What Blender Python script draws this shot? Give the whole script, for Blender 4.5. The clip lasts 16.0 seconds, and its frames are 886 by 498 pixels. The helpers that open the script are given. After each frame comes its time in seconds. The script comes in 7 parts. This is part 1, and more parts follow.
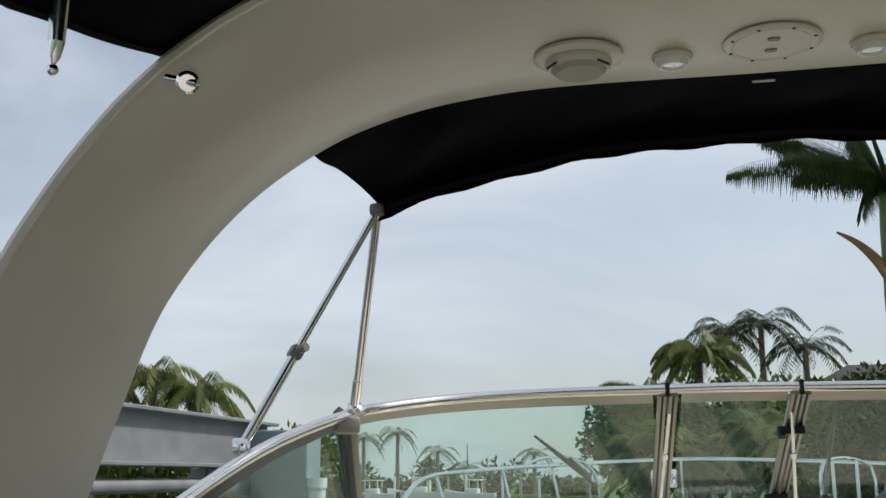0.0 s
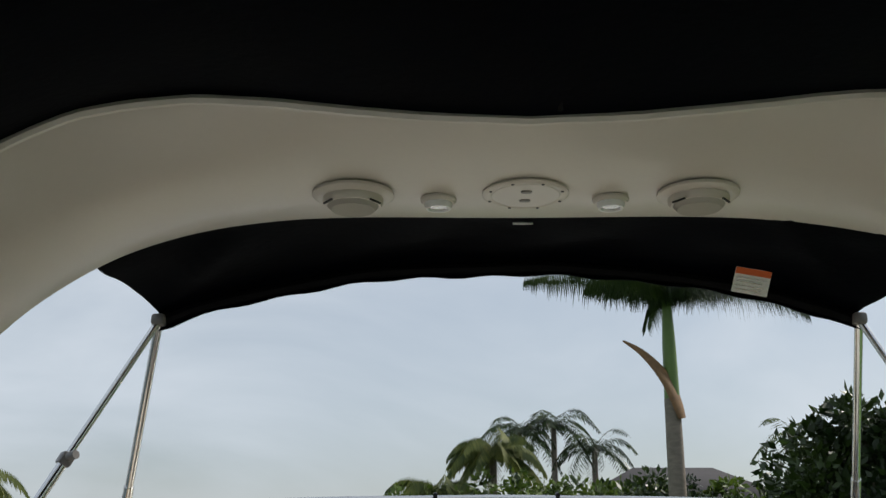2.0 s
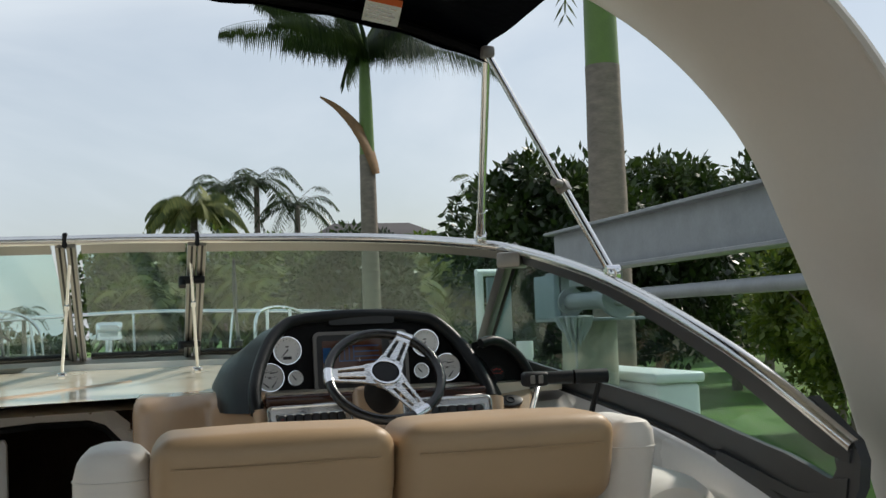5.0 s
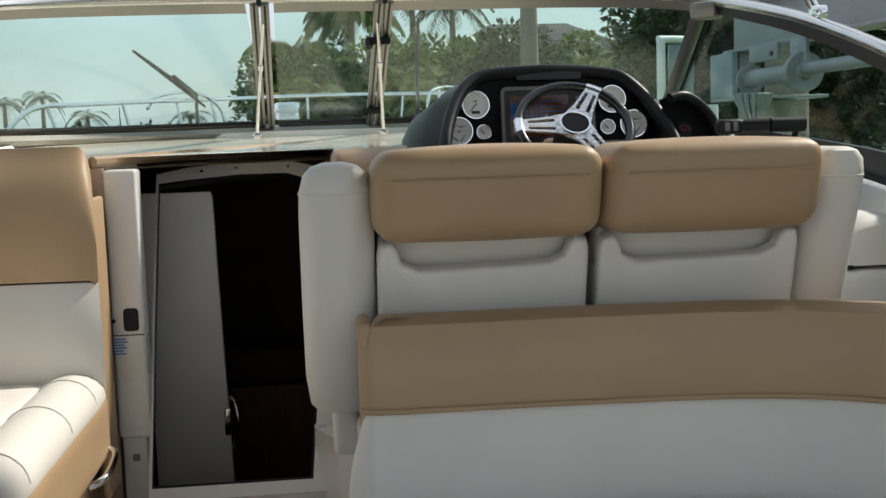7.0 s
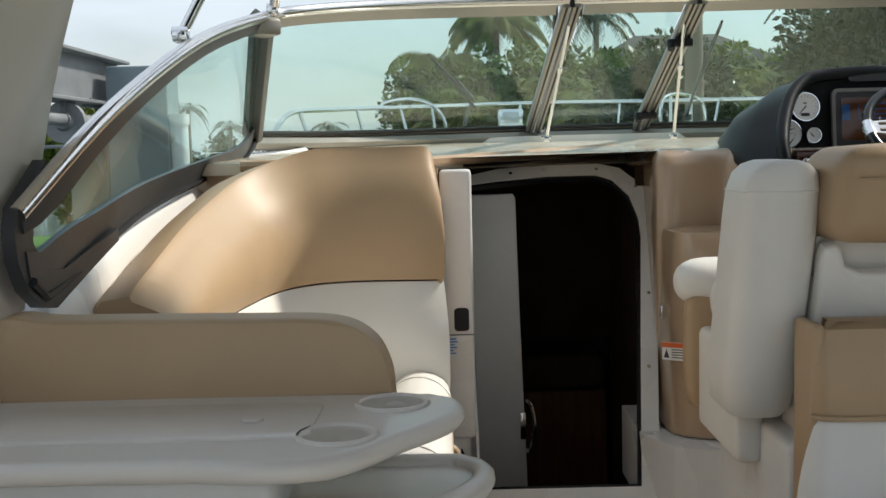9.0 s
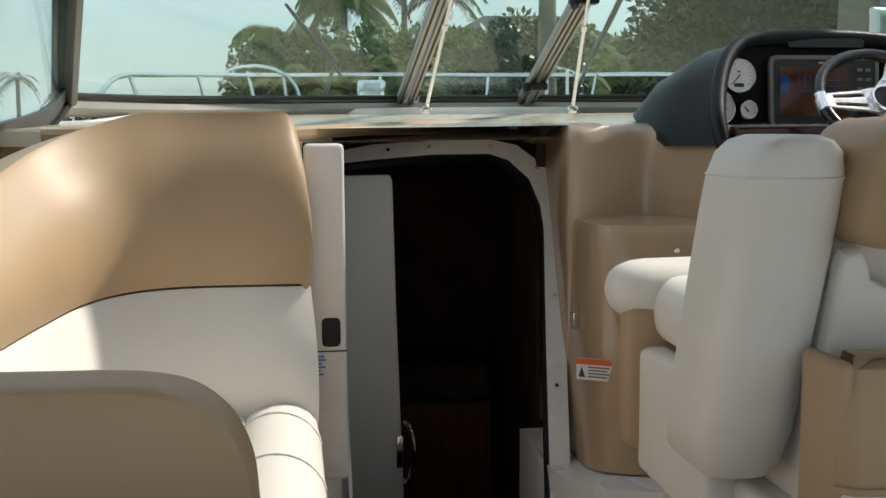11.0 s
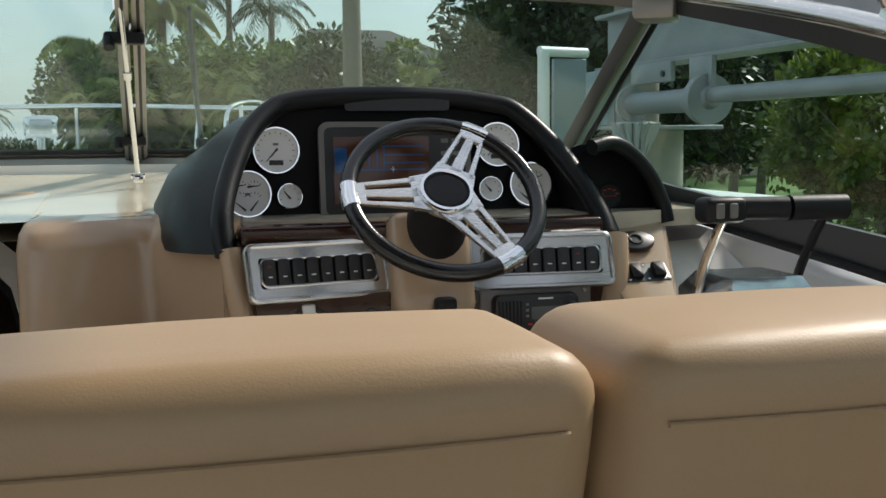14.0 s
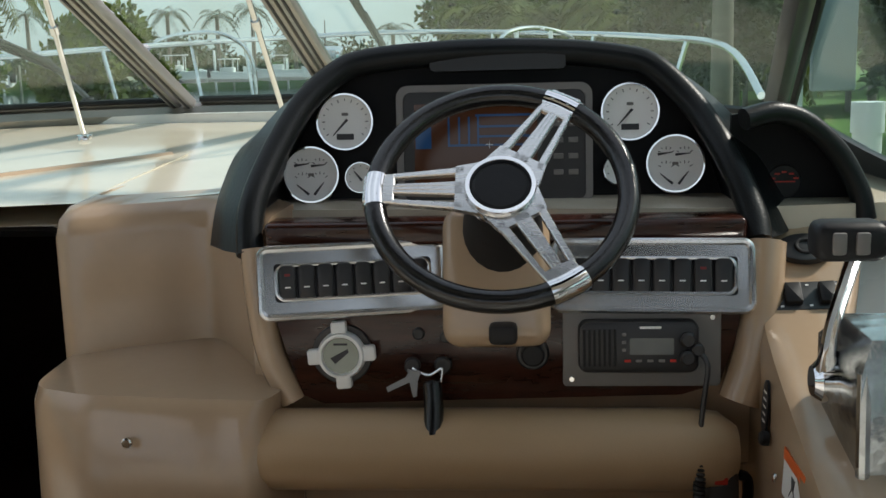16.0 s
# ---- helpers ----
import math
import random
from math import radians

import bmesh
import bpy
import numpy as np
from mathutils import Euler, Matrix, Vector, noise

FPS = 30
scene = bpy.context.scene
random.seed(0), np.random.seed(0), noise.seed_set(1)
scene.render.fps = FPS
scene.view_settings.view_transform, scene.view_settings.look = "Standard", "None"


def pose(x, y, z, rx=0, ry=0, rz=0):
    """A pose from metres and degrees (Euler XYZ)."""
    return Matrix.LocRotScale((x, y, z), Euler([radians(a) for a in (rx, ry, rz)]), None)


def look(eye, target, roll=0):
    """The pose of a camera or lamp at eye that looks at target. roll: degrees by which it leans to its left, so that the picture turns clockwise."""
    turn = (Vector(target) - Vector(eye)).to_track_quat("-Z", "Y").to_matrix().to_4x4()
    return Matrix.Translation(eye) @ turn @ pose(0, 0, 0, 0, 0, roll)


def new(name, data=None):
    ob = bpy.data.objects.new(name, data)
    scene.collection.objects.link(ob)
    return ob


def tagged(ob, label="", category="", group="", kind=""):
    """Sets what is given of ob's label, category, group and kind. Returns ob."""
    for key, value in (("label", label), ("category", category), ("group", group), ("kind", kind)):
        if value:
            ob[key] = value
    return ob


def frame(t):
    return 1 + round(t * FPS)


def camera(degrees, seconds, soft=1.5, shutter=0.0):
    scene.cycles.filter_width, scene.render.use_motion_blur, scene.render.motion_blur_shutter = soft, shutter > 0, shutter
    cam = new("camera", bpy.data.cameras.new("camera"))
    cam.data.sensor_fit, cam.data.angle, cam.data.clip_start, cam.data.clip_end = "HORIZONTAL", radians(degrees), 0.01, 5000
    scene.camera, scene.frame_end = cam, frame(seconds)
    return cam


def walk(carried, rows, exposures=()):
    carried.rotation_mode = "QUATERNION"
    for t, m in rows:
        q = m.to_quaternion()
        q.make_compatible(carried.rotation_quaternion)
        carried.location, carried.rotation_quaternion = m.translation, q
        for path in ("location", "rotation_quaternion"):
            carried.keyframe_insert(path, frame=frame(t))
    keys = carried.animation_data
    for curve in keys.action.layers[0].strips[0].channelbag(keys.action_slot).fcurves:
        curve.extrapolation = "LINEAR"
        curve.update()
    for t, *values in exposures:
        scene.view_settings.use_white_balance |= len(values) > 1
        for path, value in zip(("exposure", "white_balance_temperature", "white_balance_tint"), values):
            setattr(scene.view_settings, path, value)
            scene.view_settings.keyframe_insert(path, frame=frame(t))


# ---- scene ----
cam = camera(44.1, 16.0)
PATH = [
    (0, (-0.266, 0.213, 1.344), (-0.635, 2.135, 1.752), -0.4),
    (0.2, (-0.262, 0.21, 1.35), (-0.644, 2.117, 1.818), 0.4),
    (0.5, (-0.253, 0.209, 1.386), (-0.623, 2.104, 1.911), 0.1),
    (1, (-0.244, 0.112, 1.386), (-0.539, 2.004, 1.964), -0.0),
    (1.5, (-0.205, 0.083, 1.389), (-0.371, 1.992, 1.963), -0.0),
    (2, (-0.163, 0.031, 1.377), (-0.179, 1.948, 1.947), 0.0),
    (2.5, (-0.107, 0.034, 1.38), (0.027, 1.947, 1.947), -0.1),
    (3, (-0.047, 0.042, 1.379), (0.238, 1.94, 1.944), -0.2),
    (3.2, (-0.031, 0.057, 1.379), (0.308, 1.947, 1.937), -0.4),
    (5.3, (0.085, 0.149, 1.275), (0.593, 2.082, 1.337), -1.8),
    (5.5, (0.079, 0.152, 1.222), (0.588, 2.086, 1.244), -1.6),
    (6, (0.066, 0.131, 1.193), (0.544, 2.069, 1.072), -1.7),
    (6.5, (0.038, 0.118, 1.175), (0.408, 2.073, 0.97), -1.9),
    (7, (-0.043, 0.12, 1.146), (0.177, 2.097, 0.935), -1.8),
    (7.5, (-0.227, 0.16, 1.135), (-0.117, 2.147, 0.936), -1.6),
    (8, (-0.401, 0.186, 1.135), (-0.416, 2.177, 0.946), -1.5),
    (8.2, (-0.471, 0.18, 1.137), (-0.526, 2.171, 0.953), -1.7),
    (10.3, (-0.778, 0.5, 1.097), (-0.636, 2.486, 0.914), -1.0),
    (10.5, (-0.761, 0.604, 1.093), (-0.598, 2.588, 0.901), -1.0),
    (11, (-0.726, 0.877, 1.108), (-0.455, 2.845, 0.883), -0.4),
    (11.5, (-0.646, 1.086, 1.15), (-0.21, 3.024, 0.914), -0.8),
    (12, (-0.513, 1.249, 1.179), (0.105, 3.138, 0.954), -1.0),
    (12.5, (-0.35, 1.338, 1.207), (0.419, 3.172, 0.991), -0.5),
    (13, (-0.179, 1.362, 1.204), (0.643, 3.175, 1.01), -0.4),
    (13.5, (0.002, 1.472, 1.228), (0.763, 3.312, 1.046), -0.4),
    (14, (0.207, 1.553, 1.261), (0.749, 3.467, 1.055), -0.5),
    (14.5, (0.391, 1.661, 1.27), (0.724, 3.621, 1.054), -0.2),
    (15, (0.568, 1.782, 1.284), (0.712, 3.764, 1.057), -0.0),
    (15.2, (0.627, 1.835, 1.294), (0.692, 3.819, 1.052), -0.2),
    (15.5, (0.693, 1.903, 1.307), (0.656, 3.884, 1.037), -0.4),
    (16, (0.781, 1.956, 1.346), (0.626, 3.917, 0.989), -1.5),
]
EXPOSURES = [(0.0, -0.15, 6350, 11), (0.5, -0.28, 6330, 11), (1.5, -0.32, 6330, 11), (3.0, -0.25, 6380, 11), (5.5, -0.05, 6400, 10), (8.0, 0.24, 6370, 10), (11.0, 0.24, 6370, 10), (13.0, 0.12, 6430, 12), (14.5, 0.13, 6430, 11), (15.5, 0.26, 6380, 10), (16.0, 0.20, 6340, 10)]
walk(cam, [(t, look(eye, target, roll)) for t, eye, target, roll in PATH], EXPOSURES)

# ---------------------------------------------------------------- light
SUN_ELEV, SUN_AZ = 44.0, 64.0   # degrees; azimuth clockwise from +y (the bow)
world = bpy.data.worlds.new("sky")
scene.world = world
world.use_nodes = True
wn, wl = world.node_tree.nodes, world.node_tree.links
wn.clear()
w_out = wn.new("ShaderNodeOutputWorld")
w_bg = wn.new("ShaderNodeBackground")
w_sky = wn.new("ShaderNodeTexSky")
w_sky.sky_type = 'NISHITA'
w_sky.sun_disc = False
w_sky.sun_elevation, w_sky.sun_rotation = radians(SUN_ELEV), radians(SUN_AZ)
w_sky.air_density, w_sky.dust_density, w_sky.ozone_density = 1.2, 1.6, 1.4
w_co = wn.new("ShaderNodeTexCoord")
w_map = wn.new("ShaderNodeMapping")
w_map.inputs["Scale"].default_value = (1.3, 1.3, 3.2)
w_noise = wn.new("ShaderNodeTexNoise")
w_noise.inputs["Scale"].default_value = 1.7
w_noise.inputs["Detail"].default_value = 7.0
w_noise.inputs["Roughness"].default_value = 0.5
w_noise.inputs["Distortion"].default_value = 0.5
w_ramp = wn.new("ShaderNodeValToRGB")
w_ramp.color_ramp.elements[0].position, w_ramp.color_ramp.elements[1].position = 0.36, 0.66
w_ramp.color_ramp.elements[0].color, w_ramp.color_ramp.elements[1].color = (0.36, 0.36, 0.36, 1), (0.88, 0.88, 0.88, 1)
w_mix = wn.new("ShaderNodeMixRGB")
w_mix.inputs[2].default_value = (8.3, 9.0, 9.6, 1)
wl.new(w_co.outputs["Generated"], w_map.inputs["Vector"])
wl.new(w_map.outputs["Vector"], w_noise.inputs["Vector"])
wl.new(w_noise.outputs["Fac"], w_ramp.inputs["Fac"])
wl.new(w_ramp.outputs["Color"], w_mix.inputs[0])
wl.new(w_sky.outputs["Color"], w_mix.inputs[1])
wl.new(w_mix.outputs["Color"], w_bg.inputs["Color"])
wl.new(w_bg.outputs["Background"], w_out.inputs["Surface"])
w_bg.inputs["Strength"].default_value = 0.1

sun_data = bpy.data.lights.new("sun", 'SUN')
sun_data.energy, sun_data.angle, sun_data.color = 4.0, radians(5.0), (1.0, 0.93, 0.82)
sun = new("sun", sun_data)
sun_dir = Vector((math.sin(radians(SUN_AZ)) * math.cos(radians(SUN_ELEV)), math.cos(radians(SUN_AZ)) * math.cos(radians(SUN_ELEV)), math.sin(radians(SUN_ELEV))))
sun.matrix_world = look(sun_dir * 40, (0, 0, 0))


# ---------------------------------------------------------------- materials
def mat(name, color, rough=0.5, metal=0.0, var=0.12, scale=6.0, bump=0.0, bscale=60.0, coat=0.0, spec=0.5, grime=0.0, obj_var=0.0, stretch=(1, 1, 1)):
    m = bpy.data.materials.new(name)
    m.use_nodes = True
    n, l = m.node_tree.nodes, m.node_tree.links
    b = n["Principled BSDF"]
    b.inputs["Roughness"].default_value, b.inputs["Metallic"].default_value = rough, metal
    b.inputs["Coat Weight"].default_value = coat
    b.inputs["Coat Roughness"].default_value = 0.06
    b.inputs["Specular IOR Level"].default_value = spec
    co = n.new("ShaderNodeTexCoord")
    mp = n.new("ShaderNodeMapping")
    mp.inputs["Scale"].default_value = stretch
    l.new(co.outputs["Object"], mp.inputs["Vector"])
    big, fine = n.new("ShaderNodeTexNoise"), n.new("ShaderNodeTexNoise")
    big.inputs["Scale"].default_value, fine.inputs["Scale"].default_value = scale, bscale
    big.inputs["Detail"].default_value, fine.inputs["Detail"].default_value = 5, 3
    l.new(mp.outputs["Vector"], big.inputs["Vector"])
    l.new(mp.outputs["Vector"], fine.inputs["Vector"])
    add = n.new("ShaderNodeMath")
    add.operation = 'MULTIPLY_ADD'
    add.inputs[1].default_value = 0.35
    l.new(fine.outputs["Fac"], add.inputs[0])
    l.new(big.outputs["Fac"], add.inputs[2])
    rmp = n.new("ShaderNodeMapRange")
    rmp.inputs["From Min"].default_value, rmp.inputs["From Max"].default_value = 0.35, 1.0
    rmp.inputs["To Min"].default_value, rmp.inputs["To Max"].default_value = 1 - var, 1 + var
    l.new(add.outputs[0], rmp.inputs["Value"])
    hsv = n.new("ShaderNodeHueSaturation")
    hsv.inputs["Color"].default_value = (*color, 1)
    l.new(rmp.outputs["Result"], hsv.inputs["Value"])
    if obj_var:
        info = n.new("ShaderNodeObjectInfo")
        r2 = n.new("ShaderNodeMapRange")
        r2.inputs["To Min"].default_value, r2.inputs["To Max"].default_value = 1 - obj_var, 1 + obj_var
        l.new(info.outputs["Random"], r2.inputs["Value"])
        ml = n.new("ShaderNodeMath")
        ml.operation = 'MULTIPLY'
        l.new(r2.outputs["Result"], ml.inputs[0])
        l.new(rmp.outputs["Result"], ml.inputs[1])
        l.new(ml.outputs[0], hsv.inputs["Value"])
    l.new(hsv.outputs["Color"], b.inputs["Base Color"])
    rr = n.new("ShaderNodeMapRange")
    rr.inputs["To Min"].default_value, rr.inputs["To Max"].default_value = max(0.02, rough * 0.82), min(1, rough * 1.18)
    l.new(big.outputs["Fac"], rr.inputs["Value"])
    l.new(rr.outputs["Result"], b.inputs["Roughness"])
    if bump:
        bp = n.new("ShaderNodeBump")
        bp.inputs["Strength"].default_value, bp.inputs["Distance"].default_value = bump, 0.004
        l.new(fine.outputs["Fac"], bp.inputs["Height"])
        l.new(bp.outputs["Normal"], b.inputs["Normal"])
    return m


def leaf_mat(name, a, b_col, rough=0.5, trans=0.25):
    """Foliage: colour differs from leaf to leaf, a little light passes through."""
    m = bpy.data.materials.new(name)
    m.use_nodes = True
    n, l = m.node_tree.nodes, m.node_tree.links
    b = n["Principled BSDF"]
    geo = n.new("ShaderNodeNewGeometry")
    ramp = n.new("ShaderNodeValToRGB")
    ramp.color_ramp.elements[0].color, ramp.color_ramp.elements[1].color = (*a, 1), (*b_col, 1)
    # from leaf to leaf and, more slowly, from bough to bough
    co, ns = n.new("ShaderNodeTexCoord"), n.new("ShaderNodeTexNoise")
    ns.inputs["Scale"].default_value, ns.inputs["Detail"].default_value = 1.1, 2.0
    l.new(co.outputs["Object"], ns.inputs["Vector"])
    mr, mix = n.new("ShaderNodeMapRange"), n.new("ShaderNodeMath")
    mr.inputs["From Min"].default_value, mr.inputs["From Max"].default_value = 0.34, 0.66
    mr.inputs["To Min"].default_value, mr.inputs["To Max"].default_value = -0.25, 0.75
    mix.operation = 'MULTIPLY_ADD'
    mix.inputs[1].default_value = 0.5
    l.new(ns.outputs["Fac"], mr.inputs["Value"])
    l.new(geo.outputs["Random Per Island"], mix.inputs[0])
    l.new(mr.outputs["Result"], mix.inputs[2])
    l.new(mix.outputs[0], ramp.inputs["Fac"])
    l.new(ramp.outputs["Color"], b.inputs["Base Color"])
    b.inputs["Roughness"].default_value = rough
    tr = n.new("ShaderNodeBsdfTranslucent")
    l.new(ramp.outputs["Color"], tr.inputs["Color"])
    mx = n.new("ShaderNodeMixShader")
    mx.inputs["Fac"].default_value = trans
    l.new(b.outputs["BSDF"], mx.inputs[1])
    l.new(tr.outputs["BSDF"], mx.inputs[2])
    l.new(mx.outputs["Shader"], n["Material Output"].inputs["Surface"])
    return m


def glass_mat(name, tint, gloss=0.9):
    """Thin pane: tinted see-through with a mirror gloss that grows at grazing angles, and faint smears."""
    m = bpy.data.materials.new(name)
    m.use_nodes = True
    n, l = m.node_tree.nodes, m.node_tree.links
    n.remove(n["Principled BSDF"])
    tp, gl, lw, mx = n.new("ShaderNodeBsdfTransparent"), n.new("ShaderNodeBsdfGlossy"), n.new("ShaderNodeLayerWeight"), n.new("ShaderNodeMixShader")
    tp.inputs["Color"].default_value = (*tint, 1)
    gl.inputs["Roughness"].default_value = 0.02
    gl.inputs["Color"].default_value = (gloss, gloss, gloss, 1)
    pw, sc = n.new("ShaderNodeMath"), n.new("ShaderNodeMath")
    pw.operation, sc.operation = 'POWER', 'MULTIPLY_ADD'
    pw.inputs[1].default_value = 5.0
    sc.inputs[1].default_value, sc.inputs[2].default_value = 0.48, 0.02
    l.new(lw.outputs["Facing"], pw.inputs[0])
    l.new(pw.outputs[0], sc.inputs[0])
    l.new(sc.outputs[0], mx.inputs["Fac"])
    l.new(tp.outputs["BSDF"], mx.inputs[1])
    l.new(gl.outputs["BSDF"], mx.inputs[2])
    df = n.new("ShaderNodeBsdfDiffuse")
    df.inputs["Color"].default_value = (0.75, 0.8, 0.78, 1)
    ns = n.new("ShaderNodeTexNoise")
    ns.inputs["Scale"].default_value, ns.inputs["Detail"].default_value = 5.0, 6.0
    co = n.new("ShaderNodeTexCoord")
    l.new(co.outputs["Object"], ns.inputs["Vector"])
    mr = n.new("ShaderNodeMapRange")
    mr.inputs["From Min"].default_value, mr.inputs["From Max"].default_value = 0.4, 0.8
    mr.inputs["To Min"].default_value, mr.inputs["To Max"].default_value = 0.0, 0.022
    l.new(ns.outputs["Fac"], mr.inputs["Value"])
    m2 = n.new("ShaderNodeMixShader")
    l.new(mr.outputs["Result"], m2.inputs["Fac"])
    l.new(mx.outputs["Shader"], m2.inputs[1])
    l.new(df.outputs["BSDF"], m2.inputs[2])
    l.new(m2.outputs["Shader"], n["Material Output"].inputs["Surface"])
    return m


GEL_ARCH = mat("gelcoat_cream", (0.62, 0.575, 0.51), 0.33, var=0.04, scale=2.5, coat=0.15)
GEL = mat("gelcoat_white", (0.74, 0.73, 0.70), 0.28, var=0.05, scale=3.0, coat=0.2)
GEL_TAN = mat("gelcoat_tan", (0.42, 0.30, 0.195), 0.22, var=0.06, scale=3.5, coat=0.45)
DASH = mat("gelcoat_dash_cream", (0.66, 0.59, 0.46), 0.22, var=0.05, scale=3.0, coat=0.4)
VIN_TAN = mat("vinyl_tan", (0.42, 0.290, 0.166), 0.47, var=0.08, scale=4.0, bump=0.07, bscale=420.0, spec=0.5)
VIN_WHITE = mat("vinyl_white", (0.75, 0.722, 0.665), 0.44, var=0.06, scale=4.0, bump=0.07, bscale=420.0)
CANVAS = mat("black_canvas", (0.0013, 0.0018, 0.0034), 0.6, var=0.45, scale=5.0, bump=0.4, bscale=45.0, spec=0.015)
BINDING = mat("canvas_binding", (0.004, 0.004, 0.005), 0.7, var=0.2, bump=0.2, spec=0.1)
STEEL = mat("stainless_steel", (0.78, 0.78, 0.77), 0.13, 1.0, var=0.05, scale=9.0)
CHROME = mat("chrome", (0.86, 0.86, 0.87), 0.06, 1.0, var=0.03)
ALU = mat("anodised_frame_grey", (0.30, 0.285, 0.255), 0.36, 0.6, var=0.1, scale=8.0, stretch=(1, 1, 1))
WORN_CHROME = mat("worn_chrome", (0.50, 0.52, 0.52), 0.2, 1.0, var=0.3, scale=26.0, bump=0.3, bscale=40.0)
RAIL = mat("polished_rail", (0.75, 0.74, 0.72), 0.2, 1.0, var=0.06)
SILVER = mat("satin_silver_plastic", (0.62, 0.62, 0.61), 0.24, 0.95, var=0.05)
RUBBER = mat("black_rubber", (0.010, 0.010, 0.011), 0.5, var=0.2, bump=0.1, spec=0.3)
GREY_TRIM = mat("charcoal_trim", (0.045, 0.047, 0.05), 0.4, var=0.12, spec=0.35)
POD = mat("black_padded_vinyl", (0.007, 0.0085, 0.009), 0.36, var=0.25, scale=5.0, bump=0.15, bscale=260.0, spec=0.27)
PANEL = mat("black_gauge_panel", (0.007, 0.007, 0.008), 0.5, var=0.2, spec=0.15)
LEATHER = mat("black_leather", (0.009, 0.009, 0.009), 0.2, var=0.2, bump=0.12, bscale=260.0, spec=0.6)
WOODV = mat("dark_burl_veneer", (0.03, 0.009, 0.005), 0.2, var=0.55, scale=14.0, spec=0.3, coat=0.25, stretch=(1, 6, 6))
FACE = mat("gauge_face", (0.84, 0.84, 0.82), 0.4, var=0.04)
INK = mat("gauge_ink", (0.03, 0.03, 0.035), 0.5)
SPOKE = mat("brushed_spoke_metal", (0.72, 0.72, 0.71), 0.27, 0.95, var=0.06, scale=12.0, stretch=(1, 8, 1))
POSTGREY = mat("charcoal_post", (0.13, 0.13, 0.125), 0.42, 0.25, var=0.1)
ROPE = mat("frayed_grey_rope", (0.33, 0.36, 0.36), 0.9, var=0.3, bump=0.6, bscale=90.0)
PLATE = mat("grey_blue_cover", (0.20, 0.25, 0.27), 0.5, var=0.12)
DIMRED = mat("dim_red_print", (0.16, 0.012, 0.01), 0.5)
RED = mat("red_print", (0.5, 0.03, 0.02), 0.5)
ORANGE = mat("orange_print", (0.72, 0.13, 0.02), 0.5)
BLUE = mat("blue_print", (0.10, 0.22, 0.55), 0.5)
PAPER = mat("white_label", (0.8, 0.8, 0.78), 0.5, var=0.03)
PLASTIC = mat("black_plastic", (0.018, 0.018, 0.019), 0.38, var=0.15)
GREYPL = mat("grey_plastic_plate", (0.17, 0.16, 0.15), 0.4, var=0.08)
GALV = mat("galvanised_steel", (0.25, 0.265, 0.275), 0.5, 0.4, var=0.2, scale=7.0, bump=0.1)
PVC = mat("white_pvc", (0.8, 0.81, 0.8), 0.35, var=0.05)
PILE = mat("weathered_concrete", (0.27, 0.27, 0.21), 0.85, var=0.25, scale=3.0, bump=0.6, bscale=30.0)
GRASS = mat("lawn", (0.075, 0.16, 0.02), 0.9, var=0.4, scale=1.2, bump=0.8, bscale=25.0)
WATER = mat("canal_water", (0.05, 0.075, 0.07), 0.08, var=0.1, scale=0.4, bump=0.5, bscale=3.0)
TRUNK = mat("palm_trunk", (0.22, 0.185, 0.15), 0.85, var=0.35, scale=5.0, bump=0.8, bscale=22.0, stretch=(1, 1, 3))
CROWNSHAFT = mat("green_crownshaft", (0.11, 0.19, 0.03), 0.4, var=0.2, scale=4.0)
DRYLEAF = mat("dry_frond", (0.23, 0.13, 0.055), 0.7, var=0.35, scale=8.0, bump=0.3)
DARKWOOD = mat("cabin_dark_cherry", (0.11, 0.045, 0.022), 0.45, var=0.4, scale=5.0, spec=0.15, stretch=(8, 1, 1))
# lining and carpet: colour and gloss lowered to give the cabin's shade
CABIN = mat("shaded_cabin_lining", (0.05, 0.034, 0.026), 0.9, var=0.4, spec=0.02)
CABSOLE = mat("shaded_cabin_carpet", (0.06, 0.035, 0.025), 0.95, var=0.3, bump=0.4, spec=0.02)
DOORMAT = mat("sliding_door_gelcoat", (0.80, 0.79, 0.75), 0.35, var=0.05)
SHINGLE = mat("roof_shingle", (0.045, 0.042, 0.045), 0.9, var=0.3, scale=3.0, bump=0.5, bscale=9.0)
STUCCO = mat("house_stucco", (0.55, 0.47, 0.36), 0.9, var=0.1, scale=2.0)
GLASS = glass_mat("tinted_windscreen", (0.84, 0.945, 0.92))
LEAF_PALM = leaf_mat("palm_leaf", (0.035, 0.06, 0.014), (0.10, 0.13, 0.03))
LEAF_DARK = leaf_mat("dark_leaf", (0.012, 0.028, 0.007), (0.045, 0.075, 0.014), 0.4)
LEAF_HEDGE = leaf_mat("hedge_leaf", (0.035, 0.07, 0.010), (0.20, 0.25, 0.03), 0.42, 0.3)
LEAF_GARDEN = leaf_mat("garden_leaf", (0.010, 0.030, 0.005), (0.13, 0.20, 0.025), 0.45)
LEAF_ARECA = leaf_mat("areca_leaf", (0.05, 0.08, 0.012), (0.17, 0.19, 0.035), 0.7)


# ---------------------------------------------------------------- mesh helpers
def thing(name, at, label, category, group="", kind=""):
    ob = new(name)
    ob.empty_display_size = 0.1
    ob.location = at
    return tagged(ob, label, category, group, kind)


def origin(ob):
    p = Vector((0, 0, 0))
    while ob is not None:
        p += ob.location
        ob = ob.parent
    return p


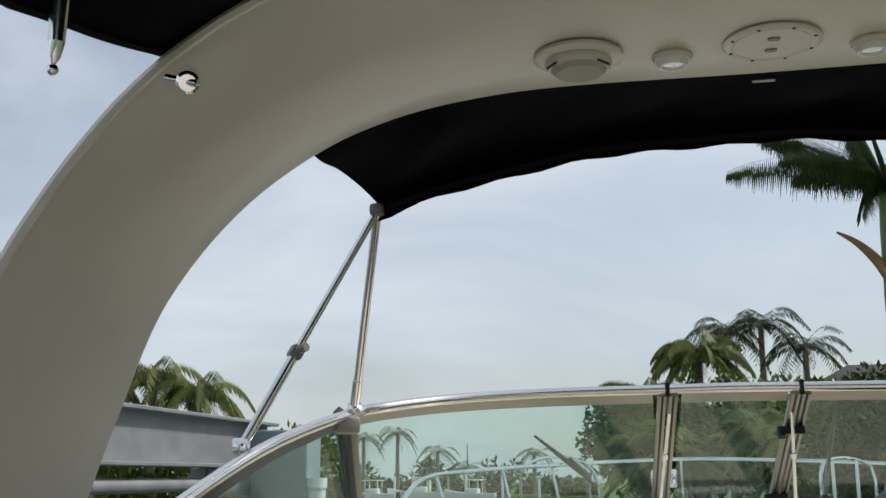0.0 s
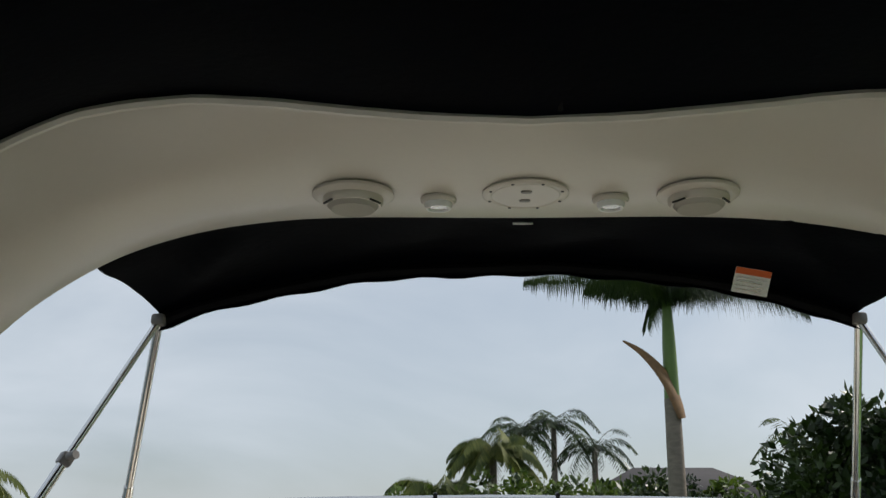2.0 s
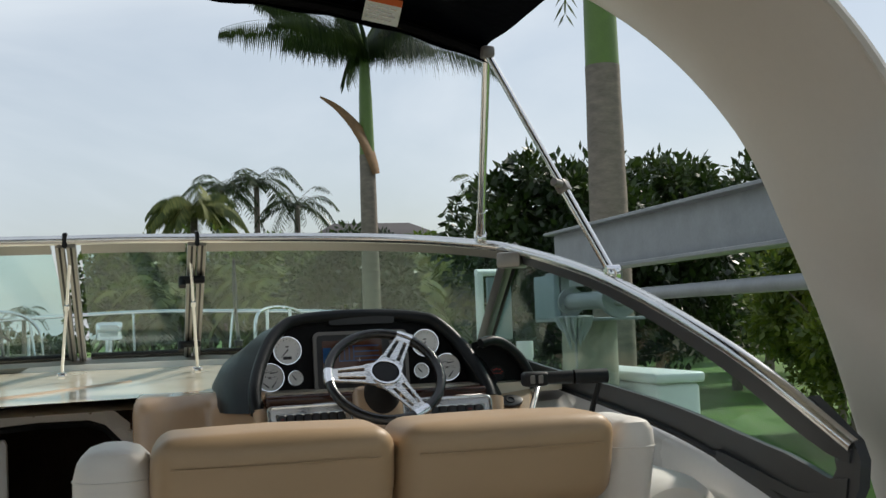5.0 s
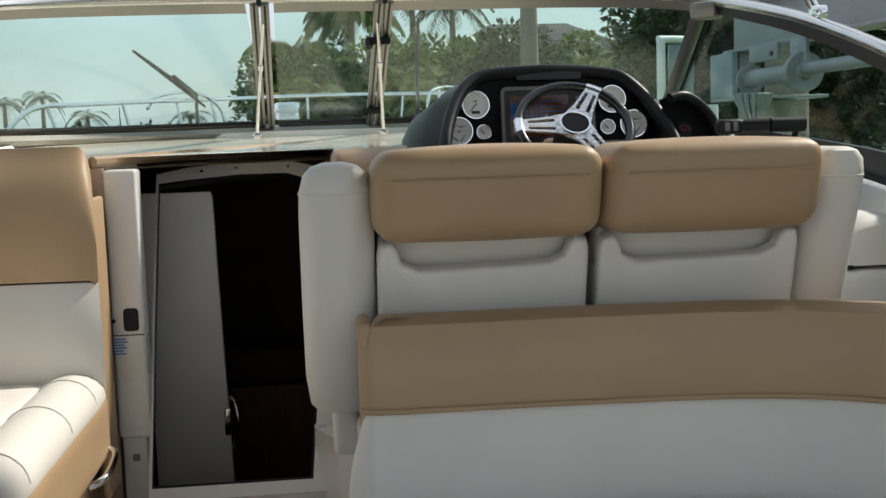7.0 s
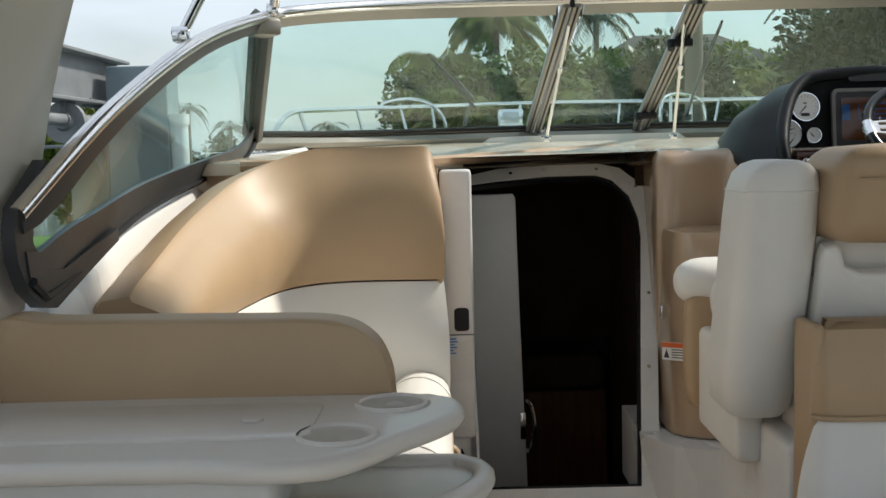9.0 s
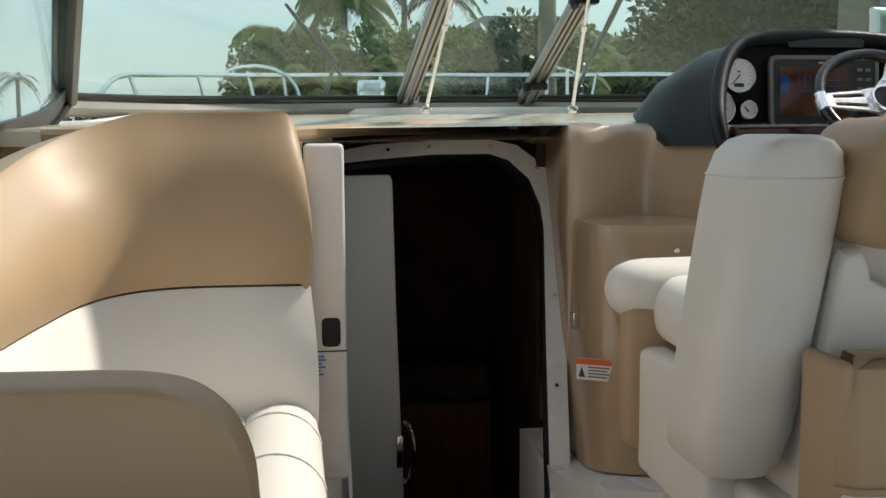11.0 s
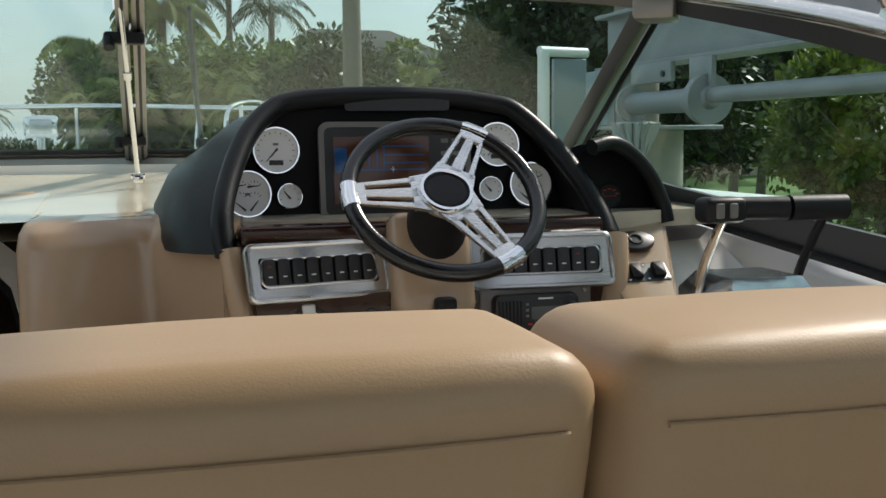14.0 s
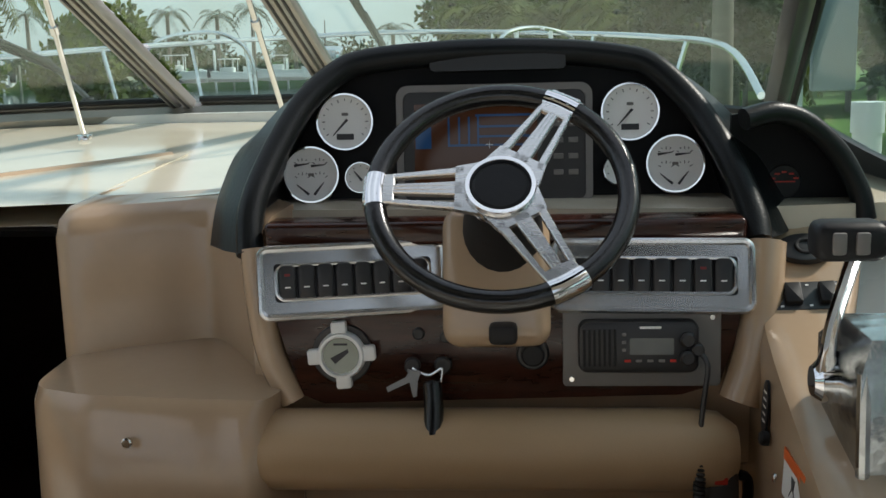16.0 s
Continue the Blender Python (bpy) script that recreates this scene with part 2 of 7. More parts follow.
def part(name, bm, material, parent=None, label="", smooth=True, tag=None):
    """Links a bmesh, given in world places, as one mesh object, under a thing or part if one is given."""
    me = bpy.data.meshes.new(name)
    base = origin(parent) if parent is not None else Vector((0, 0, 0))
    if base.length:
        bmesh.ops.translate(bm, verts=bm.verts, vec=-base)
    bmesh.ops.recalc_face_normals(bm, faces=bm.faces)
    bm.to_mesh(me)
    bm.free()
    for m in (material if isinstance(material, (list, tuple)) else [material]):
        me.materials.append(m)
    if smooth:
        me.shade_smooth()
        me.set_sharp_from_angle(angle=radians(38))
    ob = new(name, me)
    if parent is not None:
        ob.parent = parent
    if label:
        ob["label"] = label
    if tag:
        tagged(ob, *tag)
    return ob


def frame_of(o, x, z):
    """A placing matrix from an origin, an x axis and a z axis (the outward normal)."""
    x, z = Vector(x).normalized(), Vector(z).normalized()
    y = z.cross(x).normalized()
    x = y.cross(z).normalized()
    return Matrix(((x.x, y.x, z.x, o[0]), (x.y, y.y, z.y, o[1]), (x.z, y.z, z.z, o[2]), (0, 0, 0, 1)))


def rbox(sx, sy, sz, r=0.01, seg=3, m=None, bm=None):
    """Box about the origin with rounded edges, placed by m."""
    out = bm or bmesh.new()
    tmp = bmesh.new()
    bmesh.ops.create_cube(tmp, size=1.0)
    bmesh.ops.scale(tmp, vec=(sx, sy, sz), verts=tmp.verts)
    r = min(r, 0.49 * min(sx, sy, sz))
    if r > 0:
        bmesh.ops.bevel(tmp, geom=list(tmp.edges), offset=r, segments=seg, profile=0.5, affect='EDGES')
    if m is not None:
        bmesh.ops.transform(tmp, matrix=m, verts=tmp.verts)
    return join(out, tmp)


def join(bm, other):
    vs = {}
    for v in other.verts:
        vs[v] = bm.verts.new(v.co)
    for f in other.faces:
        try:
            nf = bm.faces.new([vs[v] for v in f.verts])
            nf.material_index = f.material_index
        except ValueError:
            pass
    other.free()
    return bm


def box_between(a, b, r=0.01, seg=3, bm=None):
    c = [(p + q) / 2 for p, q in zip(a, b)]
    return rbox(*[abs(q - p) for p, q in zip(a, b)], r, seg, Matrix.Translation(c), bm)


def smooth_path(pts, n=8, closed=False):
    """Catmull-Rom through the points."""
    P = [Vector(p) for p in pts]
    out, k = [], len(P)
    for i in range(k if closed else k - 1):
        a, b, c, d = (P[(i + j) % k] if closed else P[min(max(i + j, 0), k - 1)] for j in (-1, 0, 1, 2))
        for s in range(n):
            t = s / n
            out.append(0.5 * ((2 * b) + (c - a) * t + (2 * a - 5 * b + 4 * c - d) * t * t + (3 * b - a - 3 * c + d) * t ** 3))
    if not closed:
        out.append(P[-1])
    return out


def loft(rings, closed=True, caps=True, bm=None, wrap=False):
    """Skin over rings of equal length. closed: each ring is a loop; wrap: the last ring meets the first."""
    bm = bm or bmesh.new()
    V = [[bm.verts.new(p) for p in ring] for ring in rings]
    n, m = len(V), len(V[0])
    for i in range(n if wrap else n - 1):
        for j in range(m if closed else m - 1):
            q = (V[i][j], V[i][(j + 1) % m], V[(i + 1) % n][(j + 1) % m], V[(i + 1) % n][j])
            try:
                bm.faces.new(q)
            except ValueError:
                pass
    if caps and closed and not wrap:
        bm.faces.new(V[0][::-1])
        bm.faces.new(V[-1])
    return bm


def tube(pts, r=0.012, seg=10, bm=None, closed=False, caps=True, squash=1.0):
    """Round bar along the points; r may be a list."""
    P = [Vector(p) for p in pts]
    n = len(P)
    rings, up = [], None
    for i, p in enumerate(P):
        a = P[(i - 1) % n] if (closed or i) else P[0]
        b = P[(i + 1) % n] if (closed or i < n - 1) else P[-1]
        t = (b - a).normalized()
        if up is None:
            up = t.orthogonal().normalized()
        up = (up - t * up.dot(t)).normalized()
        side = t.cross(up)
        rr = r[i] if isinstance(r, (list, tuple)) else r
        rings.append([p + (up * math.cos(2 * math.pi * k / seg) + side * math.sin(2 * math.pi * k / seg) * squash) * rr for k in range(seg)])
    return loft(rings, True, caps and not closed, bm, closed)


def disc(m, r, depth, seg=40, bevel=0.0, bm=None):
    """Round plate with its face along the matrix's z, from 0 to depth."""
    rings = [[m @ Vector((q * math.cos(2 * math.pi * k / seg), q * math.sin(2 * math.pi * k / seg), z)) for k in range(seg)]
             for q, z in ((r, 0), (r, depth - bevel), (r - bevel, depth))]
    return loft(rings, True, True, bm)


def ring(m, r_in, r_out, h, seg=40, bm=None):
    """Rounded bezel ring."""
    prof = [(r_in, 0), (r_in, h * 0.6), (r_in + (r_out - r_in) * 0.3, h), (r_in + (r_out - r_in) * 0.7, h), (r_out, h * 0.5), (r_out, 0)]
    rings = [[m @ Vector((q * math.cos(2 * math.pi * k / seg), q * math.sin(2 * math.pi * k / seg), z)) for q, z in prof] for k in range(seg)]
    return loft(rings, True, False, bm, True)


def slab(outline, thick, m=None, bm=None, bevel=0.0, seg=2):
    """Plate: the outline in x, y of m, extruded along its z from 0 to thick."""
    m = m or Matrix()
    tmp = bmesh.new()
    low = [tmp.verts.new((p[0], p[1], 0)) for p in outline]
    f = tmp.faces.new(low)
    res = bmesh.ops.extrude_face_region(tmp, geom=[f])
    top = [e for e in res["geom"] if isinstance(e, bmesh.types.BMVert)]
    bmesh.ops.translate(tmp, verts=top, vec=(0, 0, thick))
    if bevel:
        tops = set(top)
        ed = [e for e in tmp.edges if e.verts[0] in tops and e.verts[1] in tops]
        bmesh.ops.bevel(tmp, geom=ed, offset=bevel, segments=seg, profile=0.5, affect='EDGES')
    bmesh.ops.transform(tmp, matrix=m, verts=tmp.verts)
    return join(bm or bmesh.new(), tmp)


def round_rect(w, h, r, n=5, cx=0.0, cy=0.0):
    out = []
    for sx, sy, a0 in ((1, 1, 0), (-1, 1, 90), (-1, -1, 180), (1, -1, 270)):
        for k in range(n + 1):
            a = radians(a0 + 90 * k / n)
            out.append((cx + sx * (w / 2 - r) + r * math.cos(a), cy + sy * (h / 2 - r) + r * math.sin(a)))
    return out


def frame_plate(outer, inner, thick, m, bm=None):
    """Plate with a hole: outer and inner outlines with the same number of points."""
    rings = []
    for k in range(len(outer)):
        o, i = outer[k], inner[k]
        rings.append([m @ Vector((o[0], o[1], 0)), m @ Vector((o[0], o[1], thick)), m @ Vector((i[0], i[1], thick)), m @ Vector((i[0], i[1], 0))])
    return loft(rings, True, False, bm, True)


def cushion(rings_xy, bm=None):
    return loft(rings_xy, True, True, bm)


def swept(path, profile, bm=None, up=Vector((0, 0, 1)), caps=True):
    """Profile of (side, height) carried along a level path; side is to the path's right."""
    P = [Vector(p) for p in path]
    rings = []
    for i, p in enumerate(P):
        t = P[min(i + 1, len(P) - 1)] - P[max(i - 1, 0)]
        t.z = 0
        t.normalize()
        s = t.cross(up)
        rings.append([p + s * a + up * b for a, b in profile])
    return loft(rings, True, caps, bm)


def rounded_profile(w, h, r, n=4):
    """Closed profile of a rounded bar, w across, h high, from the base line at 0."""
    return [(x, y + h / 2) for x, y in round_rect(w, h, min(r, w * 0.49, h * 0.49), n)]


# ---------------------------------------------------------------- ground, water, hull
bm = bmesh.new()
bmesh.ops.create_grid(bm, x_segments=40, y_segments=40, size=1500)
bmesh.ops.translate(bm, verts=bm.verts, vec=(0, 0, -1.9))
part("water", bm, WATER, tag=("calm grey-green canal water below the boat", "water", "", "structure"))
bm = slab([(2.66, -40), (400, -40), (400, 400), (-6, 400), (-6, 26), (2.66, 14)], 1.3, Matrix.Translation((0, 0, -1.9)))
part("ground", bm, GRASS, tag=("mown green lawn behind a seawall", "lawn", "", "structure"))
bm = slab([(-400, 128), (-6, 128), (-6, 400), (-400, 400)], 0.9, Matrix.Translation((0, 0, -1.9)))
part("far_bank", bm, GRASS, tag=("green far bank of the canal", "ground", "", "structure"))


def mirror_x(pts, s=-1):
    return [(s * p[0], *p[1:]) for p in pts]


# sole and liner
SOLE = mat("nonskid_sole", (0.62, 0.6, 0.55), 0.6, var=0.08, scale=5.0, bump=0.5, bscale=150.0)
bm = slab([(-1.5, -2.0), (1.5, -2.0), (1.56, 3.0), (1.5, 3.7), (-0.04, 3.7), (-0.04, 3.56), (-0.6, 3.56), (-0.6, 3.7), (-1.5, 3.7), (-1.56, 3.0)], 0.05, Matrix.Translation((0, 0, -0.05)))
part("floor", bm, SOLE, tag=("cream non-skid cockpit sole", "floor", "", "structure"))

TOP_R = [(0, 4.06, 1.635), (0.22, 4.05, 1.632), (0.6, 3.97, 1.622), (0.9, 3.80, 1.598), (1.1, 3.58, 1.56), (1.2, 3.44, 1.525), (1.275, 2.93, 1.41), (1.34, 2.40, 1.225), (1.41, 2.06, 1.035)]
SILL_R = [(1.22, 4.60, 1.16), (1.34, 4.24, 1.13), (1.42, 3.86, 1.085), (1.44, 2.90, 0.995), (1.42, 2.2, 0.875), (1.41, 1.5, 0.83), (1.40, 0.2, 0.82), (1.38, -1.9, 0.82)]
BASE_R = [(0, 5.33, 1.20), (0.25, 5.30, 1.20), (0.68, 5.13, 1.195), (1.05, 4.76, 1.19), (1.285, 4.22, 1.19)]
BASE_L = [(x * 1.09, y + 0.11 * (x / 1.285) ** 2, z) for x, y, z in BASE_R]   # the port corner stands a little wider
CORNER_TOP = {1: Vector((1.185, 3.50, 1.53)), -1: Vector((-1.21, 3.50, 1.53))}
CORNER_FOOT = {1: Vector(BASE_R[-1]), -1: Vector((-BASE_L[-1][0], BASE_L[-1][1], 1.19))}

for s, side in ((1, "starboard"), (-1, "port")):
    sill = smooth_path(mirror_x(SILL_R, s) if s < 0 else SILL_R, 6)
    rings = []
    for p in sill:
        o, k = s, float(np.interp(p.y, [3.2, 4.0], [1.0, 0.12]))   # the side deck dies out forward
        rings.append([Vector((p.x - o * 0.01, p.y, -0.02)), Vector((p.x - o * 0.015, p.y, p.z - 0.13)), Vector((p.x + o * 0.0, p.y, p.z - 0.05)), Vector((p.x + o * 0.03 * k, p.y, p.z - 0.022)),
                      Vector((p.x + o * 0.14 * k, p.y, p.z - 0.01)), Vector((p.x + o * 0.2 * k, p.y, p.z - 0.06)), Vector((p.x + o * 0.22 * k, p.y, p.z - 0.3)), Vector((p.x + o * 0.05, p.y, -0.9)), Vector((p.x, p.y, -0.9))])
    part("wall_" + side, loft(rings), GEL, tag=("white moulded gelcoat cockpit side and coaming", "cockpit side", "", "structure"))
bm = box_between((-1.4, -2.05, -0.9), (1.4, -1.9, 0.83), 0.02)
part("wall_aft", bm, GEL, tag=("white gelcoat transom wall", "transom", "", "structure"))

# foredeck
rows = []
for y, w, z in ((5.2, 1.62, 1.13), (5.8, 1.5, 1.13), (6.6, 1.25, 1.11), (7.4, 0.9, 1.08), (8.1, 0.45, 1.05), (8.5, 0.06, 1.04)):
    rows.append([Vector((x * w, y, z + 0.05 * (1 - x * x))) for x in (-1, -0.6, -0.2, 0.2, 0.6, 1)] + [Vector((w * 0.8, y - 0.1, -0.9)), Vector((-w * 0.8, y - 0.1, -0.9))])
part("foredeck", loft(rows), GEL, tag=("white gelcoat foredeck running to the bow", "deck", "", "structure"))

# hull sides between the cockpit and the foredeck
for s, side in ((1, "starboard"), (-1, "port")):
    hull = [Vector((s * x, y, 0)) for x, y in ((1.375, 4.05), (1.35, 4.30), (1.30, 4.55), (1.32, 4.85), (1.42, 5.12), (1.50, 5.30))]
    part("hull_" + side, loft([[p + Vector((-s * 0.03, 0, -0.9)), p + Vector((-s * 0.03, 0, 1.10)), p + Vector((0, 0, 1.09)), p + Vector((0, 0, -0.9))] for p in hull]), GEL, tag=("white gelcoat hull side below the windscreen", "hull", "", "structure"))

# dash top with the companionway cut-out
DASH_EDGE = [(-1.46, 3.55), (-1.30, 3.54), (-0.76, 3.60), (-0.70, 3.63), (-0.35, 4.03), (-0.02, 4.41), (0.01, 4.40), (0.012, 3.80), (0.03, 3.755), (0.075, 3.755), (0.24, 3.83), (0.40, 3.66), (1.1, 3.62), (1.40, 3.66)]
outline = DASH_EDGE + [(1.40, 3.9), (1.30, 4.22), (1.07, 4.78), (0.69, 5.16), (0.0, 5.35), (-0.76, 5.20), (-1.17, 4.86), (-1.42, 4.33)]
bm = bmesh.new()
top = [bm.verts.new((x, y, 1.10 + 0.055 * min(1, max(0, (y - 3.6) / 1.5)))) for x, y in outline]
bm.faces.new(top)
bmesh.ops.triangulate(bm, faces=bm.faces)
geo = bmesh.ops.extrude_face_region(bm, geom=list(bm.faces))
bmesh.ops.translate(bm, verts=[v for v in geo["geom"] if isinstance(v, bmesh.types.BMVert)], vec=(0, 0, -0.035))
part("dashboard", bm, DASH, tag=("glossy cream moulded dash top under the windscreen", "dashboard", "", "structure"))
bm = tube(smooth_path([(-1.3, 3.535, 1.092), (-0.78, 3.588, 1.09), (-0.70, 3.62, 1.092), (-0.35, 4.02, 1.105), (-0.03, 4.40, 1.118)], 6), 0.018, 8)
part("dash_edge_trim", bm, GEL_TAN, tag=("tan moulded edge along the dash opening", "trim", "", "structure"))

# cabin bulkhead under the dash, with the door opening through it
bulk = box_between((-1.47, 3.58, 0), (-0.70, 3.63, 1.07), 0.004)
part("wall_bulkhead_port", bulk, GEL_TAN, tag=("tan moulded cabin bulkhead behind the lounge", "bulkhead", "", "structure"))

DOOR_N = Vector((0, -1, 0.6)).normalized()
DM = frame_of((0, 3.45, 0), (1, 0, 0), DOOR_N)   # local y climbs the raked door plane


def on_door(x, z):
    return (x, z * math.sqrt(1 + 0.36))


def arc_corner(cx, cz, r, a0, a1, n=6):
    return [(cx + r * math.cos(radians(a0 + (a1 - a0) * k / n)), cz + r * math.sin(radians(a0 + (a1 - a0) * k / n))) for k in range(n + 1)]


inner = [(-0.592, 0.07), (-0.597, 0.60), (-0.597, 0.985), (-0.50, 0.995), (-0.32, 1.008), (-0.155, 1.008), (-0.10, 0.99), (-0.045, 0.935), (-0.022, 0.86), (-0.02, 0.80), (-0.06, 0.45), (-0.10, 0.07)]
outer = [(-0.60, 0.035), (-0.605, 0.60), (-0.605, 1.015), (-0.50, 1.035), (-0.32, 1.048), (-0.14, 1.046), (-0.07, 1.03), (0.005, 0.97), (0.036, 0.88), (0.036, 0.80), (-0.005, 0.45), (-0.05, 0.035)]
door_frame = thing("cabin_door_frame", (-0.3, 3.5, 0.0), "white moulded cabin door frame with rounded corner and screws", "door frame", kind="structure")
part("frame", frame_plate([on_door(*p) for p in outer], [on_door(*p) for p in inner], 0.035, DM), GEL, door_frame)
part("seal", frame_plate([on_door(*p) for p in inner], [on_door(p[0] + (0.001 if p[0] < -0.3 else -0.008), p[1] - (0.008 if p[1] > 0.5 else -0.008)) for p in inner], 0.03, DM), RUBBER, door_frame, "black rubber seal")
for x, z in ((-0.45, 1.02), (-0.33, 1.028), (-0.15, 1.028), (-0.02, 0.965), (0.008, 0.84), (-0.015, 0.62), (-0.04, 0.40), (-0.06, 0.2)):
    m = DM @ Matrix.Translation((*on_door(x, z), 0.035))
    part("screw", disc(m, 0.006, 0.003, 12, 0.001), STEEL, door_frame, "small stainless screw")

# white door pocket post beside the lounge
post = thing("door_pocket_panel", (-0.65, 3.6, 0.0), "white gelcoat post beside the cabin door with black latch", "door post", kind="structure")
bm = bmesh.new()
rbox(0.098, 0.10, 0.84, 0.012, 3, Matrix.Translation((-0.648, 3.60, 0.645)) , bm)
part("post", bm, GEL, post)
part("foot", box_between((-0.69, 3.57, 0), (-0.615, 3.66, 0.235), 0.006), GEL, post)
part("latch_recess", slab(round_rect(0.046, 0.072, 0.012), 0.006, frame_of((-0.638, 3.551, 0.602), (1, 0, 0), (0, -1, 0)), bevel=0.002), RUBBER, post, "black recessed door latch")
part("seam", box_between((-0.697, 3.5465, 0.553), (-0.60, 3.552, 0.556), 0), GREY_TRIM, post)
for k in range(6):
    w = (0.036, 0.04, 0.03, 0.038, 0.026, 0.034)[k]
    part("text_bar", box_between((-0.692, 3.546, 0.54 - k * 0.009), (-0.692 + w, 3.5485, 0.5445 - k * 0.009), 0), BLUE, post, "blue printed line")
part("stud", disc(frame_of((-0.69, 3.55, 0.6), (1, 0, 0), (0, -1, 0)), 0.006, 0.006, 12, 0.002), RUBBER, post)
part("speaker_plate", slab(round_rect(0.022, 0.022, 0.003), 0.003, frame_of((-0.65, 3.569, 0.16), (1, 0, 0), (0, -1, 0))), GREYPL, post)

# hatch slider over the companionway; black track and cover stand in for slot shade
slider = thing("hatch_slider", (-0.35, 4.2, 1.03), "sliding hatch edge under the dash, coloured black for the shaded slot", "hatch", kind="structure")
part("track", slab([(-0.62, 3.72), (-0.30, 4.08), (-0.01, 4.42), (-0.01, 4.7), (-0.62, 4.7)], 0.012, Matrix.Translation((0, 0, 1.070))), RUBBER, slider)
part("lip", tube([(-0.64, 3.72, 1.078), (-0.30, 4.10, 1.083), (-0.02, 4.43, 1.088)], 0.006, 8), GREYPL, slider)
part("cover", slab([(-0.62, 3.72), (-0.02, 4.42), (-0.02, 4.75), (-0.62, 4.75)], 0.006, Matrix.Translation((0, 0, 1.061))), RUBBER, slider)

# sliding door, half open
sdoor = thing("sliding_door", (-0.52, 4.0, 0.0), "off-white sliding cabin door, half open", "door", kind="structure")
bm = slab([(-0.68, -0.30), (-0.398, -0.30), (-0.405, 0.0), (-0.42, 0.55), (-0.428, 0.945), (-0.437, 0.962), (-0.68, 0.962)], 0.03, frame_of((0, 4.17, 0), (1, 0, 0), (0, -1, 0)), bevel=0.006)
part("panel", bm, DOORMAT, sdoor)
hm = smooth_path([(-0.40, 4.135, 0.205), (-0.385, 4.11, 0.19), (-0.375, 4.10, 0.12), (-0.39, 4.11, 0.03), (-0.405, 4.135, 0.02)], 5)
part("pull_handle", tube(hm, 0.007, 8), STEEL, sdoor, "bent stainless pull handle")
part("handle_plate", rbox(0.022, 0.006, 0.10, 0.003, 2, Matrix.Translation((-0.415, 4.136, 0.11))), STEEL, sdoor)

# cabin inside; its shade is put into the dark lining and carpet colours
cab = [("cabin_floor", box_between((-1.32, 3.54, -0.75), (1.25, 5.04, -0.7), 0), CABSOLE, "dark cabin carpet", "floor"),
       ("cabin_wall_fwd", box_between((-1.3, 5.04, -0.8), (1.2, 5.09, 1.05), 0), CABIN, "cabin lining, coloured dark for the unlit interior", "wall"),
       ("cabin_wall_port", box_between((-1.32, 3.64, -0.8), (-1.27, 5.04, 1.06), 0), CABIN, "cabin lining, coloured dark for the unlit interior", "wall"),
       ("cabin_wall_starboard", box_between((1.2, 3.7, -0.8), (1.25, 5.04, 1.06), 0), CABIN, "cabin lining, coloured dark for the unlit interior", "wall"),
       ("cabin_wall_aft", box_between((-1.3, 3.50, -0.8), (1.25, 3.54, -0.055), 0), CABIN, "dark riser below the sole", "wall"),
       ("cabin_wall_helm", box_between((-0.02, 4.0, -0.8), (0.02, 4.6, 1.05), 0), CABIN, "cabin side behind the console, coloured dark for the unlit interior", "wall"),
       ("cabin_ceiling", box_between((-1.32, 4.45, 1.035), (1.25, 5.04, 1.05), 0), CABIN, "cabin headliner, coloured dark for the unlit interior", "ceiling")]
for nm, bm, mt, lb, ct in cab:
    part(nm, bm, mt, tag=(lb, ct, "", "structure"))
locker = thing("galley_locker", (0.3, 4.6, -0.7), "dark cherry galley locker inside the cabin", "cabinet")
part("body", box_between((0.02, 4.62, -0.7), (0.7, 5.03, 0.25), 0.01), DARKWOOD, locker)
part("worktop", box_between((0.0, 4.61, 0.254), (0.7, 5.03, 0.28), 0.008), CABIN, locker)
berth = thing("cabin_berth", (-0.2, 4.9, -0.7), "dark upholstered berth with a cherry base", "berth")
part("base", box_between((-1.2, 4.66, -0.7), (-0.03, 5.03, 0.12), 0.01), DARKWOOD, berth)
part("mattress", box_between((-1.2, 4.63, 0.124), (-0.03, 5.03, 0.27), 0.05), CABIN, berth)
stair = thing("companionway_step", (-0.3, 3.9, -0.7), "dark cherry step leading down into the cabin", "step")
part("riser", box_between((-0.56, 3.75, -0.7), (-0.05, 4.05, -0.25), 0.01), DARKWOOD, stair)
part("tread", box_between((-0.57, 3.73, -0.246), (-0.04, 4.07, -0.22), 0.008), DARKWOOD, stair)
part("threshold_plate", box_between((-0.60, 3.46, 0.02), (-0.04, 3.56, 0.05), 0.01), GEL, door_frame, "white door sill")

# tan console beside the door
con = thing("companionway_console", (0.15, 3.7, 0.2), "glossy tan moulded console with an open shelf beside the helm", "console", kind="structure")
up3 = []
for p in smooth_path([(0.025, 4.3, 0), (0.005, 3.95, 0), (-0.006, 3.73, 0), (0.008, 3.69, 0), (0.05, 3.69, 0), (0.14, 3.73, 0), (0.215, 3.765, 0), (0.25, 3.755, 0), (0.30, 3.68, 0), (0.36, 3.57, 0), (0.378, 3.545, 0)], 4):
    up3.append([Vector((p.x, p.y, 0.40)), Vector((p.x, p.y, 1.055)), Vector((p.x + 0.004, p.y + 0.01, 1.085)), Vector((p.x + 0.014, p.y + 0.035, 1.104)), Vector((p.x + 0.03, p.y + 0.12, 1.112)), Vector((p.x + 0.03, p.y + 0.12, 0.40))])
part("upper_face", loft(up3), GEL_TAN, con)
low = []
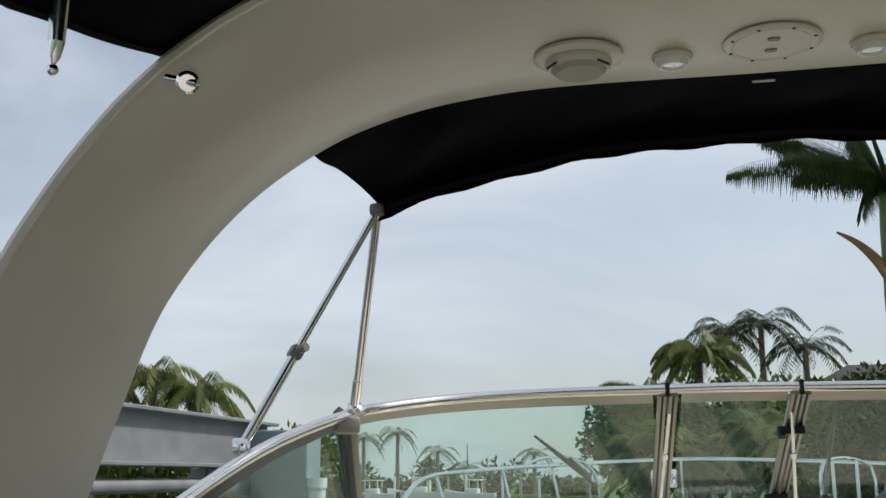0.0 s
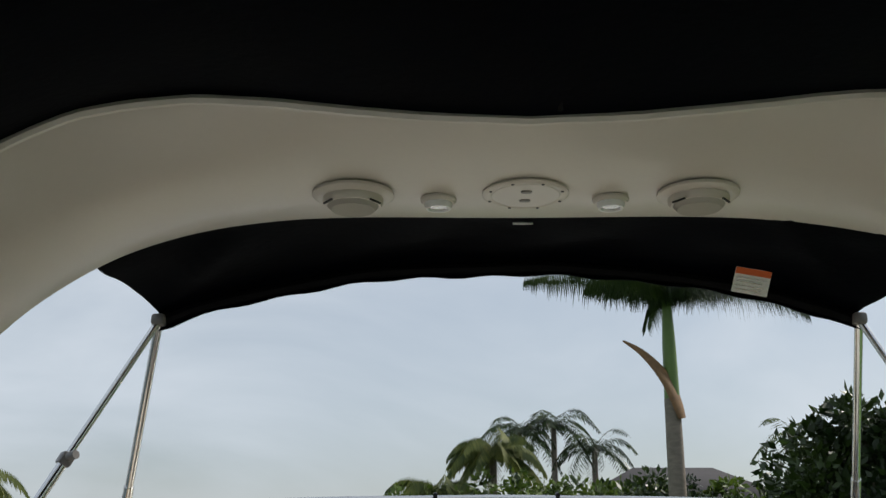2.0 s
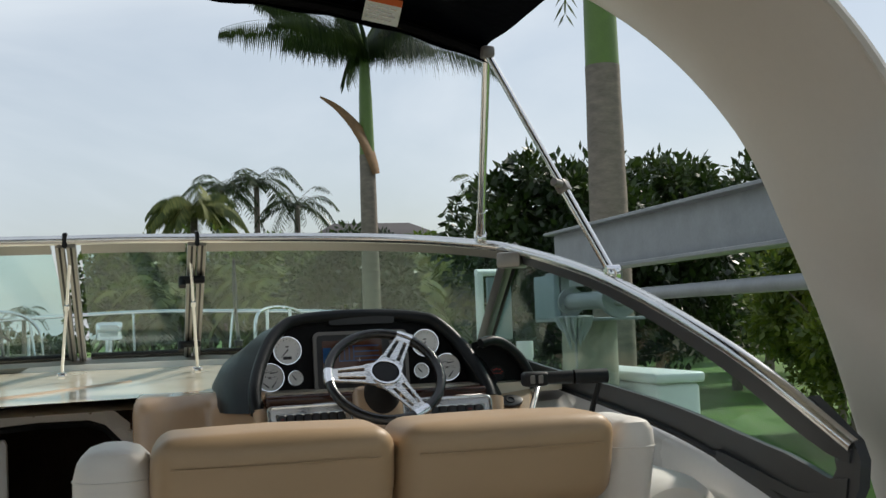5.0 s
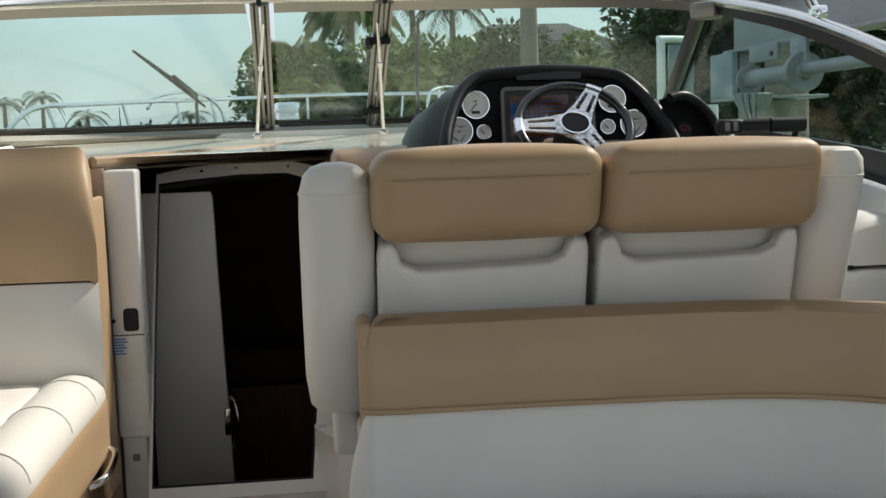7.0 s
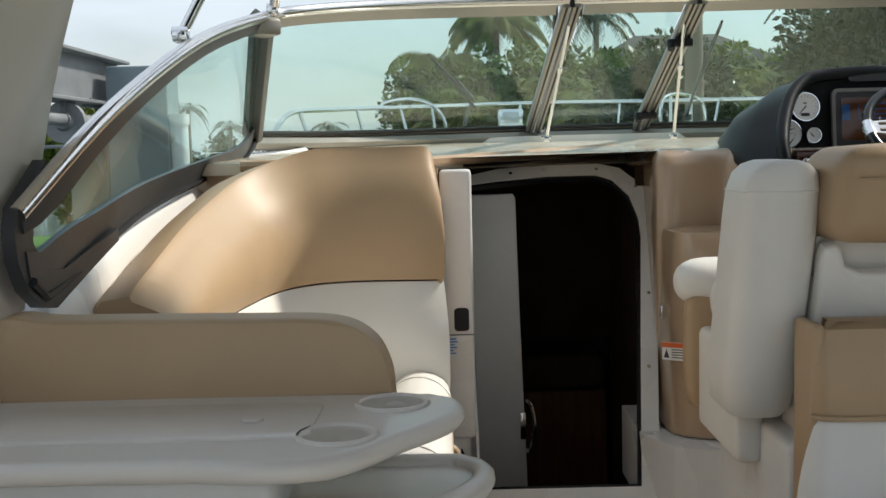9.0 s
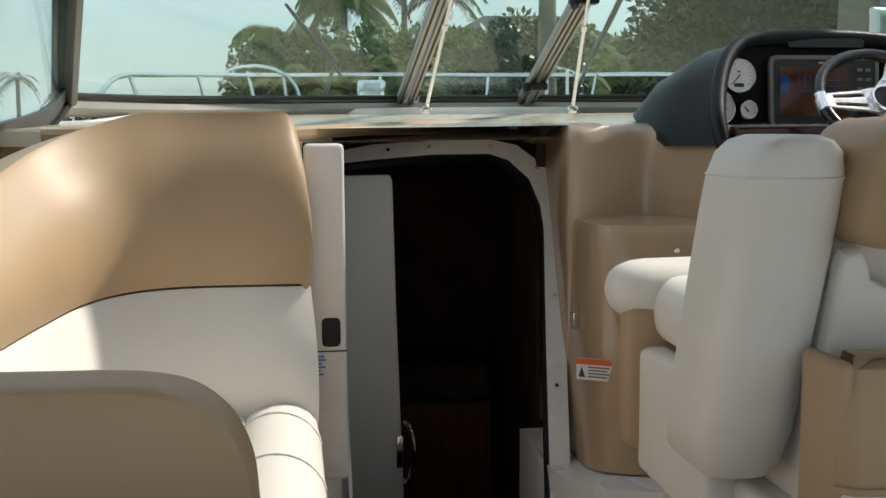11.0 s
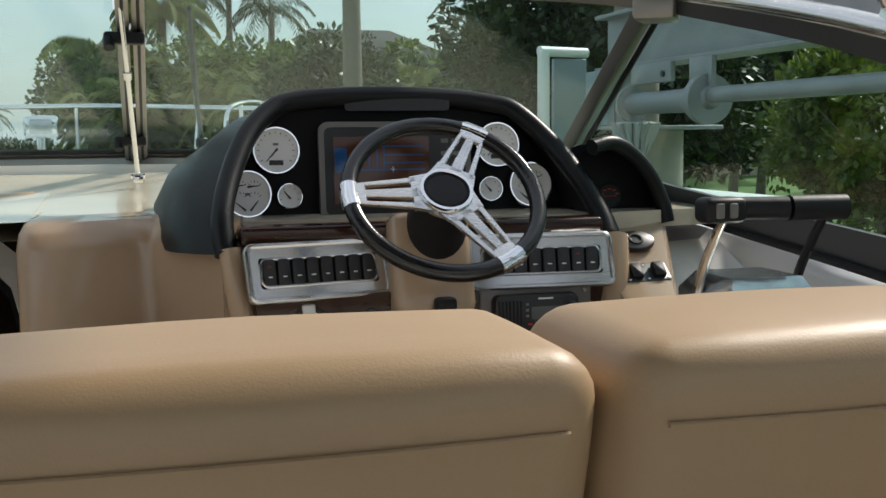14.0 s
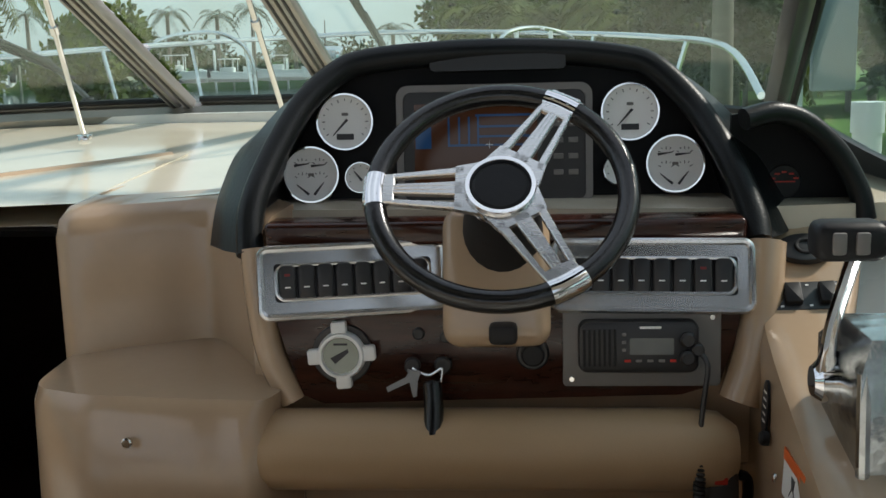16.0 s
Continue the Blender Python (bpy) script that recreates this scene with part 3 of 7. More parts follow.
for p in smooth_path([(-0.008, 4.1, 0), (-0.008, 3.80, 0), (-0.004, 3.60, 0), (0.016, 3.50, 0), (0.10, 3.44, 0), (0.22, 3.42, 0), (0.33, 3.41, 0), (0.40, 3.42, 0), (0.42, 3.6, 0)], 5):
    k = max(0.0, min(1.0, (p.x + 0.008) / 0.08))
    top_x = p.x + 0.016 * (1 - k)
    low.append([Vector((p.x - 0.004 * k, p.y - 0.01 * k + (1 - k) * -0.02, 0.24)), Vector((p.x + (top_x - p.x) * 0.7, p.y, 0.60)), Vector((top_x, p.y + 0.015 * k, 0.835)), Vector((top_x + 0.006, p.y + 0.03 * k + 0.004, 0.858)), Vector((top_x + (0.25 - top_x) * 0.35, p.y + (3.92 - p.y) * 0.35, 0.864)), Vector((0.25, 3.95, 0.864)), Vector((0.25, 3.95, 0.24))])
part("upper_return", box_between((-0.02, 4.085, 1.05), (0.03, 4.30, 1.095), 0.012), GEL_TAN, con)
part("lower_face", loft(low), GEL_TAN, con)
part("plinth", loft([[Vector((x, y, z)) for x, y in ((-0.09, 3.9), (-0.09, 3.52), (-0.02, 3.36), (0.15, 3.30), (0.42, 3.30), (0.42, 3.9))] for z in (0.0, 0.18, 0.235)]), GEL, con, "white moulded footing")
m = frame_of((0.013, 3.487, 0.497), (0.86, -0.5, 0), (-0.5, -0.86, 0))
part("sticker", slab(round_rect(0.09, 0.055, 0.004), 0.0015, m), PAPER, con, "white warning sticker with an orange band")
part("sticker_band", slab([(-0.045, 0.012), (0.045, 0.012), (0.045, 0.027), (-0.045, 0.027)], 0.0025, m), ORANGE, con)
part("sticker_sign", slab([(-0.04, -0.02), (-0.022, -0.02), (-0.031, 0.006)], 0.0025, m), INK, con)
for k in range(4):
    part("text_bar", slab([(-0.015, 0.004 - k * 0.008), (0.04 - 0.006 * (k % 2), 0.004 - k * 0.008), (0.04 - 0.006 * (k % 2), 0.0075 - k * 0.008), (-0.015, 0.0075 - k * 0.008)], 0.0025, m), GREYPL, con)
part("catch", rbox(0.012, 0.02, 0.045, 0.004, 2, Matrix.Translation((-0.005, 3.62, 0.60))), STEEL, con, "small steel door catch")
part("stud", disc(frame_of((0.20, 3.425, 0.80), (1, 0, 0), (0, -1, 0)), 0.008, 0.008, 14, 0.002), STEEL, con)


# ---------------------------------------------------------------- radar arch
ARCH = [(0, 2.26, 2.72), (0.45, 2.262, 2.72), (0.70, 2.245, 2.71), (0.92, 2.20, 2.69), (1.12, 2.115, 2.66), (1.30, 1.955, 2.58), (1.43, 1.735, 2.48), (1.49, 1.5, 2.40), (1.545, 1.2, 2.31), (1.58, 0.8, 2.2)]
SECT = [(0.0, 0.0), (-0.02, -0.006), (-0.18, -0.004), (-0.3, 0.0), (-0.36, 0.012), (-0.42, 0.03), (-0.48, 0.056), (-0.54, 0.088), (-0.575, 0.104), (-0.585, 0.115), (-0.57, 0.14), (-0.45, 0.17), (-0.2, 0.15), (-0.03, 0.07), (0.0, 0.03)]
full = [(-x * 0.93, z, y) for x, z, y in ARCH[:0:-1]] + ARCH
path = smooth_path([(x, y, z) for x, z, y in full], 6)
rings = []
for i, p in enumerate(path):
    t = path[min(i + 1, len(path) - 1)] - path[max(i - 1, 0)]
    nrm = Vector((-t.z, 0, t.x)).normalized()
    dip = float(np.interp(abs(p.x), [0, 0.2, 0.36, 0.48, 0.57, 0.67, 0.8, 0.9, 1.0, 1.15, 1.3], [0.14, 0.19, 0.30, 0.42, 0.55, 0.70, 0.80, 0.86, 0.78, 0.60, 0.45]))   # the aft edge dips towards the middle
    draw = float(np.interp(abs(p.x), [1.1, 1.3, 1.45], [1.0, 0.93, 0.84]))
    rings.append([p + Vector((0, dy * draw, 0)) + nrm * (v * dip if dy < -0.3 else v) for dy, v in SECT])
arch = thing("radar_arch", (0, 2.4, 0.8), "cream gelcoat radar arch spanning the cockpit", "radar arch", kind="structure")
part("arch_beam", loft(rings), GEL_ARCH, arch)
rings_w = [r[9] + Vector((0, -0.006, 0.002 + 0.005 * noise.noise(r[9] * 7))) for r in rings][6:-6]
EDGE = sorted((r[10].x, r[10].z, r[10].y) for r in rings if r[10].z > 1.95)


def arch_edge(x):
    return (float(np.interp(x, [e[0] for e in EDGE], [e[1] for e in EDGE])), float(np.interp(x, [e[0] for e in EDGE], [e[2] for e in EDGE])))


part("canvas_track", tube(rings_w, 0.011, 6), GEL_ARCH, arch, "pale canvas track with wavy welt")
DOWN = Vector((0, 0, -1))


def under(x, y, z=2.2565):
    return frame_of((x, y, z), (1, 0, 0), DOWN)


for x in (-0.40, 0.43):
    sp = thing("ceiling_speaker", (x, 2.52, 2.256), "round cream speaker set into the arch", "speaker", "arch speakers")
    m = under(x, 2.52)
    part("trim_ring", ring(m, 0.062, 0.098, 0.014, 48), GEL_ARCH, sp)
    part("housing", ring(m @ Matrix.Translation((0, 0, 0.012)), 0.052, 0.073, 0.02, 48), GEL_ARCH, sp)
    part("grille", disc(m @ Matrix.Translation((0, 0, 0.012)), 0.064, 0.03, 48, 0.012), mat("speaker_grille", (0.42, 0.4, 0.35), 0.7, bump=0.6, bscale=500.0), sp, "pale woven grille")
    for a in (35, 145):
        part("slot", rbox(0.04, 0.006, 0.004, 0.001, 1, m @ Matrix.Rotation(radians(a - 90), 4, 'Z') @ Matrix.Translation((0, 0.0685, 0.0325))), RUBBER, sp)
for x in (-0.195, 0.225):
    lt = thing("courtesy_light", (x, 2.56, 2.256), "small round courtesy light, switched off", "light", "arch lights")
    m = under(x, 2.56)
    part("base", ring(m, 0.026, 0.044, 0.012, 32), GEL_ARCH, lt)
    part("bezel", ring(m @ Matrix.Translation((0, 0, 0.008)), 0.022, 0.034, 0.018, 32), PVC, lt)
    part("lens", disc(m @ Matrix.Translation((0, 0, 0.008)), 0.025, 0.014, 32, 0.004), SILVER, lt, "clouded reflector lens")
hatch = thing("inspection_hatch", (0.015, 2.52, 2.256), "round cream inspection hatch with screws", "hatch")
m = under(0.015, 2.52)
part("flange", ring(m, 0.08, 0.104, 0.008, 56), GEL_ARCH, hatch)
part("lid", disc(m, 0.083, 0.007, 56, 0.002), GEL_ARCH, hatch)
for k in range(8):
    a = radians(22.5 + 45 * k)
    part("screw", disc(m @ Matrix.Translation((0.092 * math.cos(a), 0.092 * math.sin(a), 0.007)), 0.004, 0.003, 10, 0.001), GREY_TRIM, hatch)
for y in (-0.032, 0.032):
    part("finger_slot", slab(round_rect(0.026, 0.016, 0.006), 0.004, m @ Matrix.Translation((0, y, 0.0055))), GREYPL, hatch)
for x in (-1.092, 1.165):
    fx = thing("arch_fitting", (x, 1.98, 2.06), "chrome bimini socket on the arch", "fitting", "arch fittings")
    part("socket", disc(frame_of((x, 2.02, 2.075), (1, 0, 0), (-0.3 * (1 if x > 0 else -1), -0.8, -0.5)), 0.022, 0.05, 24, 0.006), CHROME, fx)
    part("bolt", tube([(x - 0.03, 1.985, 2.065), (x + 0.03, 1.985, 2.05)], 0.008, 10), CHROME, fx)

# ---------------------------------------------------------------- canvas tops
def canvas(name, grid, label):
    th = thing(name, tuple(grid[0][len(grid[0]) // 2]), label, "bimini top")
    bm = bmesh.new()
    V = [[bm.verts.new(p) for p in row] for row in grid]
    for i in range(len(V) - 1):
        for j in range(len(V[0]) - 1):
            bm.faces.new((V[i][j], V[i][j + 1], V[i + 1][j + 1], V[i + 1][j]))
    geo = bmesh.ops.extrude_face_region(bm, geom=list(bm.faces))
    bmesh.ops.translate(bm, verts=[v for v in geo["geom"] if isinstance(v, bmesh.types.BMVert)], vec=(0, 0, 0.004))
    part("cloth", bm, CANVAS, th)
    return th


def aft_z(x, y):
    sag = 0.016 * math.sin(x * 9 + 3.5 * noise.noise((x, y * 0.7, 5))) * max(0.0, noise.noise((x * 0.8, y * 0.8, 1)) + 0.35) + 0.018 * math.sin(y * 7 + x * 2) * abs(math.sin(y * 1.9)) + 0.02 * noise.noise((x * 2.2, y * 2.2, 3))
    near = max(0.0, 1 - (2.14 - y) / 0.5)
    return 2.345 - (0.25 + 0.06 * min(1, max(0, 2.1 - y) * 2)) * abs(x / 1.13) ** 2.6 - 0.075 * near * max(0.0, 1 - abs(x) / 0.65) + 0.03 * math.sin((2.1 - y) * 0.9) + sag


grid = []
for i in range(61):
    y = 2.14 - i * 2.9 / 60
    grid.append([Vector((x * (1.16 + 0.07 * min(1, (2.14 - y))), y, aft_z(x * 1.155, y))) for x in [k / 24 - 1 for k in range(49)]])
for i, row in enumerate(grid[:12]):
    for p in row:
        z, y = arch_edge(max(-1.15, min(1.15, p.x)))
        k = (1 - i / 12) ** 1.3
        p.z += (z + 0.004 - p.z) * k
        p.y += (y + 0.03 - 2.14) * k
aft_top = canvas("aft_bimini_top", grid, "black canvas bimini top over the cockpit, slightly sagging")
part("seam", tube([Vector((0.06 + 0.01 * math.sin(y * 3), y, aft_z(0.06, y) - 0.003)) for y in [2.1 - k * 0.12 for k in range(24)]], 0.006, 6), BINDING, aft_top, "black stitched centre seam")
for s in (-1, 1):
    part("edge_binding", tube([r[0 if s < 0 else -1] for r in grid], 0.01, 6), BINDING, aft_top)


def fwd_pt(u, x):
    """u: 0 at the arch, 1 at the front bow."""
    za = 2.30 - 0.17 * abs(x) ** 3.0
    y = 2.66 + 0.48 * u + 0.02 * (1 - abs(x)) * u
    zb = 2.280 - 0.165 * abs(x) ** 2.2
    crease = -0.02 * math.exp(-((abs(x) - 0.62 - 0.36 * u) / 0.035) ** 2) * (0.35 + u * (1 - u) * 2)
    fold = crease + 0.010 * math.sin(x * 14 + u * 5) * u * (1 - u) * 3 + 0.012 * noise.noise((x * 4, u * 3, 9)) * (1 - u * 0.6)
    return Vector((x * (1.07 - 0.05 * u), y, za + (zb - za) * u + fold))


grid = [[fwd_pt(i / 16, k / 24 - 1) for k in range(49)] for i in range(17)]
fwd_top = canvas("forward_bimini_top", grid, "black canvas bimini top ahead of the arch")
hem = []
for i in range(5):
    hem.append([fwd_pt(1, k / 24 - 1) + Vector((0, 0.012 * math.sin(i * 0.8), -0.014 * i - 0.004 * math.sin(k * 1.3) * i / 4)) for k in range(49)])
bm = loft(hem, False, False)
geo = bmesh.ops.extrude_face_region(bm, geom=list(bm.faces))
bmesh.ops.translate(bm, verts=[v for v in geo["geom"] if isinstance(v, bmesh.types.BMVert)], vec=(0, 0.008, 0))
part("hem", bm, CANVAS, fwd_top)
part("front_bow", tube([fwd_pt(1, k / 24 - 1) + Vector((0, 0.006, -0.03)) for k in range(49)], 0.016, 8), BINDING, fwd_top)
m = frame_of((0.70, 3.085, 2.185), (1, 0.05, -0.17), (0, -0.9, -0.44))
part("warning_label", slab(round_rect(0.105, 0.075, 0.003), 0.002, m), PAPER, fwd_top, "white and orange warning label")
part("label_band", slab([(-0.052, 0.018), (0.052, 0.018), (0.052, 0.037), (-0.052, 0.037)], 0.003, m), ORANGE, fwd_top)
for k in range(4):
    part("text_bar", slab([(-0.045, 0.005 - 0.011 * k), (0.04 - 0.01 * (k % 2), 0.005 - 0.011 * k), (0.04 - 0.01 * (k % 2), 0.009 - 0.011 * k), (-0.045, 0.009 - 0.011 * k)], 0.003, m), SILVER, fwd_top)
part("tag", rbox(0.055, 0.004, 0.006, 0.001, 1, Matrix.Translation((0.03, 2.86, 2.29))), PAPER, fwd_top, "small pale maker's tag")

for s in (-1, 1):
    C = Vector((s * 1.015, 3.135, 2.085))
    F = Vector((1.10, 3.555, 1.578)) if s > 0 else Vector((-1.175, 3.485, 1.548))
    A = Vector((1.285, 2.925, 1.425)) if s > 0 else Vector((-1.32, 2.925, 1.42))
    leg = thing("bimini_pole", tuple(F), "polished stainless bimini support leg standing on the windscreen rail", "support pole", "bimini supports")
    part("pole", tube([C, F], 0.0125, 12), STEEL, leg)
    part("sleeve", tube([C.lerp(F, 0.84), C.lerp(F, 0.97)], 0.0155, 12), STEEL, leg)
    part("foot", rbox(0.03, 0.05, 0.03, 0.008, 2, Matrix.Translation(F)), STEEL, leg)
    part("eye_end", tube([F + Vector((-0.018, 0, 0.012)), F + Vector((0.018, 0, 0.012))], 0.012, 10), CHROME, leg)
    brace = thing("bimini_brace", tuple(A), "stainless adjustable bimini brace with clamp", "support pole", "bimini supports")
    part("lower_tube", tube([C.lerp(A, 0.62), A], 0.0135, 12), STEEL, brace)
    part("upper_tube", tube([C, C.lerp(A, 0.64)], 0.0105, 12), STEEL, brace)
    d = (A - C).normalized()
    q = C.lerp(A, 0.62)
    part("clamp", rbox(0.045, 0.035, 0.035, 0.006, 2, Matrix.Translation(q) @ d.to_track_quat('Z', 'Y').to_matrix().to_4x4()), GREYPL, brace, "black clamp block")
    part("clamp_knob", tube([q + Vector((s * -0.015, -0.02, 0.005)), q + Vector((s * -0.04, -0.035, 0.01))], 0.012, 10), GREYPL, brace)
    part("foot", rbox(0.035, 0.05, 0.03, 0.008, 2, Matrix.Translation(A)), STEEL, brace)
    part("shackle", tube([A + Vector((-0.02, 0, 0.012)), A + Vector((0.02, 0, 0.012))], 0.014, 12), CHROME, brace)
    part("corner_knuckle", rbox(0.04, 0.05, 0.035, 0.01, 2, Matrix.Translation(C)), GREYPL, brace)

part("bow_tube", tube(smooth_path([(s_ * x_, y_, z_) for s_ in (1,) for x_, y_, z_ in ((-1.12, 1.61, 2.06), (-1.085, 1.60, 2.13), (-1.0, 1.57, 2.19), (-0.85, 1.52, 2.245))], 5), 0.011, 10), STEEL, aft_top, "steel canvas bow")
part("bow_clamp", rbox(0.035, 0.035, 0.03, 0.006, 2, Matrix.Translation((-1.117, 1.61, 2.075))), GREYPL, aft_top)
hook = thing("canvas_bow_end", (-1.15, 1.62, 2.0), "chrome canvas bow end hanging loose", "fitting")
part("rod", tube([(-1.118, 1.61, 2.065), (-1.122, 1.615, 1.985)], [0.015, 0.013], 12), STEEL, hook)
part("neck", tube([(-1.122, 1.615, 1.985), (-1.124, 1.616, 1.962), (-1.125, 1.616, 1.952)], [0.013, 0.009, 0.004], 12), CHROME, hook)
bm = bmesh.new()
bmesh.ops.create_uvsphere(bm, u_segments=14, v_segments=10, radius=0.009, matrix=Matrix.Translation((-1.126, 1.616, 1.942)))
part("ball", bm, CHROME, hook)

# ---------------------------------------------------------------- windscreen
def sample(path, ts):
    """Points at the given shares of a path's length."""
    L = [0.0]
    for a, b in zip(path, path[1:]):
        L.append(L[-1] + (b - a).length)
    out = []
    for t in ts:
        d = t * L[-1]
        k = max(j for j in range(len(L)) if L[j] <= d + 1e-9)
        k = min(k, len(path) - 2)
        f = (d - L[k]) / max(1e-9, L[k + 1] - L[k])
        out.append(path[k].lerp(path[k + 1], f))
    return out


def pane(top, base, n=18):
    """Curved glass sheet between two edges, 6 mm thick."""
    ts = [i / n for i in range(n + 1)]
    a, b = sample(top, ts), sample(base, ts)
    bm = loft([a, [p.lerp(q, 0.5) for p, q in zip(a, b)], b], False, False)
    geo = bmesh.ops.extrude_face_region(bm, geom=list(bm.faces))
    bmesh.ops.translate(bm, verts=[v for v in geo["geom"] if isinstance(v, bmesh.types.BMVert)], vec=(0, 0.002, -0.004))
    return bm


ws = thing("windscreen", (0, 4.6, 1.15), "raked curved windscreen in a polished metal frame with tinted glass", "windscreen", kind="structure")
top_full = smooth_path(mirror_x(TOP_R[:0:-1]) + TOP_R, 6)
rail_pts = top_full
part("top_rail", tube(rail_pts, 0.017, 10), RAIL, ws, "polished top rail")
fr_top = smooth_path(mirror_x(TOP_R[5:0:-1]) + TOP_R[:6], 6)
fr_base = smooth_path(mirror_x(BASE_L[:0:-1]) + BASE_R, 6)


def between(path, x0, x1):
    return [p for p in path if min(x0, x1) - 1e-6 <= p.x <= max(x0, x1) + 1e-6]


def toward(a, b, share):
    return [p.lerp(q, share) for p, q in zip(a, b)]


ts = [i / 24 for i in range(25)]
segs = {"port_pane": (-1.2, -0.225, -1.42, -0.27), "centre_pane": (-0.215, 0.205, -0.26, 0.215), "starboard_pane": (0.215, 1.19, 0.235, 1.3)}
for nm, (t0, t1, b0, b1) in segs.items():
    tp, bs = sample(between(fr_top, t0, t1), ts), sample(between(fr_base, b0, b1), ts)
    g = part("pane", pane(tp, bs, 24), GLASS, ws, "green-tinted glass pane")
    g.visible_shadow = False
    # frame strips round the pane
    lo = toward(bs, tp, 0.035)
    hi = toward(tp, bs, 0.075)
    for edge_a, edge_b, label in ((tp, hi, "header strip"), (bs, lo, "base strip")):
        bm = loft([edge_a, edge_b], False, False)
        geo = bmesh.ops.extrude_face_region(bm, geom=list(bm.faces))
        bmesh.ops.translate(bm, verts=[v for v in geo["geom"] if isinstance(v, bmesh.types.BMVert)], vec=(0, 0.004, 0.014))
        bmesh.ops.translate(bm, verts=bm.verts, vec=(0, -0.003, -0.008))
        part("frame_strip", bm, ALU, ws, label)
    part("gasket", tube(toward(bs, tp, 0.045), 0.009, 6), RUBBER, ws, "black glazing gasket")
part("base_moulding", tube([p + Vector((0, -0.03, -0.022)) for p in fr_base], 0.028, 8), ALU, ws, "grey base moulding")


def bar(a, b, w, thick, normal):
    """Flat metal bar from a to b."""
    a, b = Vector(a), Vector(b)
    d = (b - a).normalized()
    x = d.cross(Vector(normal)).normalized()
    z = x.cross(d)
    c = a.lerp(b, 0.5)
    m = Matrix(((x.x, d.x, z.x, c.x), (x.y, d.y, z.y, c.y), (x.z, d.z, z.z, c.z), (0, 0, 0, 1)))
    return rbox(w, (b - a).length, thick, 0.004, 2, m)


WN = Vector((0, 0.32, 0.947))
WNI = -WN
for xt, xb in ((-0.242, -0.292), (-0.205, -0.25), (0.197, 0.203), (0.232, 0.243)):
    part("mullion", bar((xt, 4.05, 1.622), (xb, 5.295, 1.198), 0.03, 0.034, WNI), ALU, ws, "grey metal mullion")
    part("mullion_groove", bar((xt, 4.05 - 0.006, 1.622 - 0.017), (xb, 5.289, 1.198 - 0.017), 0.008, 0.004, WNI), RUBBER, ws)
for x in (-0.224, 0.214):
    part("rail_joint", tube([(x, 4.028, 1.65), (x, 4.065, 1.655), (x, 4.08, 1.61), (x, 4.03, 1.61)], 0.008, 6, closed=True), RUBBER, ws, "black rail joint")
for t in (0.22, 0.80):
    q = Vector((0.214, 4.05, 1.622)).lerp(Vector((0.222, 5.295, 1.198)), t)
    lt = part("latch", rbox(0.095, 0.045, 0.03, 0.008, 2, Matrix.Translation(q + Vector((-0.015, -0.02, -0.03)))), RUBBER, ws, "black windscreen latch")
    part("latch_knob", tube([q + Vector((-0.05, -0.03, -0.03)), q + Vector((-0.05, -0.045, -0.055))], 0.014, 10), RUBBER, lt)
for s in (-1, 1):
    cn, cb = CORNER_TOP[s], CORNER_FOOT[s]
    nrm = Vector((-s * 0.55, -0.35, 0.75)).normalized()
    part("corner_post", bar(cn, cb, 0.075, 0.03, -nrm), POSTGREY, ws, "grey corner post")
    part("post_gasket", bar(cn + Vector((s * 0.012, -0.03, -0.02)), cb + Vector((s * 0.012, -0.03, -0.02)), 0.012, 0.012, -nrm), RUBBER, ws)
    part("corner_bracket", rbox(0.08, 0.1, 0.05, 0.01, 2, Matrix.Translation(cn + Vector((0, -0.01, -0.03))) @ Matrix.Rotation(radians(s * -35), 4, 'Z')), ALU, ws)
    side_top = smooth_path([(s * p[0], p[1], p[2]) for p in TOP_R[5:]], 8)
    side_base = smooth_path([tuple(cb), (s * 1.385, 3.98, 1.11), (s * 1.43, 3.70, 1.07), (s * 1.44, 2.90, 0.995), (s * 1.42, 2.2, 0.885), (s * 1.412, 2.09, 0.92)], 8)
    st, sb = sample(side_top, ts), sample(side_base, ts)
    g = part("side_pane", pane(st, sb, 24), GLASS, ws, "green-tinted side glass")
    g.visible_shadow = False
    for edge, other, w, mt, lab in ((st, sb, 0.13, GREY_TRIM, "dark upper frame"), (sb, st, 0.2, GREY_TRIM, "charcoal lower frame")):
        inn = [e.lerp(o, min(0.9, w / max(0.25, (e - o).length) * (0.55 if mt is GREY_TRIM else 1))) for e, o in zip(edge, other)]
        bm = loft([edge, inn], False, False)
        geo = bmesh.ops.extrude_face_region(bm, geom=list(bm.faces))
        bmesh.ops.translate(bm, verts=[v for v in geo["geom"] if isinstance(v, bmesh.types.BMVert)], vec=(-s * 0.016, 0, 0))
        bmesh.ops.translate(bm, verts=bm.verts, vec=(s * 0.007, 0, 0))
        part("side_frame", bm, mt, ws, lab)
    tail = [(2.055, 1.048), (2.036, 1.01), (2.046, 0.955), (2.085, 0.90), (2.15, 0.863), (2.22, 0.852), (2.42, 0.900), (2.62, 0.945),
            (2.62, 0.972), (2.42, 0.944), (2.27, 0.92), (2.20, 0.924), (2.145, 0.95), (2.118, 0.985), (2.13, 1.03), (2.24, 1.11), (2.20, 1.128)]
    tm = Matrix(((0, 0, 1, s * 1.418 - 0.012), (1, 0, 0, 0), (0, 1, 0, 0), (0, 0, 0, 1)))
    part("side_end", slab(tail, 0.024, tm), GREY_TRIM, ws, "charcoal rounded frame end")
    part("sill_gasket", tube([p + Vector((-s * 0.012, 0, -0.004)) for p in sb], 0.009, 6), RUBBER, ws)

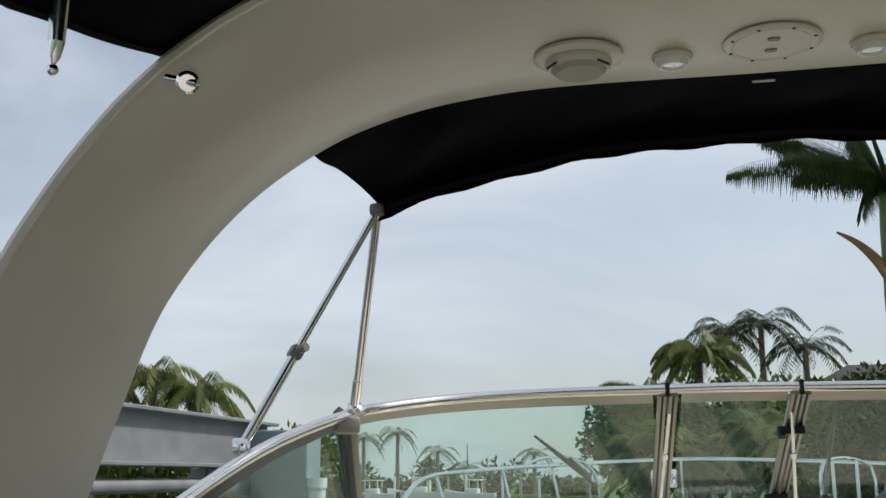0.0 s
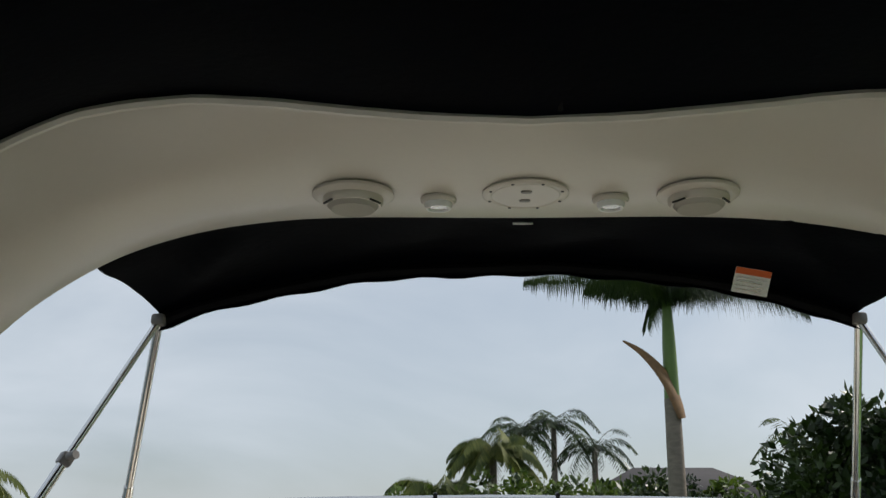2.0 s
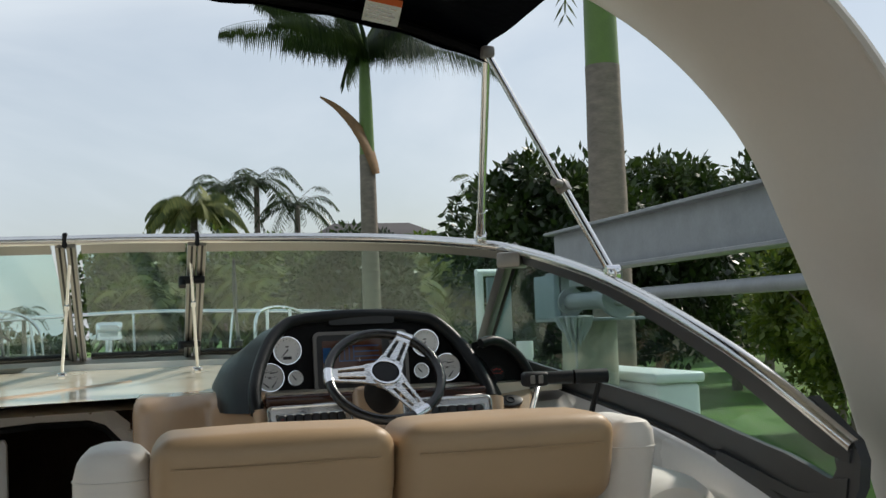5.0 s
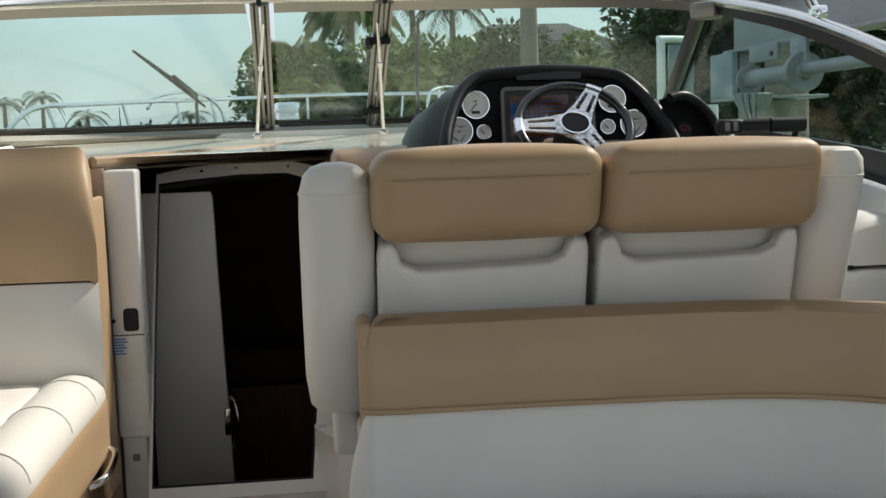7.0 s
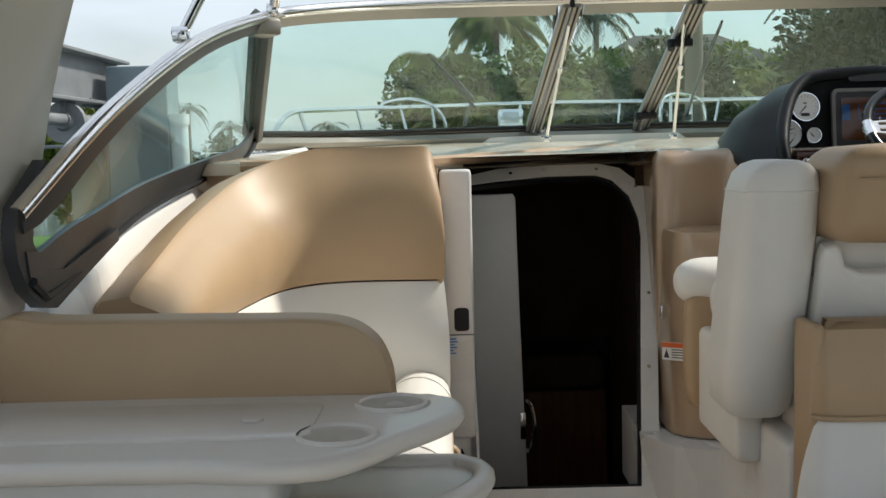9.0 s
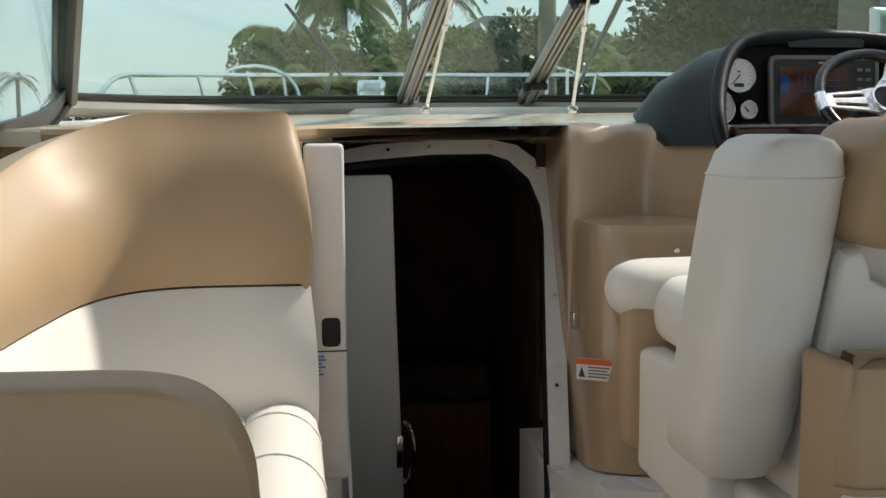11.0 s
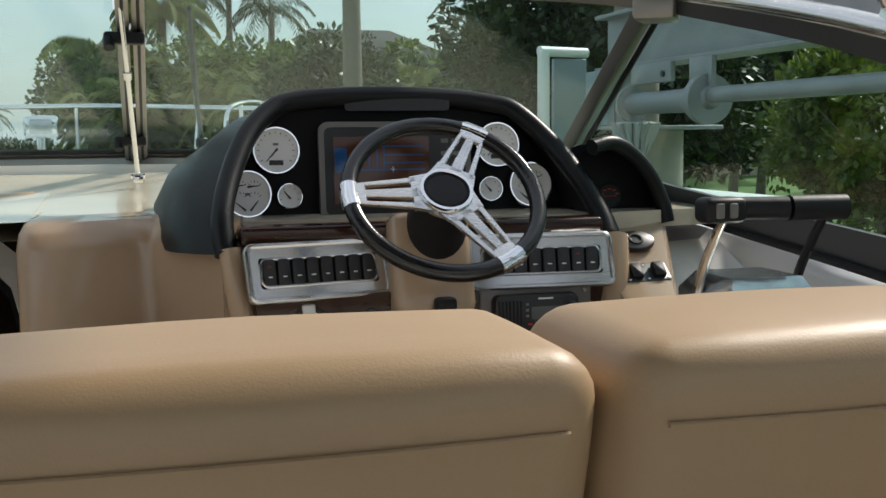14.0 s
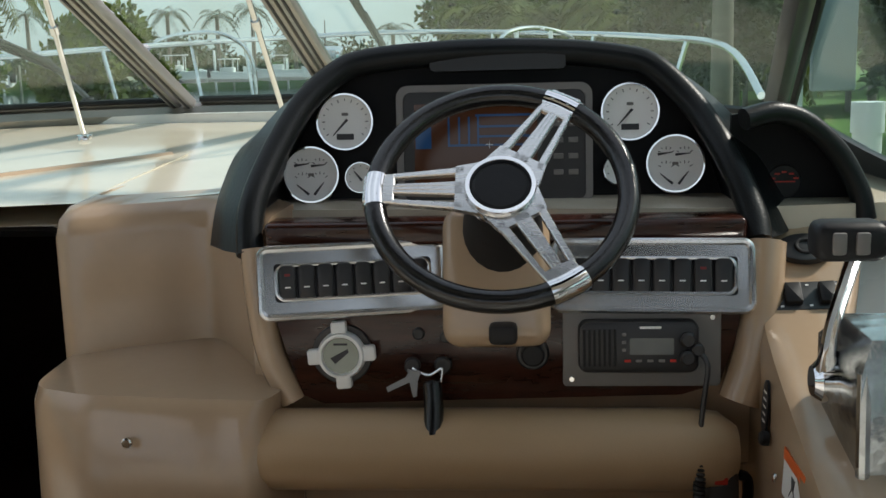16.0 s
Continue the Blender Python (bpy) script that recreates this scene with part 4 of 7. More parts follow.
for x0, x1 in ((-0.215, -0.278), (0.20, 0.222)):
    stay = thing("windscreen_stay", (x1, 4.52, 1.15), "thin stainless windscreen stay rod on the dash", "stay rod", "windscreen stays")
    a, b = Vector((x0 - 0.005, 4.19, 1.565)), Vector((x1, 4.52, 1.163))
    part("rod", tube([a, b], 0.0065, 10), STEEL, stay)
    part("collar", tube([a.lerp(b, 0.36), a.lerp(b, 0.40)], 0.011, 10), STEEL, stay)
    part("foot", rbox(0.026, 0.03, 0.022, 0.005, 2, Matrix.Translation(b + Vector((0, 0, -0.006)))), STEEL, stay)
    part("pin", tube([b + Vector((-0.018, 0, 0)), b + Vector((0.018, 0, 0))], 0.006, 8), CHROME, stay)


# ---------------------------------------------------------------- helm
helm = thing("helm_console", (0.73, 3.6, 0.0), "tan moulded helm console with wood panels and silver switch frames", "helm console", kind="structure")
# body behind the panels
part("body", loft([[Vector((0.36, 3.60, 0.0)), Vector((1.12, 3.60, 0.0)), Vector((1.12, 4.3, 0.0)), Vector((0.36, 4.3, 0.0))],
                   [Vector((0.36, 3.60, 0.70)), Vector((1.12, 3.60, 0.70)), Vector((1.12, 4.3, 0.70)), Vector((0.36, 4.3, 0.70))],
                   [Vector((0.36, 3.56, 0.72)), Vector((1.12, 3.56, 0.72)), Vector((1.12, 4.3, 0.72)), Vector((0.36, 4.3, 0.72))],
                   [Vector((0.36, 3.548, 0.98)), Vector((1.12, 3.548, 0.98)), Vector((1.12, 4.3, 0.98)), Vector((0.36, 4.3, 0.98))],
                   [Vector((0.36, 3.58, 1.085)), Vector((1.12, 3.58, 1.085)), Vector((1.12, 4.3, 1.085)), Vector((0.36, 4.3, 1.085))]]), GEL_TAN, helm)
# left edge of the moulding, sweeping down beside the wood
edge = smooth_path([(0.372, 3.545, 1.06), (0.382, 3.525, 0.98), (0.397, 3.515, 0.90), (0.428, 3.51, 0.835)], 6)
part("left_edge", tube(edge, 0.022, 10), GEL_TAN, helm)
edge = smooth_path([(1.125, 3.55, 1.06), (1.115, 3.52, 0.98), (1.10, 3.50, 0.90), (1.08, 3.49, 0.84)], 6)
part("right_edge", tube(edge, 0.03, 10), GEL_TAN, helm)
PT = 0.33   # recline of the switch panels: y per z


def hp(x, z, out=0.0):
    """A place on the switch and wood panels."""
    return Vector((x, 3.535 + PT * (z - 1.06) * (1 if z > 0.97 else 0) + (-0.03 + 0.06 * (z - 0.97) if z <= 0.97 else 0) - out, z))


HN = Vector((0, -1, PT)).normalized()
# wood fascia
wood = [(0.405, 0.975), (0.425, 0.90), (0.445, 0.845), (0.475, 0.832), (0.70, 0.838), (1.0, 0.845), (1.055, 0.862), (1.075, 0.92), (1.085, 0.975)]
part("wood_fascia", slab(wood, 0.012, frame_of((0, 3.512, 0), (1, 0, 0), (0, -1, 0)), bevel=0.003), WOODV, helm, "dark glossy burl wood fascia")
part("upper_wood_trim", box_between((0.39, 3.53, 1.064), (1.095, 3.60, 1.100), 0.008), WOODV, helm, "dark glossy wood strip")


def switch_bank(x0, x1, n, red, yaw, y=3.508):
    cx, w = (x0 + x1) / 2, x1 - x0
    bank = part("switch_panel", frame_plate(round_rect(w, 0.105, 0.012, 6), round_rect(w - 0.045, 0.056, 0.006, 6), 0.012, frame_of((cx, y, 1.018), (math.cos(yaw), math.sin(yaw), 0), HN + Vector((math.sin(yaw), 0, 0)))), SILVER, helm, "satin silver switch frame")
    m = frame_of((cx, y, 1.018), (math.cos(yaw), math.sin(yaw), 0), HN + Vector((math.sin(yaw), 0, 0)))
    for ww, hh, rr in ((w, 0.105, 0.0055), (w - 0.045, 0.056, 0.003)):
        part("rim", tube([m @ Vector((a, b, 0.012)) for a, b in round_rect(ww - 0.006, hh - 0.006, 0.012, 6)], rr, 8, closed=True), SILVER, bank)
    part("backing", slab(round_rect(w - 0.04, 0.06, 0.004), 0.004, m), PLASTIC, bank)
    step = (w - 0.055) / n
    for k in range(n):
        x = -w / 2 + 0.0275 + step * (k + 0.5)
        mm = m @ Matrix.Translation((x, 0, 0.004)) @ Matrix.Rotation(radians(7), 4, 'X')
        part("rocker_switch", slab(round_rect(step * 0.9, 0.053, 0.008), 0.011, mm, bevel=0.004), PLASTIC, bank)
        part("switch_mark", slab(round_rect(step * 0.3, 0.0022, 0.0008, 2), 0.0117, mm @ Matrix.Translation((0, -0.006, 0))), PAPER, bank)
        if k in red:
            part("switch_light", slab(round_rect(step * 0.3, 0.004, 0.001, 2), 0.0117, mm @ Matrix.Translation((0, 0.012, 0))), DIMRED, bank)


switch_bank(0.388, 0.662, 8, (0,), radians(13), 3.512)
switch_bank(0.815, 1.10, 8, (6,), radians(-4), 3.516)
# steering boss
part("column_boss", rbox(0.155, 0.14, 0.20, 0.025, 4, Matrix.Translation((0.735, 3.54, 1.01)) @ Matrix.Rotation(radians(-18), 4, 'X')), GEL_TAN, helm, "tan steering boss")
# padded knee roll
kp = []
for x, k in ((0.36, 0.55), (0.372, 0.85), (0.40, 1.0), (0.60, 1.0), (0.80, 1.0), (1.0, 1.0), (1.05, 0.92), (1.075, 0.6)):
    kp.append([Vector((x, 3.505 + 0.055 * k * math.cos(a) * 1.1 - 0.03, 0.772 + 0.06 * k * math.sin(a))) for a in [2 * math.pi * j / 16 for j in range(16)]])
part("knee_pad", loft(kp), VIN_TAN, helm, "padded tan vinyl knee roll")
# VHF radio on its grey plate
m = frame_of((0.942, 3.500, 0.917), (1, 0, 0), (0, -1, 0.05))
vhf = thing("vhf_radio", (0.945, 3.50, 0.913), "black marine VHF radio on a grey plate", "radio")
part("plate", slab(round_rect(0.225, 0.112, 0.006), 0.005, m, bevel=0.0015), GREYPL, vhf)
for x, y in ((-0.1, -0.045), (0.1, 0.045)):
    part("screw", disc(m @ Matrix.Translation((x, y, 0.005)), 0.0045, 0.003, 10, 0.001), STEEL, vhf)
part("case", slab(round_rect(0.17, 0.075, 0.014), 0.024, m @ Matrix.Translation((-0.006, 0.006, 0.005)), bevel=0.006), PLASTIC, vhf)
for k in range(7):
    part("grille_slot", rbox(0.004, 0.054, 0.002, 0.0005, 1, m @ Matrix.Translation((-0.083 + k * 0.0072, 0.006, 0.0295))), RUBBER, vhf)
part("display", slab(round_rect(0.062, 0.024, 0.002), 0.001, m @ Matrix.Translation((0.012, 0.008, 0.0288))), mat("lcd_grey", (0.10, 0.11, 0.11), 0.15), vhf, "dim grey display")
for k in range(5):
    part("key", rbox(0.009, 0.004, 0.002, 0.0008, 1, m @ Matrix.Translation((-0.022 + 0.016 * k, -0.013, 0.029))), RED if k in (0, 4) else GREYPL, vhf)
for k in range(3):
    part("key", rbox(0.006, 0.005, 0.002, 0.0008, 1, m @ Matrix.Translation((-0.027, 0.003 + 0.011 * k, 0.029))), GREYPL, vhf)
part("name_bar", rbox(0.03, 0.0035, 0.001, 0.0003, 1, m @ Matrix.Translation((0.01, 0.035, 0.0292))), PAPER, vhf)
for y in (0.018, -0.008):
    part("knob", disc(m @ Matrix.Translation((0.062, y, 0.028)), 0.011, 0.012, 20, 0.003), PLASTIC, vhf)
part("mic_socket", disc(m @ Matrix.Translation((0.076, 0.004, 0.02)), 0.009, 0.02, 16, 0.002), PLASTIC, vhf)
cord = smooth_path([(1.022, 3.465, 0.918), (1.03, 3.455, 0.90), (1.024, 3.45, 0.85), (1.018, 3.44, 0.80), (1.016, 3.43, 0.775)], 6)
part("cord", tube(cord, 0.004, 8), PLASTIC, vhf)
coil = [Vector((1.016 + 0.006 * math.cos(a), 3.425 + 0.006 * math.sin(a), 0.775 - a * 0.0011)) for a in [k * 0.6 for k in range(120)]]
part("coiled_cord", tube(coil, 0.0035, 6), PLASTIC, vhf, "black coiled microphone cord")
# engine-trim remote (round display with four grips)
mr = frame_of((0.507, 3.498, 0.911), (1, 0, 0), (0, -1, 0.05))
rem = thing("round_instrument", (0.502, 3.50, 0.903), "white round digital instrument with four grips", "instrument")
mr = mr @ Matrix.Scale(0.86, 4)
part("back_ring", disc(mr, 0.052, 0.006, 40, 0.002), PLASTIC, rem)
part("bezel", ring(mr @ Matrix.Translation((0, 0, 0.004)), 0.030, 0.041, 0.022, 40), PVC, rem)
part("screen", disc(mr @ Matrix.Translation((0, 0, 0.004)), 0.031, 0.016, 36, 0.001), mat("lcd_green_grey", (0.30, 0.33, 0.28), 0.15), rem, "grey-green display")
for k in range(4):
    a = radians(90 * k + 4)
    part("grip", slab(round_rect(0.026, 0.022, 0.004), 0.016, mr @ Matrix.Rotation(a, 4, 'Z') @ Matrix.Translation((0, 0.047, 0.004)), bevel=0.003), PVC, rem)
part("segment_bars", slab([(-0.018, -0.004), (0.012, 0.012), (0.014, 0.006), (-0.010, -0.014)], 0.001, mr @ Matrix.Translation((0, 0, 0.0198))), INK, rem)
part("name_bar", slab([(-0.012, 0.018), (0.012, 0.018), (0.012, 0.0215), (-0.012, 0.0215)], 0.001, mr @ Matrix.Translation((0, 0, 0.0198))), INK, rem)
# ignition with keys, lighter socket, kill switch
ign = thing("ignition_keys", (0.62, 3.50, 0.88), "steel ignition keys on a beaded chain with black float", "keys")
part("lock", disc(frame_of((0.61, 3.50, 0.893), (1, 0, 0), (0, -1, 0)), 0.012, 0.012, 20, 0.002), PLASTIC, ign)
part("key", slab([(-0.03, -0.012), (0.0, 0.0), (0.012, -0.002), (0.018, 0.012), (0.004, 0.018), (-0.004, 0.008), (-0.032, -0.005)], 0.002, frame_of((0.605, 3.475, 0.873), (1, 0, 0), (0.2, -1, 0))), GALV, ign)
part("key", slab([(0.0, -0.028), (0.005, -0.026), (0.008, 0.0), (0.012, 0.012), (-0.008, 0.014), (-0.006, 0.0)], 0.002, frame_of((0.612, 3.478, 0.878), (1, 0, 0), (-0.2, -1, 0))), GALV, ign)
chain = smooth_path([(0.612, 3.482, 0.892), (0.635, 3.475, 0.884), (0.655, 3.475, 0.893), (0.652, 3.472, 0.87)], 10)
bm = bmesh.new()
for p in chain[::1]:
    bmesh.ops.create_icosphere(bm, subdivisions=1, radius=0.0022, matrix=Matrix.Translation(p))
part("bead_chain", bm, STEEL, ign)
fl = smooth_path([(0.640, 3.475, 0.875), (0.643, 3.46, 0.84), (0.642, 3.44, 0.80), (0.637, 3.43, 0.768)], 6)
part("float", tube(fl, [0.011] + [0.0145] * (len(fl) - 2) + [0.012], 12), LEATHER, ign, "glossy black key float")
part("socket_cap", disc(frame_of((0.655, 3.5, 0.893), (1, 0, 0), (0, -1, 0)), 0.013, 0.01, 20, 0.003), PLASTIC, ign)
for x, z in ((0.62, 0.94), (0.66, 0.935)):
    part("button", disc(frame_of((x, 3.5, z), (1, 0, 0), (0, -1, 0)), 0.009, 0.006, 16, 0.002), PLASTIC, helm, "small black push button")
sock = part("lighter_socket", disc(frame_of((0.786, 3.5, 0.91), (1, 0, 0), (0, -1, 0)), 0.024, 0.01, 28, 0.003), PLASTIC, helm, "black lighter socket with cap")
part("cap", disc(frame_of((0.786, 3.49, 0.91), (1, 0, 0), (0, -1, 0)), 0.017, 0.008, 24, 0.003), RUBBER, sock)
# microphone clipped low on the right
mic = thing("handheld_microphone", (1.055, 3.46, 0.70), "black radio microphone hanging by the helm", "microphone")
part("body", rbox(0.05, 0.035, 0.075, 0.012, 3, Matrix.Translation((1.05, 3.45, 0.715)) @ Matrix.Rotation(radians(-15), 4, 'X')), PLASTIC, mic)
part("badge", rbox(0.018, 0.002, 0.01, 0.0005, 1, Matrix.Translation((1.047, 3.429, 0.742))), RED, mic)
part("clip", tube(smooth_path([(1.075, 3.46, 0.74), (1.09, 3.47, 0.73), (1.092, 3.47, 0.70), (1.08, 3.46, 0.685)], 5), 0.008, 8), RUBBER, mic)

# right-hand side console and throttle
side = thing("throttle_console", (1.25, 3.3, 0.0), "tan moulded side console under the throttle", "console", kind="structure")
sec = []
for y, z, xr in ((3.68, 1.10, 1.30), (3.60, 1.042, 1.275), (3.53, 0.990, 1.25), (3.46, 0.955, 1.225), (3.40, 0.935, 1.21), (3.34, 0.92, 1.20), (3.20, 0.89, 1.185), (3.0, 0.85, 1.17)):
    k = 0.03 * (3.62 - y) / 0.67
    sec.append([Vector((1.115 - k, y, 0.0)), Vector((1.112 - k, y, z - 0.04)), Vector((1.118 - k, y, z - 0.012)), Vector((1.135 - k, y, z)), Vector((xr - 0.012, y, z + 0.003)), Vector((xr, y, z - 0.012)), Vector((xr, y, 0.0))])
part("moulding", loft(sec), GEL_TAN, side)
low_side = []
for y, z in ((3.70, 1.02), (3.5, 0.93), (3.38, 0.885), (3.2, 0.85), (3.0, 0.81), (2.96, 0.79)):
    low_side.append([Vector((1.172, y, 0.0)), Vector((1.172, y, z - 0.015)), Vector((1.19, y, z)), Vector((1.40, y, z + 0.012)), Vector((1.422, y, z + 0.03)), Vector((1.422, y, 0.0))])
part("coaming_step", loft(low_side), GEL, side, "white moulded step beside the throttle")
m = frame_of((1.094, 3.215, 0.825), (0, -1, 0), (-1, 0, 0.05))
part("warning_sticker", slab(round_rect(0.10, 0.06, 0.004), 0.0015, m), PAPER, side, "white and orange warning sticker")
part("sticker_band", slab([(-0.05, 0.016), (0.05, 0.016), (0.05, 0.03), (-0.05, 0.03)], 0.0025, m), ORANGE, side)
part("sticker_sign", slab([(-0.015, -0.02), (0.0, -0.004), (0.015, -0.02), (0.004, -0.006), (0.008, 0.008), (-0.008, 0.008), (-0.004, -0.006)], 0.0025, m), INK, side)
m = frame_of((1.099, 3.395, 0.862), (0, -1, 0), (-1, 0, 0.05))
part("oval_plate", slab([(0.018 * math.cos(2 * math.pi * k / 28), 0.038 * math.sin(2 * math.pi * k / 28)) for k in range(28)], 0.003, m), RUBBER, side, "black oval stop-switch plate")
for k in range(5):
    part("text_bar", slab([(-0.008, 0.02 - 0.01 * k), (0.008, 0.02 - 0.01 * k), (0.008, 0.0225 - 0.01 * k), (-0.008, 0.0225 - 0.01 * k)], 0.0036, m), PAPER, side)
part("stop_button", disc(m @ Matrix.Translation((0.022, -0.036, 0)), 0.010, 0.012, 16, 0.003), RUBBER, side)
part("stud", disc(frame_of((1.092, 3.30, 0.80), (0, 1, 0), (-1, 0, 0)), 0.006, 0.004, 12, 0.001), STEEL, side)
SN = Vector((-0.05, -0.60, 0.80)).normalized()
m = frame_of((1.190, 3.588, 1.040), (1, 0, 0), SN)
mc = part("trim_control", slab([(0.042 * math.cos(2 * math.pi * k / 28), 0.028 * math.sin(2 * math.pi * k / 28)) for k in range(28)], 0.010, m, bevel=0.004), PLASTIC, side, "black oval four-way control")
part("rocker_ring", ring(m @ Matrix.Translation((0, 0, 0.009)), 0.010, 0.016, 0.004, 24), RUBBER, mc)
m = frame_of((1.175, 3.515, 0.986), (1, 0, 0), SN)
sp = part("tab_switch_plate", slab(round_rect(0.105, 0.052, 0.006), 0.004, m, bevel=0.0015), PLASTIC, side, "black trim-tab switch plate")
for x in (-0.018, 0.03):
    part("rocker_switch", slab(round_rect(0.024, 0.034, 0.003), 0.012, m @ Matrix.Translation((x, 0, 0.004)) @ Matrix.Rotation(radians(8), 4, 'X'), bevel=0.003), RUBBER, sp)
for x in (-0.045, -0.035, 0.005, 0.045):
    for y in (-0.019, 0.019):
        part("mark", slab(round_rect(0.005, 0.003, 0.0005, 2), 0.0006, m @ Matrix.Translation((x, y, 0.004))), PAPER, sp)

thr = thing("throttle_control", (1.2, 3.2, 0.9), "chrome dual-lever engine throttle with black grips", "throttle")
part("box", loft([[Vector((x, y, z)) for x, y in ((1.138, 3.12), (1.30, 3.12), (1.30, 3.30), (1.138, 3.30))] for z in (0.80, 0.99)] + [[Vector((x, y, 1.022)) for x, y in ((1.155, 3.145), (1.285, 3.145), (1.285, 3.27), (1.155, 3.27))]]), WORN_CHROME, thr, "polished control box")
for bx in (1.143, 1.20, 1.25, 1.295):
    part("box_rib", tube([(bx, 3.128, 0.99), (bx, 3.118, 0.84)], 0.008, 8), WORN_CHROME, thr)
for px, gx, nm in ((1.128, 1.105, "left"), (1.318, 1.205, "right")):
    part("pivot", disc(frame_of((px + (0.012 if px < 1.2 else -0.012), 3.225, 0.952), (0, 1, 0), (-1 if px < 1.2 else 1, 0, 0)), 0.026, 0.028, 24, 0.008), CHROME, thr)
    lev = smooth_path([(px, 3.225, 0.952), (px - 0.002, 3.20, 1.02), (px + 0.004, 3.165, 1.09), (px + 0.006, 3.14, 1.125)], 6)
    part("lever", tube(lev, [0.016] * 4 + [0.012] * (len(lev) - 4), 10, squash=0.7), CHROME if px < 1.2 else RUBBER, thr, "tapered lever")
grip = part("grip", rbox(0.075, 0.05, 0.042, 0.012, 3, Matrix.Translation((1.118, 3.125, 1.138))), RUBBER, thr, "black grip with trim buttons")
part("grip", tube([(1.15, 3.12, 1.14), (1.225, 3.10, 1.14)], 0.019, 14), RUBBER, thr, "black rubber grip")
part("grip", tube([(1.228, 3.10, 1.14), (1.325, 3.09, 1.14)], 0.021, 14), RUBBER, thr, "black rubber grip")
for x in (1.103, 1.127):
    part("trim_button", rbox(0.015, 0.006, 0.024, 0.003, 2, Matrix.Translation((x, 3.099, 1.138))), GREYPL, grip)

# ---------------------------------------------------------------- instrument pod
pod = thing("instrument_pod", (0.73, 3.8, 1.06), "black padded instrument pod with white gauges", "instrument pod")
RIM = [(0.365, 3.545, 1.050), (0.362, 3.58, 1.12), (0.385, 3.64, 1.205), (0.425, 3.70, 1.29), (0.475, 3.74, 1.343), (0.52, 3.755, 1.362), (0.62, 3.765, 1.372), (0.735, 3.77, 1.375), (0.85, 3.77, 1.370), (0.935, 3.76, 1.358), (0.985, 3.745, 1.340), (1.045, 3.70, 1.27), (1.088, 3.63, 1.18), (1.112, 3.58, 1.10), (1.115, 3.555, 1.062)]
RIM = [(x, y, z - 0.11 * max(0.0, z - 1.08)) for x, y, z in RIM]
rim = smooth_path(RIM, 6)
part("rim", tube(rim, 0.021, 12), POD, pod, "stitched black vinyl rim")
base = sample([Vector(p) for p in smooth_path([(0.262, 3.70, 1.048), (0.248, 3.86, 1.10), (0.262, 3.98, 1.135), (0.36, 4.14, 1.135), (0.52, 4.25, 1.135), (0.735, 4.30, 1.135), (0.95, 4.25, 1.135), (1.10, 4.12, 1.135), (1.19, 3.96, 1.12), (1.195, 3.80, 1.09), (1.17, 3.66, 1.06)], 6)], [i / 60 for i in range(61)])
rr = sample(rim, [i / 60 for i in range(61)])
c0 = Vector((0.735, 3.9, 1.10))
mid1, mid2 = [], []
for a, b in zip(rr, base):
    mid1.append(a.lerp(b, 0.30) + Vector(((a.x - 0.735) * 0.06, 0.0, 0.045 * min(1, (a.z - 1.05) / 0.25))))
    mid2.append(a.lerp(b, 0.68) + Vector(((a.x - 0.735) * 0.06, 0.0, 0.055 * min(1, (a.z - 1.05) / 0.25))))
part("hood", loft([rr, mid1, mid2, base], False, False), POD, pod, "padded black hood")
# inner panel
inner_rim = [p + Vector((0, 0.012, 0)) for p in rr]


def gp(x, z):
    return 3.752 + 0.10 * (z - 1.15)


panel_edge = []
for p in rr:
    q = Vector((0.735 + (p.x - 0.735) * 0.965, 0, max(1.07, 1.06 + (p.z - 1.06) * 0.955)))
    q.y = gp(q.x, q.z) + 0.02
    panel_edge.append(q)
part("hood_lining", loft([rr, panel_edge], False, False), POD, pod)
bm = bmesh.new()
vs = [bm.verts.new(p) for p in panel_edge]
bm.faces.new(vs)
bmesh.ops.triangulate(bm, faces=bm.faces)
geo = bmesh.ops.extrude_face_region(bm, geom=list(bm.faces))
bmesh.ops.translate(bm, verts=[v for v in geo["geom"] if isinstance(v, bmesh.types.BMVert)], vec=(0, -0.012, 0))
part("gauge_panel", bm, PANEL, pod, "matt black gauge panel")
part("lower_ledge", slab([(0.385, 3.56), (1.10, 3.565), (1.10, 3.78), (0.385, 3.78)], 0.012, Matrix.Translation((0, 0, 1.078))), WOODV, pod, "dark wood ledge")
GN = Vector((0, -1, 0.10)).normalized()


